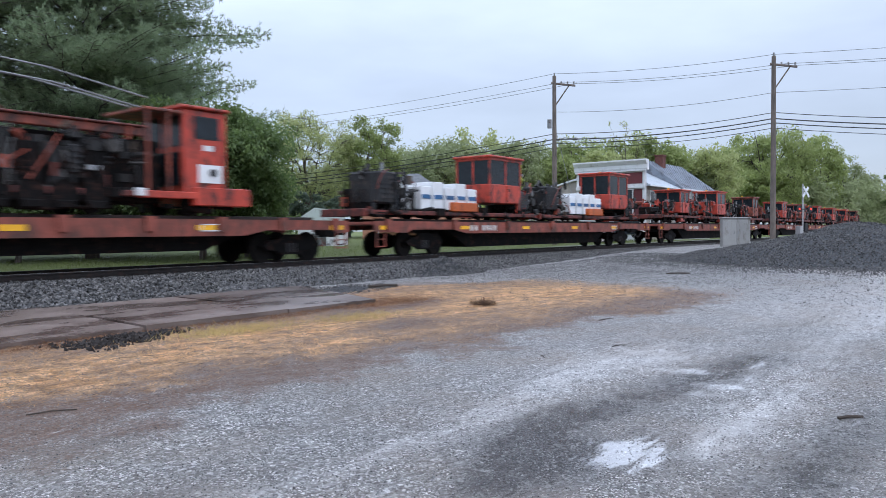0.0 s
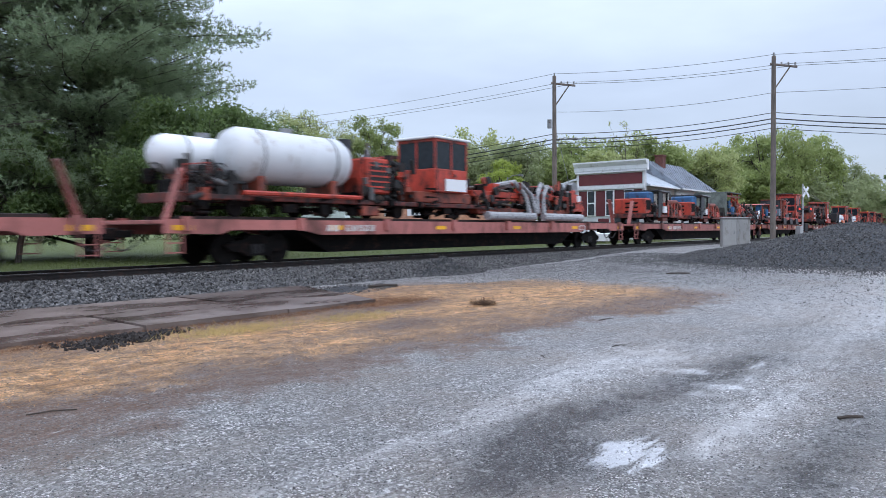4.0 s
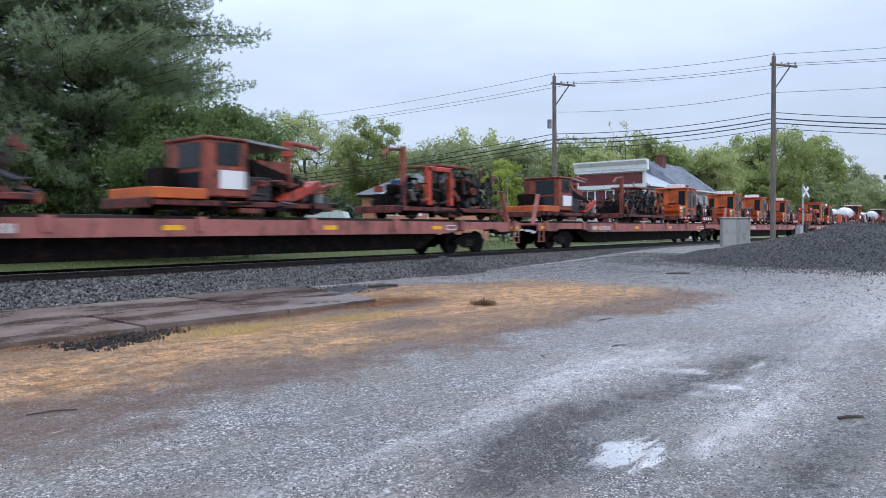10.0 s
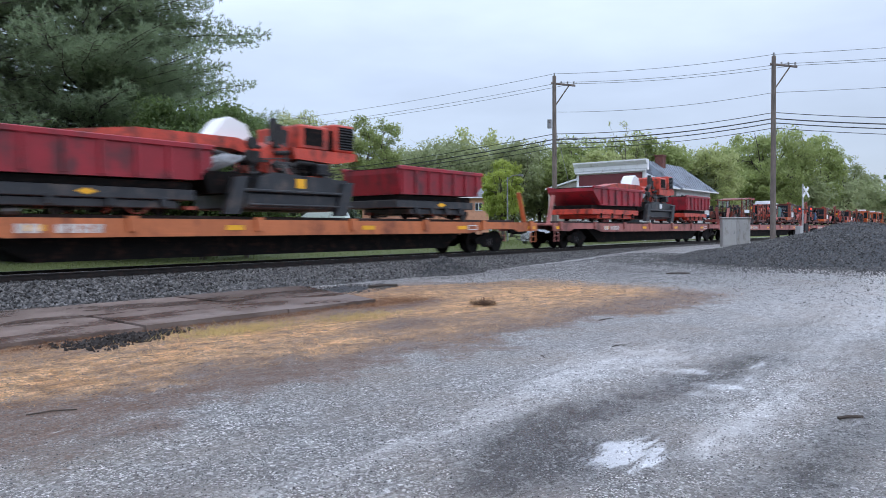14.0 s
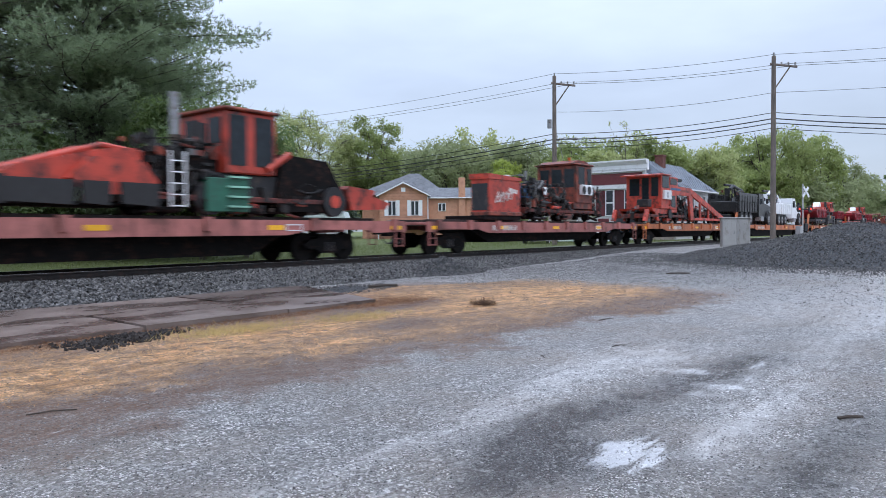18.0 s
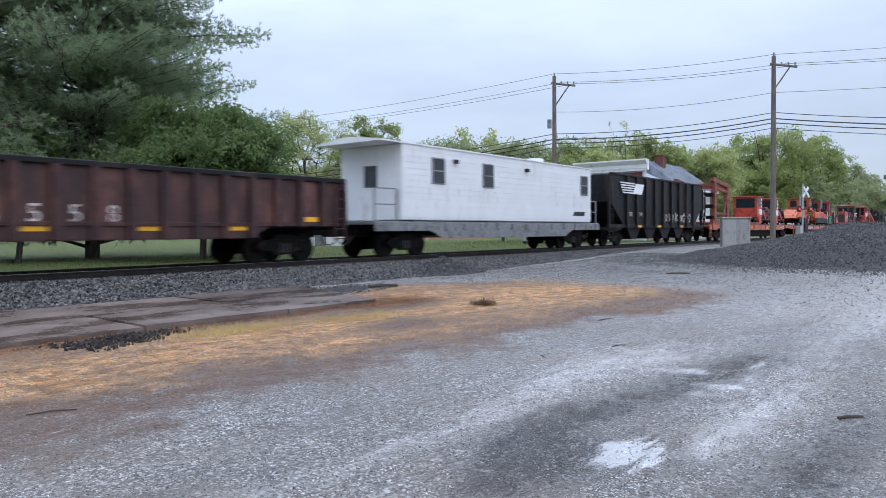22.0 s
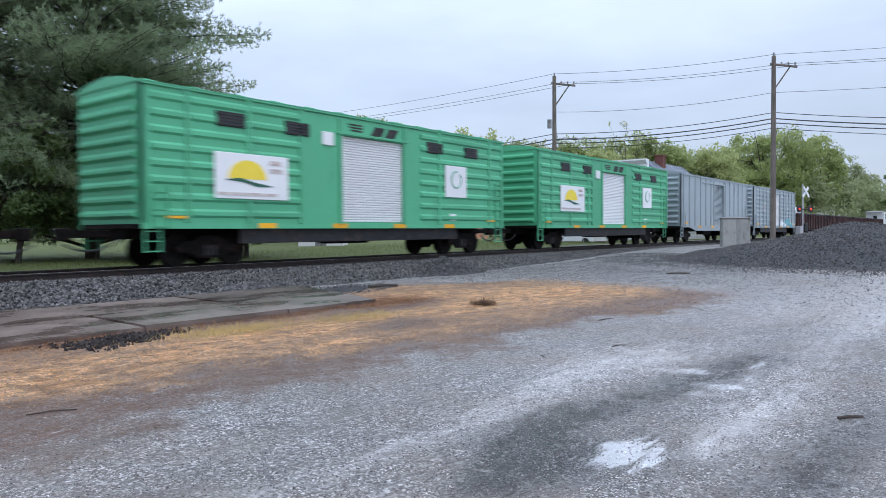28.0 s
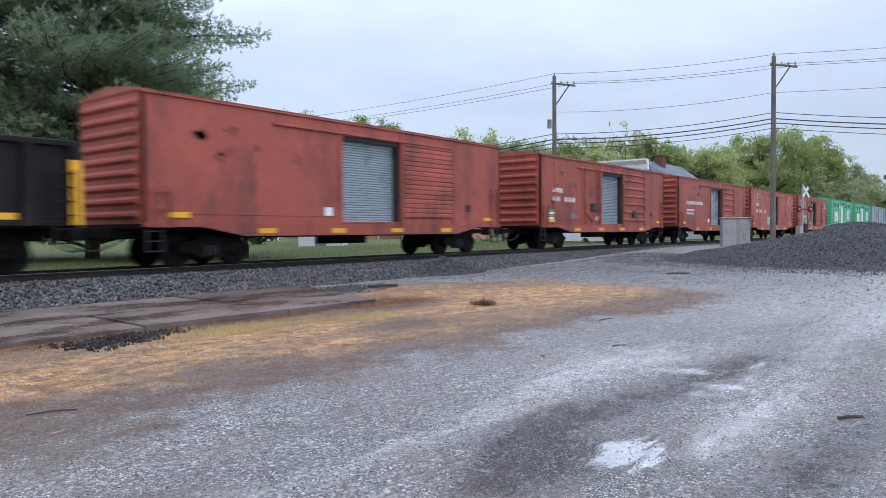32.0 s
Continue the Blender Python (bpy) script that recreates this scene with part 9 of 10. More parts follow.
def spoil_car(q0, black=False):
    """Two dark red tipping hoppers with an excavator on a black base between them."""
    q1 = q0 + 21.6
    r = Rig("spoil_machine", "dark red hoppers with an orange excavator between them", "track machine", q0 + 2, q1)
    low = CHARCOAL if black else MACHINE_RED

    def hopper(a, e, tail):
        slope = 0.9 if tail else 0.1
        h = r.plate("hopper", [(a + slope, 2.14), (e - 0.45, 2.2), (e, 2.6), (e, 3.02), (a, 3.02), (a, 2.85)], HOPPER_RED, -1.3, 1.3, "dark red tipping hopper")
        for s_ in (-1.36, 1.26):
            r.box("hopper_rim", a - 0.05, e + 0.05, 2.98, 3.12, HOPPER_RED, s_, s_ + 0.1, under=h)
        r.box("hopper_load", a + 0.1, e - 0.1, 3.03, 3.06, GREASE, -1.2, 1.2, bev=0, under=h)
        n = 7
        for k in range(n):
            q = a + slope + 0.1 + (e - a - slope - 0.5) * k / (n - 1)
            r.box("hopper_rib", q - 0.045, q + 0.045, 2.2, 3.0, HOPPER_RED, -1.37, -1.3, under=h)
        # black gap under the hopper: a dark block gives its shade
        r.box("hopper_bed", a + 0.2, e - 0.5, 1.95, 2.15, GREASE, -1.1, 1.1)
        r.box("hopper_frame", a, e - 0.45, 1.68, 1.95, low, -1.22, 1.2)
        r.box("hopper_sill", a + 0.8, e - 0.9, BASE + 0.16, 1.67, low, -1.15, 1.1)
        for k in range(4):
            r.box("frame_bracket", a + 1.0 + (e - a - 2.4) * k / 3, a + 1.16 + (e - a - 2.4) * k / 3, 1.5, 1.75, GREASE if not black else CHARCOAL, -1.26, -1.2)
        for q in (a + 1.0, e - 1.2):
            for s_ in (-1, 1):
                r.rod("wheel", (q, s_ * 0.66, BASE + 0.2), (q, s_ * 0.8, BASE + 0.2), 0.2, WHEEL_STEEL, seg=14)
        if black:
            r.plate("yellow_emblem", [((a + e) / 2 - 0.25, 1.82), ((a + e) / 2, 1.9), ((a + e) / 2 + 0.25, 1.82), ((a + e) / 2, 1.74)], YELLOW, -1.235, -1.22, "worn yellow emblem")
        r.clutter(a + 0.2, e - 0.6, BASE + 0.02, 1.5, int(a), 26)

    hopper(q0 + 2.8, q0 + 9.2, True)
    hopper(q0 + 16.5, q0 + 21.5, False)
    b0, b1 = q0 + 10.1, q0 + 14.3
    r.box("excavator_base", b0 + 0.2, b1, BASE + 0.2, 1.98, CHARCOAL, -1.22, 1.2, bev=0.05)
    r.box("base_ledge", b0, b1, 1.98, 2.06, CHARCOAL, -1.34, 1.3)
    r.box("base_ledge", b0 + 0.3, b1, 1.6, 1.66, CHARCOAL, -1.34, 1.3)
    r.plate("base_upper", [(b0 + 0.6, 2.06), (b1 - 0.05, 2.06), (b1 - 0.1, 2.45), (b0 + 1.2, 2.55), (b0 + 0.7, 2.4)], CHARCOAL, -1.2, 1.1)
    r.box("white_mark" if not black else "yellow_mark", b0 + 2.0, b0 + 2.35, 2.14, 2.42, SIGN_WHITE if not black else YELLOW, -1.215, -1.2, bev=0)
    for q in (b0 - 0.2, b1 - 0.4):
        r.plate("outrigger", [(q, 2.35), (q + 0.4, 2.4), (q + 0.1, BASE + 0.05), (q - 0.35, BASE + 0.05)], CHARCOAL, -1.38, -1.15)
    r.plate("swing_frame", [(b0 - 0.9, 2.5), (b0 + 0.6, 2.5), (b0 + 0.4, 1.95), (b0 - 0.7, 1.9)], GREASE, -0.9, 0.8)
    r.engine(b0 + 0.6, b1 - 0.4, 2.3, 3.0, 41, DARK, stack=False, n=12)
    r.rod("slew_ring", (b0 + 2.9, 0, 2.5), (b0 + 2.9, 0, 2.95), 0.8, GREASE, seg=20)
    u = q0 + 12.0
    r.plate("upper_frame", [(u, 3.32), (u + 2.6, 3.32), (u + 2.6, 3.1), (u + 1.7, 2.95), (u + 0.1, 3.0)], MACHINE_RED, -1.2, 1.1)
    r.plate("boom_foot", [(u - 1.0, 2.6), (u - 0.5, 2.5), (u - 0.1, 2.62), (u + 0.1, 3.3), (u - 0.4, 3.5), (u - 0.9, 3.2)], MACHINE_RED, -0.9, 0.2, "red boom foot")
    eng = r.box("engine_cover", u + 0.35, u + 1.5, 3.32, 4.05, MACHINE_RED, -1.12, 0.9, bev=0.05)
    r.box("cover_mesh", u + 0.5, u + 1.25, 3.45, 3.95, GREASE, -1.135, -1.12, bev=0, under=eng)
    lou = r.box("louvre_block", u + 1.75, u + 2.6, 3.34, 4.2, MACHINE_RED, -1.12, 0.9, bev=0.05)
    r.box("louvre_back", u + 1.9, u + 2.55, 3.42, 4.12, GREASE, -1.132, -1.12, bev=0, under=lou)
    for k in range(8):
        r.box("louvre_slat", u + 1.9, u + 2.55, 3.45 + 0.085 * k, 3.48 + 0.085 * k, CHARCOAL, -1.16, -1.13, bev=0, under=lou)
    # dark block between cover and louvres puts the recess's shade in colour
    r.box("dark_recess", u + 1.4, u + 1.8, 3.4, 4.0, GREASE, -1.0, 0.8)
    for k in range(3):
        r.rod("hose_reel", (u - 0.35 + 0.2 * k, -0.7, 3.35), (u - 0.3 + 0.2 * k, -0.7, 4.15 - 0.15 * k), 0.12, BLACK_STEEL)
    r.plate("stowed_boom", [(q0 + 5.2, 3.16), (q0 + 7.6, 3.5), (u - 1.4, 3.52), (u - 0.2, 3.25), (u - 0.3, 2.95), (u - 1.6, 3.2), (q0 + 7.8, 3.22), (q0 + 5.2, 3.04)], MACHINE_RED, -0.5, 0.3, "stowed orange-red boom")
    r.rod("boom_cylinder", (q0 + 9.2, -0.75, 3.1), (u - 0.6, -0.75, 2.75), 0.08, BLACK_STEEL)
    for k in range(4):
        r.hose("silver_pipe", [(q0 + 8.9 + 0.2 * k, -0.95 + 0.1 * k, 2.5), (q0 + 9.3 + 0.25 * k, -0.95, 2.75), (q0 + 9.9 + 0.2 * k, -0.9, 2.95)], 0.06, GREY_STEEL, "bare silver pipe")
    r.plate("white_bucket", [(q0 + 9.8, 3.4), (q0 + 11.3, 3.4), (q0 + 11.05, 3.95), (q0 + 10.5, 4.12), (q0 + 10.3, 4.0)], SIGN_WHITE, -0.3, 0.4, "white covered bucket")
    r.clutter(u - 1.5, u + 0.5, 2.4, 3.4, 415, 45)
    return r


def tamper(q0, q1):
    """Tall full-width cab, then a long frame of red side panels with openings that slopes down to the head."""
    r = Rig("tamper", "bright red tamping machine with tall cab and long sloping frame", "tamper", q0, q1)
    r.chassis(q0 + 0.2, q0 + 6.5, MACHINE_RED, 0.5, 2)
    cab = r.solid_cab(q0 + 1.7, q0 + 3.15, 2.15, 4.3, MACHINE_RED, -1.2, 1.05, ((q0 + 1.88, q0 + 3.0, 3.48, 4.14),), ((-1.0, -0.6, 2.95, 4.05), (-0.4, 0.0, 2.6, 4.05), (0.2, 0.8, 3.0, 4.0)))
    r.plate("roof_visor", [(q0 + 0.9, 4.12), (q0 + 1.7, 4.22), (q0 + 1.7, 4.3), (q0 + 0.9, 4.2)], MACHINE_RED, -1.25, 1.1, under=cab)
    ac = r.box("air_conditioner", q0 + 1.92, q0 + 3.1, 2.74, 3.3, SIGN_WHITE, -1.36, -1.2, "white air conditioner box")
    r.box("fan_slot", q0 + 2.3, q0 + 2.5, 2.85, 3.2, GREY_STEEL, -1.366, -1.36, bev=0, under=ac)
    r.plate("cab_underbody", [(q0 + 0.5, 2.15), (q0 + 3.3, 2.15), (q0 + 3.3, 1.85), (q0 + 1.9, 1.85), (q0 + 0.6, 2.0)], MACHINE_RED, -1.1, 1.0)
    r.box("black_case", q0 + 0.35, q0 + 0.95, 2.25, 2.7, BLACK_STEEL, -0.9, -0.2)
    rear_cabin = r.box("rear_cabin", q0 + 3.15, q0 + 4.75, 3.6, 4.2, MACHINE_RED, -1.15, 1.0)
    r.window(rear_cabin, q0 + 3.4, q0 + 4.55, 3.72, 4.05, -1.15)
    r.box("exhaust_box", q0 + 4.8, q0 + 6.3, 4.0, 4.2, BLACK_STEEL, -0.9, -0.3)
    for k, y in enumerate((-1.2, 0.95)):
        y2 = y + 0.14
        fr = r.plate("side_frame", [(q0 + 3.15, 3.62), (q0 + 7.0, 3.62), (q0 + 7.5, 3.5), (q0 + 7.2, 3.08), (q0 + 3.15, 3.08)], MACHINE_RED, y, y2, "red side panel with openings")
        r.plate("sloping_chord", [(q0 + 7.0, 3.62), (q0 + 7.5, 3.5), (q1 - 3.4, 2.5), (q1 - 0.6, 1.8), (q1 - 0.9, 1.45), (q1 - 3.7, 2.2), (q0 + 7.5, 3.1)], MACHINE_RED, y, y2, under=fr)
        r.plate("slanted_post", [(q0 + 6.7, 3.1), (q0 + 7.4, 3.1), (q0 + 7.75, 1.5), (q0 + 7.15, 1.5)], MACHINE_RED, y, y2, under=fr)
        r.box("bottom_chord", q0 + 7.2, q1 - 0.8, 1.48, 1.64, MACHINE_RED, y, y2, under=fr)
        for q in (q0 + 9.1, q0 + 10.9):
            r.box("frame_post", q, q + 0.22, 1.6, 3.62 - (q - q0 - 7.0) * 0.22 - 0.2, MACHINE_RED, y + 0.01, y2 - 0.01, under=fr)
        if k == 0:
            r.box("blue_lettering_bar", q0 + 3.3, q0 + 5.1, 3.36, 3.5, BLUE_PAINT, y - 0.006, y, "faded blue lettering bar", 0, fr)
            r.box("dark_lettering_bar", q0 + 5.3, q0 + 6.7, 3.3, 3.44, MACHINE_FADED, y - 0.006, y, bev=0, under=fr)
            pan = r.box("service_panel", q0 + 3.2, q0 + 4.4, 2.15, 3.08, MACHINE_RED, y, y2, under=fr)
            r.window(r.top, q0 + 3.45, q0 + 4.15, 2.3, 2.98, y)
    r.box("tail_link", q0 + 3.2, q0 + 4.6, 1.95, 2.15, MACHINE_RED, -1.15, -0.9)
    r.rod("round_tank", (q0 + 3.3, -1.2, 1.85), (q0 + 3.3, -0.8, 1.85), 0.3, BLACK_STEEL, seg=18)
    r.engine(q0 + 4.2, q0 + 7.2, BASE + 0.3, 3.0, 51, DARK, stack=False, n=18)
    r.engine(q0 + 7.6, q1 - 3.4, BASE + 0.4, 2.4, 52, DARK + [MACHINE_RED], stack=False, n=10)
    r.engine(q1 - 2.6, q1, BASE + 0.3, 2.0, 53, MIX_RED, stack=False, n=9)
    r.clutter(q0 - 0.6, q0 + 3.6, BASE, 2.1, 54, 70)
    for s_ in (-1, 1):
        r.plate("tool_arm", [(q0 - 0.5, 1.4), (q0 - 0.2, 1.4), (q0 + 0.1, 2.0), (q0 - 0.1, 2.1)], MACHINE_RED, s_ * 1.0 - 0.1, s_ * 1.0 + 0.1)
        r.plate("tool_arm", [(q0 + 0.9, 2.0), (q0 + 1.3, 2.1), (q0 + 1.7, 1.45), (q0 + 1.4, 1.4)], MACHINE_RED, s_ * 1.0 - 0.1, s_ * 1.0 + 0.1)
    r.rod("signal_post", (q1 - 1.4, -0.4, 2.0), (q1 - 1.4, -0.4, 3.1), 0.12, BLACK_STEEL)
    for s_ in (-1, 1):
        for q in (q1 - 2.6, q1 - 0.9):
            r.rod("wheel", (q, s_ * 0.66, BASE + 0.25), (q, s_ * 0.8, BASE + 0.25), 0.25, WHEEL_STEEL, seg=16)
    return r


def fan_cab_machine(q0, q1):
    """Open engines at the tail, then a wide cab with a hipped roof and a white fan unit."""
    r = Rig("fan_cab_machine", "faded red machine with wide tall cab and white fan unit", "track machine", q0, q1)
    r.chassis(q0, q1, MACHINE_FADED, 0.55, 2)
    c = q0 + 4.6
    cab = r.solid_cab(c, c + 1.6, 2.2, 4.14, MACHINE_FADED, -1.15, 1.05, ((c + 0.2, c + 0.85, 3.15, 3.95), (c + 1.15, c + 1.6, 3.1, 3.9)), ((-1.0, -0.5, 3.0, 3.85), (-0.3, 0.2, 3.05, 3.85), (0.4, 0.85, 3.1, 3.85)))
    r.rod("beacon", (c + 0.3, -0.6, 4.3), (c + 0.3, -0.6, 4.46), 0.08, MACHINE_ORANGE, under=cab)
    r.plate("hip_roof", [(c - 0.15, 4.14), (c + 1.85, 4.14), (c + 1.3, 4.32), (c + 0.4, 4.32)], MACHINE_FADED, -1.0, 0.9, under=cab)
    fan = r.box("fan_unit", c + 0.3, c + 1.35, 2.6, 3.1, SIGN_WHITE, -1.36, -1.15, "white fan unit")
    for a in (c + 0.3, c + 0.85):
        r.rod("fan", (a + 0.1, -1.38, 2.83), (a + 0.1, -1.36, 2.83), 0.2, BLACK_STEEL, seg=18, under=fan)
    r.box("cab_base", c - 0.1, c + 2.2, BASE + 0.6, 2.25, MACHINE_FADED, -1.05, 0.9)
    r.box("blue_tank", q0 + 0.1, q0 + 0.9, 2.3, 2.85, BLUE_PAINT, -0.9, 0.5, "blue tank")
    r.box("black_case", q0 + 1.0, q0 + 1.9, 2.35, 3.05, BLACK_STEEL, -0.9, 0.4)
    r.box("white_bottle", q0 + 1.7, q0 + 1.95, 2.5, 2.85, SIGN_WHITE, -1.0, -0.8)
    r.rod("white_drum", (q0 + 3.3, -0.8, 2.1), (q0 + 3.3, -0.8, 2.5), 0.17, SIGN_WHITE)
    r.clutter(q0 - 0.4, q0 + 4.4, BASE + 0.1, 3.1, 481, 170)
    r.engine(q0, q0 + 2.3, BASE + 0.4, 3.1, 48, [GREASE, MACHINE_FADED, BLACK_STEEL], None, n=10)
    r.engine(q0 + 2.2, q0 + 4.3, BASE + 0.4, 2.5, 148, [MACHINE_RED, GREASE, MACHINE_FADED], None, stack=False, n=12)
    r.engine(c + 1.8, q1, BASE + 0.4, 2.9, 149, [MACHINE_ORANGE, GREASE, MACHINE_RED], None, stack=False, n=9)
    return r


def regulator(q0, paint, body, seed, green=True):
    """Ballast regulator: brush hood with rubber flaps at the tail, engine, tall cab, power unit, plough wings ahead."""
    q1 = q0 + (12.2 if green else 12.7)
    r = Rig("ballast_regulator", "orange-red ballast regulator with brush hood, rubber flaps and tall cab", "ballast regulator", q0, q1)
    c0 = q0 + (5.75 if green else 6.05)
    c1 = c0 + (1.6 if green else 1.35)
    r.chassis(q0 + 3.0, c1 + 2.4, paint, 0.55, 2, 0.33)
    # tail hood in facets
    r.plate("brush_hood", [(q0, 2.0), (q0 + 0.6, 2.35), (q0 + 2.6, 2.85), (q0 + 3.3, 2.9), (q0 + 3.75, 2.3), (q0 + 3.6, 2.05), (q0 + 0.1, 1.95)], paint, -1.0, 1.0, "faceted brush hood")
    r.plate("hood_side", [(q0 + 1.6, 2.1), (q0 + 2.1, 2.6), (q0 + 3.2, 2.65), (q0 + 3.7, 2.1), (q0 + 3.5, 1.8), (q0 + 2.2, 1.75)], paint, -1.3, -1.0)
    for a, e in ((q0 + 0.2, q0 + 1.7), (q0 + 1.8, q0 + 2.5), (q0 + 2.7, q0 + 3.7)):
        r.plate("rubber_flap", [(a, 2.05), (e, 2.05), (e - 0.05, 1.5), (a + 0.05, 1.55)], RUBBER, -1.38, -1.3, "dark rubber flap")
    r.box("brush_shaft", q0 + 0.4, q0 + 3.4, BASE + 0.2, 1.6, GREASE, -0.9, 0.9)
    for y in (-0.7, 0.5):
        r.hose("hood_arm", [(q0 + 0.4, y, 2.25), (q0 + 2.6, y, 2.95), (q0 + 4.2, y, 2.75)], 0.07, MACHINE_RED, "red lift arm")
    # engine and stack
    if green:
        # added dark block fills the engine bay behind its parts
        r.box("dark_core", c0 - 2.1, c0 - 0.1, BASE + 0.4, 3.0, GREASE, -0.9, 0.9)
        r.engine(c0 - 2.3, c0 - 0.1, BASE + 0.6, 3.25, seed, [BLACK_STEEL, GREASE], None, stack=False, n=14)
        part("side_ladder", ladder(c0 - 1.5 - r.c, -1.25, BASE + 0.2, 2.9, 0.4, 0.28), SIGN_WHITE, r.top, "white side ladder")
    else:
        blk = r.box("engine_block_hood", c0 - 2.8, c0 - 0.7, 1.65, 3.0, paint, -1.12, 1.0, bev=0.05)
        for k in range(7):
            r.box("hood_louvre", c0 - 1.6, c0 - 0.9, 2.0 + 0.12 * k, 2.05 + 0.12 * k, GREASE, -1.13, -1.12, bev=0, under=blk)
        r.rod("side_muffler", (c0 - 2.3, -0.8, 3.12), (c0 - 1.3, -0.8, 3.18), 0.1, GREY_STEEL)
    r.rod("exhaust_pipe", (c0 - 1.1, -0.5, 2.9), (c0 - 1.1, -0.5, 4.5), 0.12, GREY_STEEL)
    r.rod("air_cleaner", (c0 - 0.5, -0.6, 3.05), (c0 - 0.5, -0.6, 3.75), 0.24, BLACK_STEEL)
    cab = r.solid_cab(c0, c1, 2.45, 4.22, paint, -1.15, 1.0, ((c0 + 0.12, c0 + 0.62, 2.7, 4.0), (c0 + 0.95, c0 + 1.5, 2.7, 4.0)), ((-0.9, -0.4, 3.3, 3.95), (0.1, 0.7, 3.3, 3.95)), MACHINE_FADED, 0.14)
    r.box("cab_pedestal", c0 - 0.1, c1 + 0.2, BASE + 0.5, 2.45, body, -1.0, 1.0)
    if green:
        st = r.box("green_step_box", c0 - 0.7, c0 + 0.6, BASE + 0.1, 2.3, GREEN_PAINT, -1.3, -0.9, "green ladder box")
        for k in range(4):
            r.box("step_slat", c0 - 0.1, c0 + 0.55, BASE + 0.22 + 0.26 * k, BASE + 0.27 + 0.26 * k, MINT_EDGE, -1.42, -1.3, "pale step edge", 0, st)
        r.plate("power_unit", [(c1 + 0.1, 1.9), (c1 + 0.35, 3.1), (c1 + 2.1, 3.0), (c1 + 2.65, 2.2), (c1 + 2.5, BASE + 0.15), (c1 + 0.2, BASE + 0.15)], GREASE, -1.1, 1.0, "black sloping power unit")
        r.hose("handrail", [(c1 - 0.3, -1.2, 2.6), (c1 + 0.5, -1.2, 3.1)], 0.1, MACHINE_RED)
    else:
        for k in range(5):
            r.box("ladder_rung", c0 + 0.2, c0 + 0.8, BASE + 0.15 + 0.27 * k, BASE + 0.19 + 0.27 * k, GREASE, -1.35, -1.05, bev=0)
        un = r.box("power_unit", c1 + 0.6, c1 + 2.6, 2.0, 2.85, GREEN_PAINT, -0.9, 0.9, "blue-green engine under a rack", 0.06)
        r.box("blue_panel", c1 + 0.9, c1 + 1.6, 2.1, 2.75, BLUE_PAINT, -0.92, -0.9, bev=0, under=un)
        r.rod("pale_muffler", (c1 + 2.2, -0.7, 2.95), (c1 + 3.0, -0.7, 2.95), 0.12, SIGN_WHITE)
    for q in (c0 - 0.5, c1 + 2.3):
        r.rod("tyre", (q, -1.2, BASE + 0.48), (q, -0.95, BASE + 0.48), 0.46, BLACK_STEEL, seg=20)
        r.rod("hub", (q, -1.22, BASE + 0.48), (q, -1.2, BASE + 0.48), 0.2, paint, seg=12)
    r.engine(c1 + 0.2, c1 + 2.6, BASE + 0.4, 2.1, seed + 1, [GREASE, BLACK_STEEL, MACHINE_RED], stack=False, n=10)
    w = q1 - (2.1 if green else 3.6)
    r.plate("plough_wing", [(w, 2.2), (w + 0.1, 2.9 if not green else 2.3), (w + 1.3, 2.6 if not green else 2.2), (q1 - 0.9, 2.55 if not green else 2.0), (q1 - 0.1, 2.15 if not green else 1.8), (q1 - 0.3, 1.6), (w + 0.2, 1.55)], paint, -1.25, 0.6, "faceted orange plough wing")
    for a, e in ((w + 0.1, w + 1.0), (w + 1.1, q1 - 0.7), (q1 - 0.65, q1)) if not green else ():
        r.plate("rubber_flap", [(a, 2.1), (e, 2.1), (e - 0.05, 1.5), (a + 0.05, 1.5)], RUBBER, -1.36, -1.28, "dark rubber flap")
    r.clutter(q0 + 3.2, c1 + 2.6, BASE + 0.05, 2.2, seed + 70, 70)
    return r


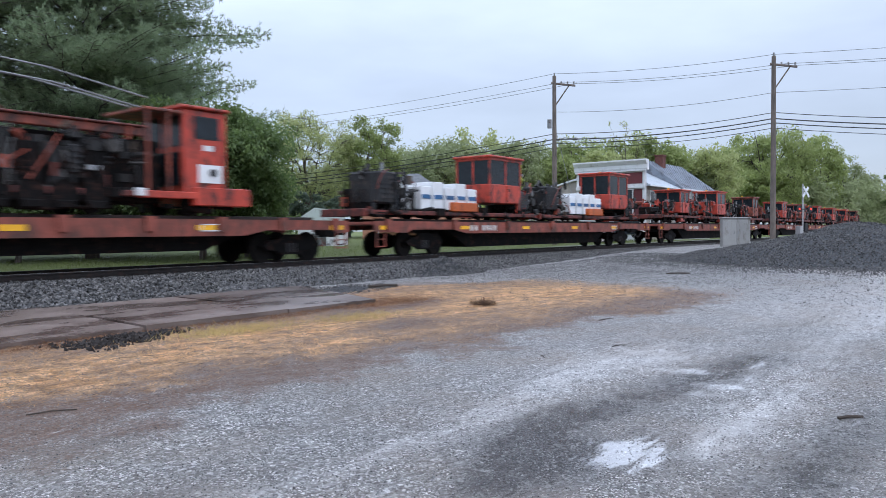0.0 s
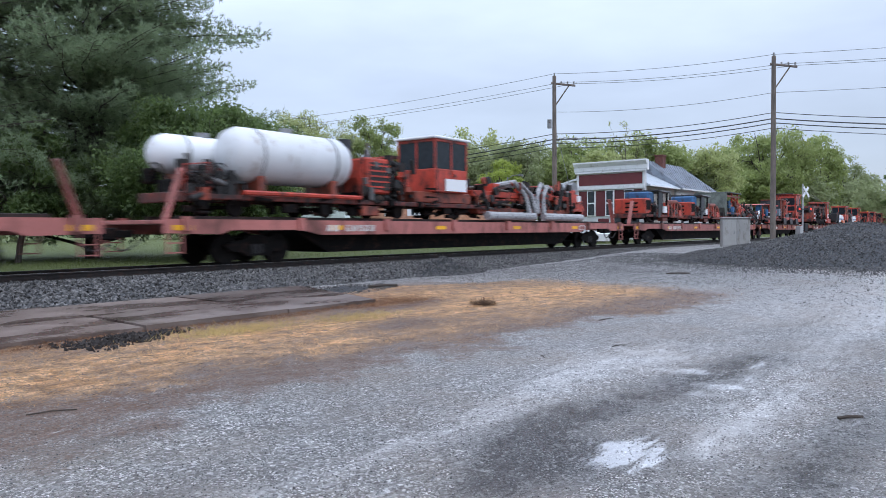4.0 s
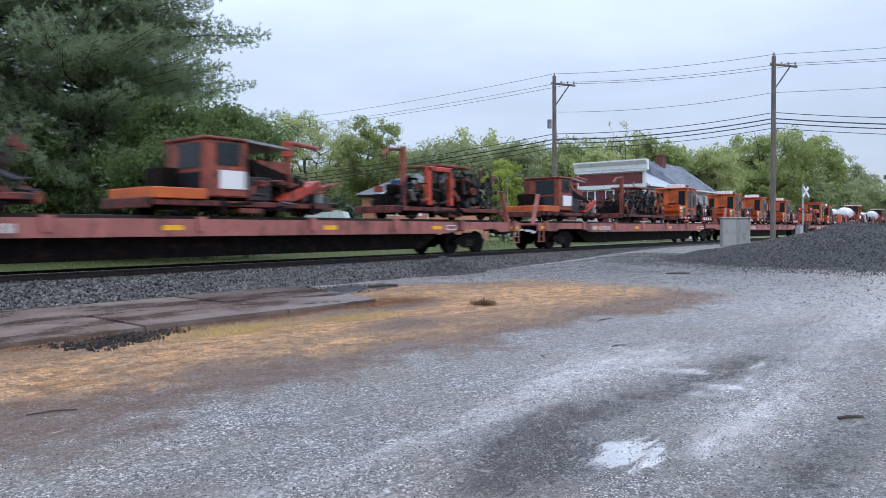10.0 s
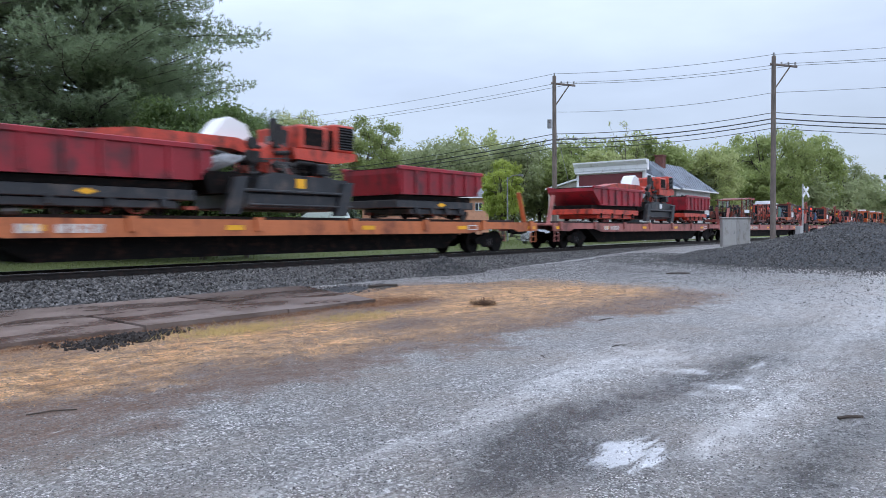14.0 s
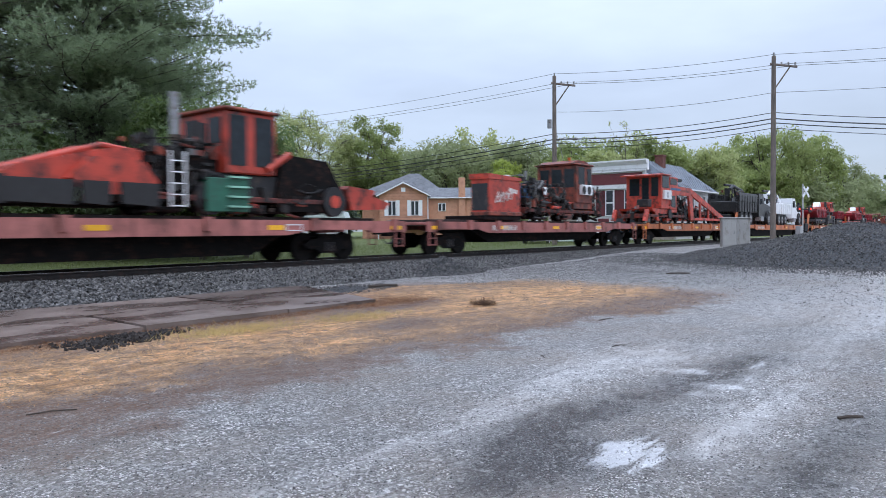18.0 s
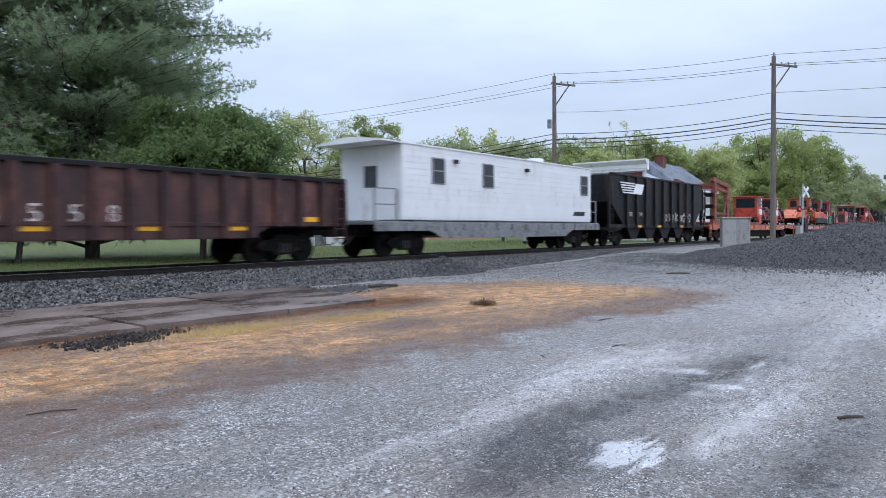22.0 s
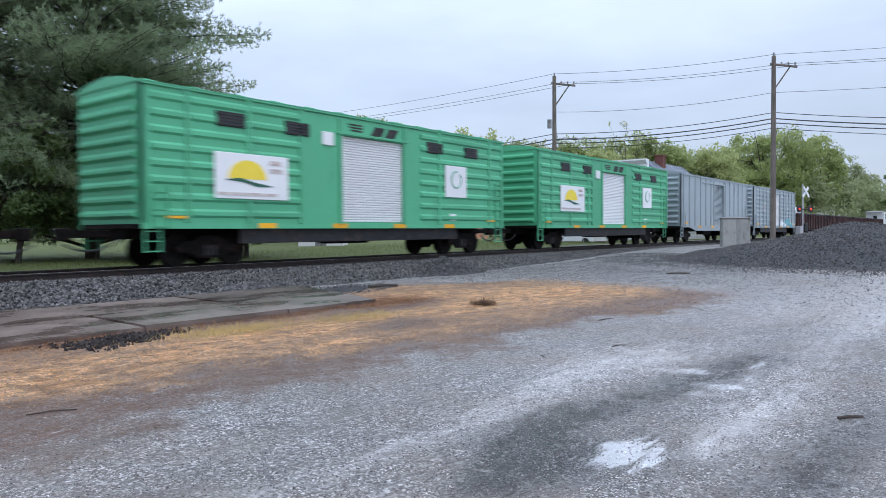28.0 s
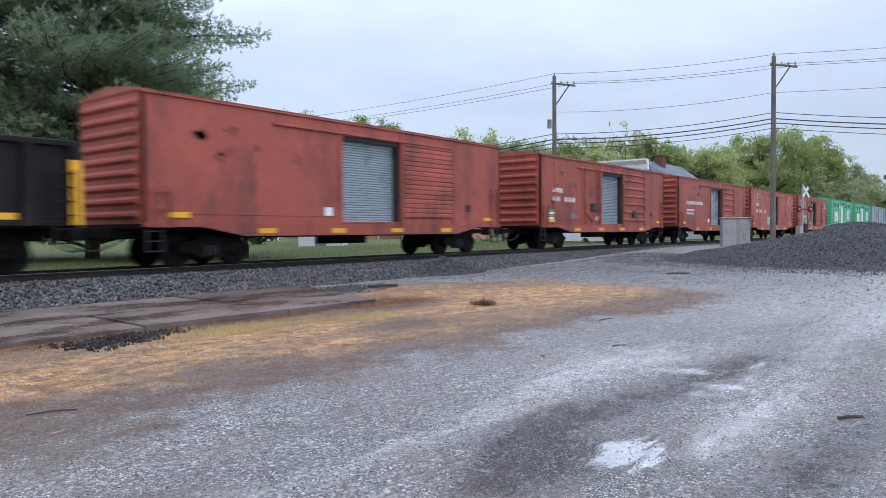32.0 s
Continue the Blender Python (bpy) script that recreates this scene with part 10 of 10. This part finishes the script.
def work_truck(q0, q1, paint, crane, label, bed):
    """A heavy truck on three axles, its bonnet towards the head of the train."""
    r = Rig("work_truck", label, "truck", q0, q1, "trucks on the flat car")
    B = DECK + 0.02
    r.box("chassis_rail", q0 + 0.2, q1 - 0.4, B + 0.6, B + 0.85, BLACK_STEEL, -0.6, 0.6)
    for q in (q0 + 1.3, q0 + 2.6, q0 + 3.9, q1 - 1.4):
        for s in (-1, 1):
            w = r.rod("wheel", (q, s * 0.85, B + 0.53), (q, s * 1.2, B + 0.53), 0.53, RUBBER, seg=22)
            r.rod("rim", (q, s * 1.2, B + 0.53), (q, s * 1.215, B + 0.53), 0.30, GREY_STEEL, "steel rim", 16, w)
            r.rod("hub", (q, s * 1.215, B + 0.53), (q, s * 1.27, B + 0.53), 0.12, GREY_STEEL, seg=10, under=w)
    c0 = q1 - 4.3
    b = r.plate("cab_body", [(c0, B + 0.7), (c0, B + 2.75), (c0 + 1.5, B + 2.75), (c0 + 1.95, B + 1.95), (q1 - 0.5, B + 1.75), (q1 - 0.25, B + 1.55), (q1 - 0.2, B + 0.75), (q1 - 0.75, B + 0.7), (q1 - 0.85, B + 1.1), (q1 - 1.4, B + 1.28), (q1 - 1.95, B + 1.1), (q1 - 2.05, B + 0.7)], paint, -1.05, 1.05, "bonneted cab")
    r.plate("side_window", [(c0 + 0.35, B + 1.8), (c0 + 0.35, B + 2.5), (c0 + 1.4, B + 2.5), (c0 + 1.75, B + 1.85)], GLASS, -1.06, -1.05, under=b)
    r.plate("windscreen", [(c0 + 1.52, B + 2.68), (c0 + 1.56, B + 2.7), (c0 + 1.97, B + 1.99), (c0 + 1.93, B + 1.97)], GLASS, -0.95, 0.95, under=b)
    r.plate("wheel_arch", [(q1 - 2.1, B + 0.65), (q1 - 1.95, B + 1.13), (q1 - 1.4, B + 1.32), (q1 - 0.85, B + 1.13), (q1 - 0.7, B + 0.65), (q1 - 0.8, B + 0.65), (q1 - 0.95, B + 1.03), (q1 - 1.4, B + 1.2), (q1 - 1.85, B + 1.03), (q1 - 2.0, B + 0.65)], BLACK_STEEL, -1.15, -1.05)
    r.box("bumper", q1 - 0.35, q1 - 0.1, B + 0.45, B + 0.8, BLACK_STEEL, -1.1, 1.1)
    r.box("headlight", q1 - 0.42, q1 - 0.18, B + 1.05, B + 1.3, SIGN_WHITE, -1.07, -0.7)
    r.box("marker_lamp", q1 - 0.3, q1 - 0.16, B + 0.85, B + 1.02, MACHINE_ORANGE, -1.08, -0.75)
    r.box("mirror", c0 + 1.75, c0 + 1.85, B + 1.9, B + 2.35, BLACK_STEEL, -1.4, -1.2)
    r.box("step_tank", c0 + 0.1, c0 + 1.2, B + 0.35, B + 0.75, GREY_STEEL, -1.2, -0.7)
    r.box("body_box", q0 + 0.3, c0 - 0.9, B + 1.05, B + 2.1 if not bed else B + 1.9, paint, -1.2, 1.2, "truck body", 0.03)
    n = 8
    for k in range(n):
        q = q0 + 0.4 + (c0 - 1.6 - q0) * k / (n - 1)
        r.box("body_rib", q, q + 0.07, B + 1.05, B + (2.4 if bed else 2.0), paint, -1.25, -1.2)
    if bed:
        r.box("side_board", q0 + 0.4, c0 - 1.0, B + 1.9, B + 2.6, paint, -1.22, -1.14)
        r.box("side_board", q0 + 0.4, c0 - 1.0, B + 1.9, B + 2.6, paint, 1.14, 1.22)
    r.rod("crane_post", (crane, 0, B + 1.0), (crane, 0, B + 3.0), 0.22, paint)
    r.hose("crane_boom", [(crane, -0.2, B + 2.9), (crane + 0.5, -0.3, B + 3.2), (crane + 3.0, -0.3, B + 2.9), (crane + 4.4, -0.3, B + 2.3)], 0.14, paint, "folded loader boom")
    r.hose("crane_jib", [(crane + 0.3, 0.3, B + 3.3), (crane + 2.6, 0.3, B + 3.35), (crane + 3.4, 0.3, B + 2.7)], 0.10, BLACK_STEEL)
    r.engine(crane - 0.8, crane + 0.8, B + 0.9, B + 2.8, int(q0), [paint, BLACK_STEEL, GREY_STEEL], stack=False, n=10)
    part("rear_ladder", ladder(q0 + 0.15 - r.c, -1.1, B + 1.0, B + 2.8), paint, r.top)
    return r


def stake_rack(q0, q1):
    r = Rig("stake_rack", "low rusty trailer with upright stakes", "trailer", q0, q1)
    r.chassis(q0, q1, MACHINE_FADED, 0.35, 2)
    for k in range(5):
        q = q0 + 0.15 + (q1 - q0 - 0.3) * k / 4
        for s in (-1.05, 1.0):
            r.box("stake", q - 0.05, q + 0.05, BASE + 0.3, 3.05 - 0.1 * (k % 2), MACHINE_FADED, s - 0.05, s + 0.05)
    for k in range(3):
        r.box("bin_divider", q0 + 0.2 + k * 0.9, q0 + 0.9 + k * 0.9, BASE + 0.35, 2.0, GREASE, -0.9, 0.9)
    return r


def crane_cart(q0):
    q1 = q0 + 7.0
    r = Rig("crane_machine", "red crane machine with white-topped cab and folded boom", "track machine", q0, q1)
    r.chassis(q0 + 1.8, q1, MACHINE_FADED, 0.45, 2)
    cab = r.solid_cab(q0 + 2.5, q0 + 3.6, BASE + 0.6, 3.25, MACHINE_RED, -1.08, 0.85, ((q0 + 2.68, q0 + 3.4, 2.25, 3.05),), ((-0.9, 0.6, 2.3, 3.05),), TANK_WHITE)
    r.box("roof_box", q0 + 2.5, q0 + 3.5, 3.25, 3.5, SIGN_WHITE, -0.6, 0.6, "white roof unit")
    r.box("door_notice", q0 + 3.0, q0 + 3.2, 2.75, 3.0, SIGN_WHITE, -1.105, -1.1, bev=0, under=cab)
    for y in (-1.15, -0.5):
        r.hose("boom", [(q0 + 3.2, y, 1.8), (q0 + 2.2, y, 1.85), (q0 + 1.2, y, 2.25), (q0 - 0.1, y, 2.72)], 0.12, MACHINE_RED, "folded red boom")
    r.hose("boom_tip", [(q0 - 0.1, -0.8, 2.72), (q0 - 1.6, -0.8, 2.45), (q0 - 2.6, -0.8, 2.0)], 0.09, MACHINE_FADED, "rusty boom tip")
    for a, z in ((q0 + 0.6, 2.75), (q0 + 1.4, 2.5)):
        r.rod("boom_cylinder", (a - 0.9, -1.2, z - 0.25), (a + 1.5, -1.2, z - 0.45), 0.04, GREY_STEEL)
    r.box("white_case", q0 + 3.75, q0 + 4.1, 2.35, 2.95, SIGN_WHITE, -0.9, -0.5)
    r.box("green_tank", q0 + 4.2, q0 + 5.2, BASE + 0.65, 2.95, GREEN_PAINT, -1.05, 0.9, "dark green tank", 0.06)
    r.box("blue_tank", q0 + 5.2, q0 + 5.9, BASE + 0.65, 2.85, BLUE_PAINT, -1.0, 0.8, "blue tank", 0.06)
    r.engine(q0 + 5.4, q1 - 0.2, BASE + 0.5, 2.85, 61, [GREASE, BLACK_STEEL, PALE_TANK], n=9)
    r.box("side_deck", q0 + 3.0, q1 - 0.3, BASE + 0.55, BASE + 0.68, MACHINE_FADED, -1.15, 1.0)
    r.clutter(q0 + 1.6, q1, BASE + 0.05, BASE + 0.6, 612, 40)
    return r


def graffiti_box(q0, q1):
    r = Rig("generator_box", "rust-red generator box with white spray scrawl", "generator", q0, q1)
    r.box("skid", q0 - 0.3, q1, BASE, BASE + 0.18, GREASE, -1.1, 0.9)
    bd = r.box("box_body", q0 + 0.05, q1 - 0.05, BASE + 0.3, 3.0, MACHINE_RED, -1.12, -0.2, bev=0.03)
    r.box("end_panel", q0 + 0.035, q0 + 0.05, BASE + 0.4, 2.8, CHARCOAL, -1.05, -0.25, bev=0, under=bd)
    r.plate("box_lid", [(q0, 2.98), (q1, 2.98), (q1 - 0.1, 3.12), (q0, 3.2)], MACHINE_RED, -1.16, -0.16)
    r.box("lower_rail", q0, q1, BASE + 0.18, BASE + 0.34, MACHINE_FADED, -1.16, -0.2)
    r.rod("vent_cap", (q1 - 0.5, -0.7, 3.1), (q1 - 0.5, -0.7, 3.25), 0.16, SIGN_WHITE)
    rg = random.Random(8)
    for k in range(4):
        x = q0 + 0.65 + 0.32 * k
        r.hose("graffiti_stroke", [(x + 0.2 * math.cos(1.2 * j), -1.123, 2.2 + 0.05 * k + 0.22 * math.sin(1.7 * j) + rg.uniform(-0.05, 0.05)) for j in range(8)], 0.03, LETTER, "white spray scrawl", 4)
    r.plate("pale_scrape", [(q0 + 1.5, 2.5), (q0 + 2.2, 2.42), (q0 + 2.25, 2.58), (q0 + 1.55, 2.68)], LETTER, -1.126, -1.12, under=bd)
    return r


def hy_rail_unit(q0, c0):
    """Tall narrow cab with a white panel, dark engine ahead."""
    q1 = q0 + 5.3
    r = Rig("tie_crane", "red machine with tall narrow cab and white panel", "track machine", q0, q1)
    r.chassis(q0 - 0.9, q1, MACHINE_RED, 0.5, 2)
    r.solid_cab(c0 + 0.75, c0 + 2.35, 1.9, 3.72, MACHINE_RED, -1.12, 0.9, ((c0 + 1.0, c0 + 1.85, 2.85, 3.55),), ((-0.9, 0.6, 2.75, 3.5),))
    r.box("cab_pedestal", c0 + 0.2, c0 + 2.3, BASE + 0.5, 1.95, MACHINE_FADED, -0.9, 0.9)
    r.box("white_panel", c0 + 1.25, c0 + 2.1, 2.12, 2.6, SIGN_WHITE, -1.2, -1.12, "white panel", 0.01)
    for z in (2.75, 3.05, 3.35):
        r.box("pale_sticker", c0 + 2.0, c0 + 2.25, z, z + 0.2, SIGN_WHITE, -1.13, -1.12, bev=0)
    r.box("engine_box", c0 + 3.9, c0 + 5.0, 2.0, 2.82, CHARCOAL, -1.05, 0.8, "dark grey engine box", 0.05)
    r.box("engine_mesh", c0 + 4.3, c0 + 4.7, 2.15, 2.6, GREASE, -1.06, -1.05, bev=0)
    r.rod("red_wheel", (c0 + 1.4, -1.2, BASE + 0.45), (c0 + 1.4, -1.0, BASE + 0.45), 0.4, MACHINE_RED, seg=18)
    r.engine(c0 + 2.5, q1, BASE + 0.4, 2.5, int(q0), DARK + [MACHINE_RED], None, stack=False, n=10)
    r.hose("exhaust_elbow", [(c0 + 3.3, -0.4, 2.5), (c0 + 3.3, -0.4, 3.0), (c0 + 3.0, -0.4, 3.15)], 0.11, GREY_STEEL)
    r.plate("arm", [(c0 + 2.5, 2.4), (c0 + 2.9, 2.5), (c0 + 3.9, BASE + 0.6), (c0 + 3.5, BASE + 0.4)], MACHINE_RED, -1.15, -0.95)
    return r


RUSTY_RED = surface("rusty_red_steel", (0.27, 0.068, 0.042), 0.65, 0, 0.3, 1.6, (0.09, 0.03, 0.022), 0.45, 1.6)


def rail_gantry(q0, q1):
    """A heavy open frame that stands on the tail of the last flat car."""
    r = Rig("rail_gantry", "rust-red steel gantry frame standing on the flat car", "gantry", q0, q1)
    B = DECK
    P = RUSTY_RED
    for s in (-1.3, 1.3):
        for q in (q0 + 0.5, q1 - 0.35):
            pst = r.box("gantry_post", q - 0.2, q + 0.2, B, 4.45 if q < q0 + 1 else 4.2, P, s - 0.13, s + 0.13)
            for z in (B + 0.3, 2.4, 3.5):
                r.box("bolt_plate", q - 0.26, q + 0.26, z, z + 0.22, P, s - 0.15, s + 0.15, under=pst)
        r.box("inner_post", q0 + 1.15, q0 + 1.35, B, 3.85, RUSTY_RED, s * 0.8 - 0.1, s * 0.8 + 0.1)
        r.plate("top_beam", [(q0 - 0.1, 4.6), (q1 + 0.05, 4.2), (q1 + 0.05, 3.96), (q0 - 0.1, 4.32)], P, s - 0.13, s + 0.13)
        r.plate("second_beam", [(q0 + 0.4, 4.05), (q1 - 0.2, 3.72), (q1 - 0.2, 3.54), (q0 + 0.4, 3.83)], P, s - 0.09, s + 0.09)
        r.box("lower_beam", q0, q1 + 0.3, B + 0.02, B + 0.38, P, s - 0.12, s + 0.12)
        r.box("middle_rail", q0 + 0.5, q1 - 0.3, B + 0.75, B + 0.9, RUSTY_RED, s - 0.06, s + 0.06)
        r.rod("diagonal", (q1 - 0.35, s, 3.2), (q1 - 1.2, s, B + 0.4), 0.08, P, seg=8)
        r.box("deck_channel", q1 + 0.35, q1 + 9.5, B + 0.01, B + 0.26, P, s * 0.85 - 0.14, s * 0.85 + 0.14, "long steel channel lying on the deck")
    for q in (q0 + 0.5, q1 - 0.35):
        r.box("cross_beam", q - 0.14, q + 0.14, 3.95, 4.2, P, -1.17, 1.17)
    r.rod("tie_rod", (q0 + 0.5, -1.3, 4.0), (q1 - 0.35, 1.3, 3.95), 0.05, P, seg=6)
    for k in range(3):
        r.box("tail_bracket", q0 - 0.15, q0 + 0.3, 1.6 + 0.8 * k, 1.85 + 0.8 * k, GREASE, -1.4, -0.9)
        r.hose("hanging_chain", [(q0 + 1.6 + 0.4 * k, -0.3 + 0.3 * k, 3.8), (q0 + 1.7 + 0.4 * k, -0.3 + 0.3 * k, 2.4), (q0 + 1.5 + 0.4 * k, -0.3 + 0.3 * k, B + 0.4)], 0.05, GREASE, "hanging chain")
    return r


def camp_car(q0, q1):
    """White office trailer on a grey flat car with open end platforms."""
    half = (q1 - q0) / 2
    W = 1.45
    car = empty("camp_car", "white sided crew car on a grey underframe", "camp car")
    for s in (-1, 1):
        part("side_sill", slab([(-half, 1.19), (half, 1.19), (half, 0.88), (half - 2.9, 0.88), (half - 3.6, 0.6), (-half + 3.6, 0.6), (-half + 2.9, 0.88), (-half, 0.88)], s * (W - 0.06), s * W), GREY_STEEL, car, "grey side sill")
        for k in range(15):
            x = -half + 0.4 + k * (2 * half - 0.8) / 14
            part("stake_pocket", one(x - 0.06, x + 0.06, s * W, s * (W + 0.06), 0.92, 1.16), GREY_STEEL, car)
    part("deck", one(-half, half, -W + 0.06, W - 0.06, 1.1, 1.22), GREY_STEEL, car)
    b0, b1, z0, z1 = -half + 1.3, half - 1.0, 1.25, 3.85
    body = part("body", one(b0, b1, -W, W, z0, z1, 0.03), WHITE, car, "white clad body")
    part("roof", slab([(-W - 0.05, z1), (-W - 0.05, z1 + 0.05), (0, z1 + 0.22), (W + 0.05, z1 + 0.05), (W + 0.05, z1)], b0 - 1.1, b1 + 0.05, axis="x"), WHITE, car)
    for k in range(12):
        z = z0 + 0.1 + k * 0.21
        part("cladding_board", one(b0, b1, -W - 0.012, -W, z, z + 0.203, bev=0), WHITE, body)
    for x in (b0 + 2.0, b0 + 5.2, b1 - 0.75):
        w_ = part("window", one(x - 0.38, x + 0.38, -W - 0.05, -W, 2.55, 3.5), GREY_STEEL, body, "dark window in a grey frame")
        for dz in (0.05, 0.5):
            part("pane", one(x - 0.32, x + 0.32, -W - 0.06, -W - 0.051, 2.55 + dz, 2.55 + dz + 0.4, bev=0), HOUSE_GLASS, w_)
    for x in (b0 + 3.0, b0 + 8.1):
        part("lamp", one(x - 0.1, x + 0.1, -W - 0.15, -W, 3.35, 3.5), BLACK_STEEL, body)
    part("end_door", one(b0 - 0.03, b0, -0.5, 0.4, z0, 3.3), WHITE, body)
    part("end_window", one(b0 - 0.05, b0 - 0.03, -0.35, 0.25, 2.4, 3.15, bev=0), HOUSE_GLASS, body)
    part("emblem", slab([(b1 - 1.9, 1.55), (b1 - 1.75, 1.75), (b1 - 0.6, 1.75), (b1 - 0.75, 1.55)], -W - 0.02, -W - 0.013), BLACK_STEEL, car, "black emblem bar")
    for x0, x1 in ((-half, b0), (b1, half)):
        for y in (-1.3, 1.3):
            for x in (x0 + 0.1, x1 - 0.1):
                part("railing_post", one(x - 0.025, x + 0.025, y - 0.025, y + 0.025, 1.2, 2.3, bev=0), GREY_STEEL, car)
            for z in (1.75, 2.28):
                part("railing", one(x0 + 0.1, x1 - 0.1, y - 0.02, y + 0.02, z, z + 0.04, bev=0), GREY_STEEL, car)
    part("blue_box", one(half - 0.8, half - 0.2, -0.9, -0.2, 1.22, 1.9), BLUE_PAINT, car, "blue box")
    part("roof_vent", one(b1 - 3.4, b1 - 2.8, -0.4, 0.3, z1 + 0.15, z1 + 0.4), WHITE, car)
    part("underframe", one(-half + 0.2, half - 0.2, -0.4, 0.4, 0.7, 1.1), GREASE, car)
    for x in (-half + 2.0, half - 2.0):
        truck(car, x)
    couplers(car, half, 0.6)
    return rolls(car, (q0 + q1) / 2)


# loads, from the head of the train to its tail
for q in (714, 724, 733, 686.5, 695.5, 704, 658.0):
    cab_machine(q, q + 7.2, q + 2.2, q + 4.8, int(q), MACHINE_FADED if int(q) % 2 else MACHINE_RED, 3.5, label="faded red track machine with square cab")
cab_machine(666.0, 674.0, 668.0, 671.0, 5, MACHINE_RED, 3.7)
cab_machine(675.5, 682.5, 678.0, 680.5, 8, MACHINE_FADED, 3.6)
for q, s in ((631.6, 3), (643.0, 4)):
    r = Rig("supply_machine", "red machine loaded with black generator and white crates", "track machine", q, q + 11.2)
    r.chassis(q, q + 11.0, MACHINE_RED, 0.3, 4)
    r.engine(q + 0.3, q + 2.6, BASE + 0.3, 2.95, s, DARK, BLACK_STEEL, n=10)
    for k in range(5):
        r.box("white_crate", q + 2.9 + k * 0.72, q + 3.5 + k * 0.72, BASE + 0.35, 2.5 + 0.18 * (k % 2), SIGN_WHITE, -1.0, 0.8)
        r.box("blue_band", q + 2.95 + k * 0.72, q + 3.45 + k * 0.72, 2.05, 2.2, BLUE_PAINT, -1.02, -1.0, bev=0)
    r.box("orange_chest", q + 4.6, q + 6.2, BASE + 0.3, 1.95, MACHINE_ORANGE, -1.2, -0.6)
    r.cab(q + 6.3, q + 9.6, 2.0, 3.95, MACHINE_RED, -1.1, 1.1, 0.4, 2)
    r.engine(q + 9.3, q + 11.0, BASE + 0.3, 2.6, s + 7, DARK + [MACHINE_RED], CHARCOAL, n=8)
tie_inserter(616.3, 626.9)
scarifier(599.3, 610.9)
canopy_machine(593.7, 599.6, 3.1, 14, MACHINE_RED)
canopy_machine(582.3, 591.4, 3.75, 15, MACHINE_RED, True, True, True)
lifting_machine(575.2, 581.6, 16)
lifting_machine(567.2, 573.6, 18)
tank_machine(537.0, 559.6)
tank_machine(508.7, 531.3)
cart(500.8, 504.4, 2.7)
spike_machine(493.3)
tall_cab_machine(485.6, 492.2)
cart(481.0, 484.4, 2.5)
spike_machine(469.8)
spike_machine(460.4)
spike_machine(452.3)
spike_machine(441.2)
drill_machine(432.5, 33, None)
anchor_machine(423.6, 35)
drill_machine(413.8, 37)
anchor_machine(404.6, 39)
drill_machine(395.6, 41, False)
anchor_machine(385.3, 43)
crane_cart(377.8)
stake_rack(374.4, 378.1)
open_cab_machine(366.9, 373.8)
spoil_car(338.9)
spoil_car(310.25, True)
work_truck(294.2, 305.9, WHITE, 295.4, "white six-wheel boom truck chained to a flat car", False)
work_truck(281.6, 293.0, TRUCK_BLACK, 283.0, "black grapple truck with high bed on a flat car", True)
tamper(263.4, 278.4)
fan_cab_machine(249.4, 256.9)
graffiti_box(246.35, 248.85)
regulator(228.1, MACHINE_RED, BLACK_STEEL, 49)
regulator(215.7, MACHINE_ORANGE, MACHINE_ORANGE, 55, False)
hy_rail_unit(199.3, 199.4)
hy_rail_unit(205.2, 205.4)
rail_gantry(187.0, 190.9)
camp_car(151.6, 168.2)
for qa, qb, z, r in ((82.3, 85.2, 2.68, 0.5), (80.9, 81.8, 2.5, 0.26)):
    t = Rig("white_roll", "white wrapped roll lying in the gondola", "roll", qa, qb, "white rolls in the gondola")
    t.rod("roll_body", (qa, -0.3, z), (qb, -0.3, z), r, TANK_WHITE, seg=20)
    t.rod("roll_core", (qa - 0.02, -0.3, z), (qa, -0.3, z), r * 0.6, BLACK_STEEL, seg=16)
    for e in (0.5,):
        t.rod("strap", (qa + (qb - qa) * e, -0.3, z), (qa + (qb - qa) * e + 0.06, -0.3, z), r + 0.006, GREY_STEEL, seg=20)


# ---------------------------------------------------------------- what moves
def travelled(t):
    """How far the train has gone from its place at 28 s, with its speed in m/s changing little."""
    knots = ((0, 22.0), (2.5, 22.0), (8.5, 21.9), (13, 21.6), (17.5, 21.5), (22.5, 22.35), (28, 22.5), (32, 22.5))
    def run(u):
        s = 0.0
        for (t0, v0), (t1, v1) in zip(knots, knots[1:]):
            if u > t0:
                e = min(u, t1)
                ve = v0 + (v1 - v0) * (e - t0) / (t1 - t0)
                s += (v0 + ve) / 2 * (e - t0)
        return s
    return run(t) - run(28)


def motions():
    times = [2.0 * i for i in range(17)]
    for thing, q in MOVERS:
        walk(thing, [(t, pose(q + travelled(t), TRACK_Y, RAIL)) for t in times])


motions()
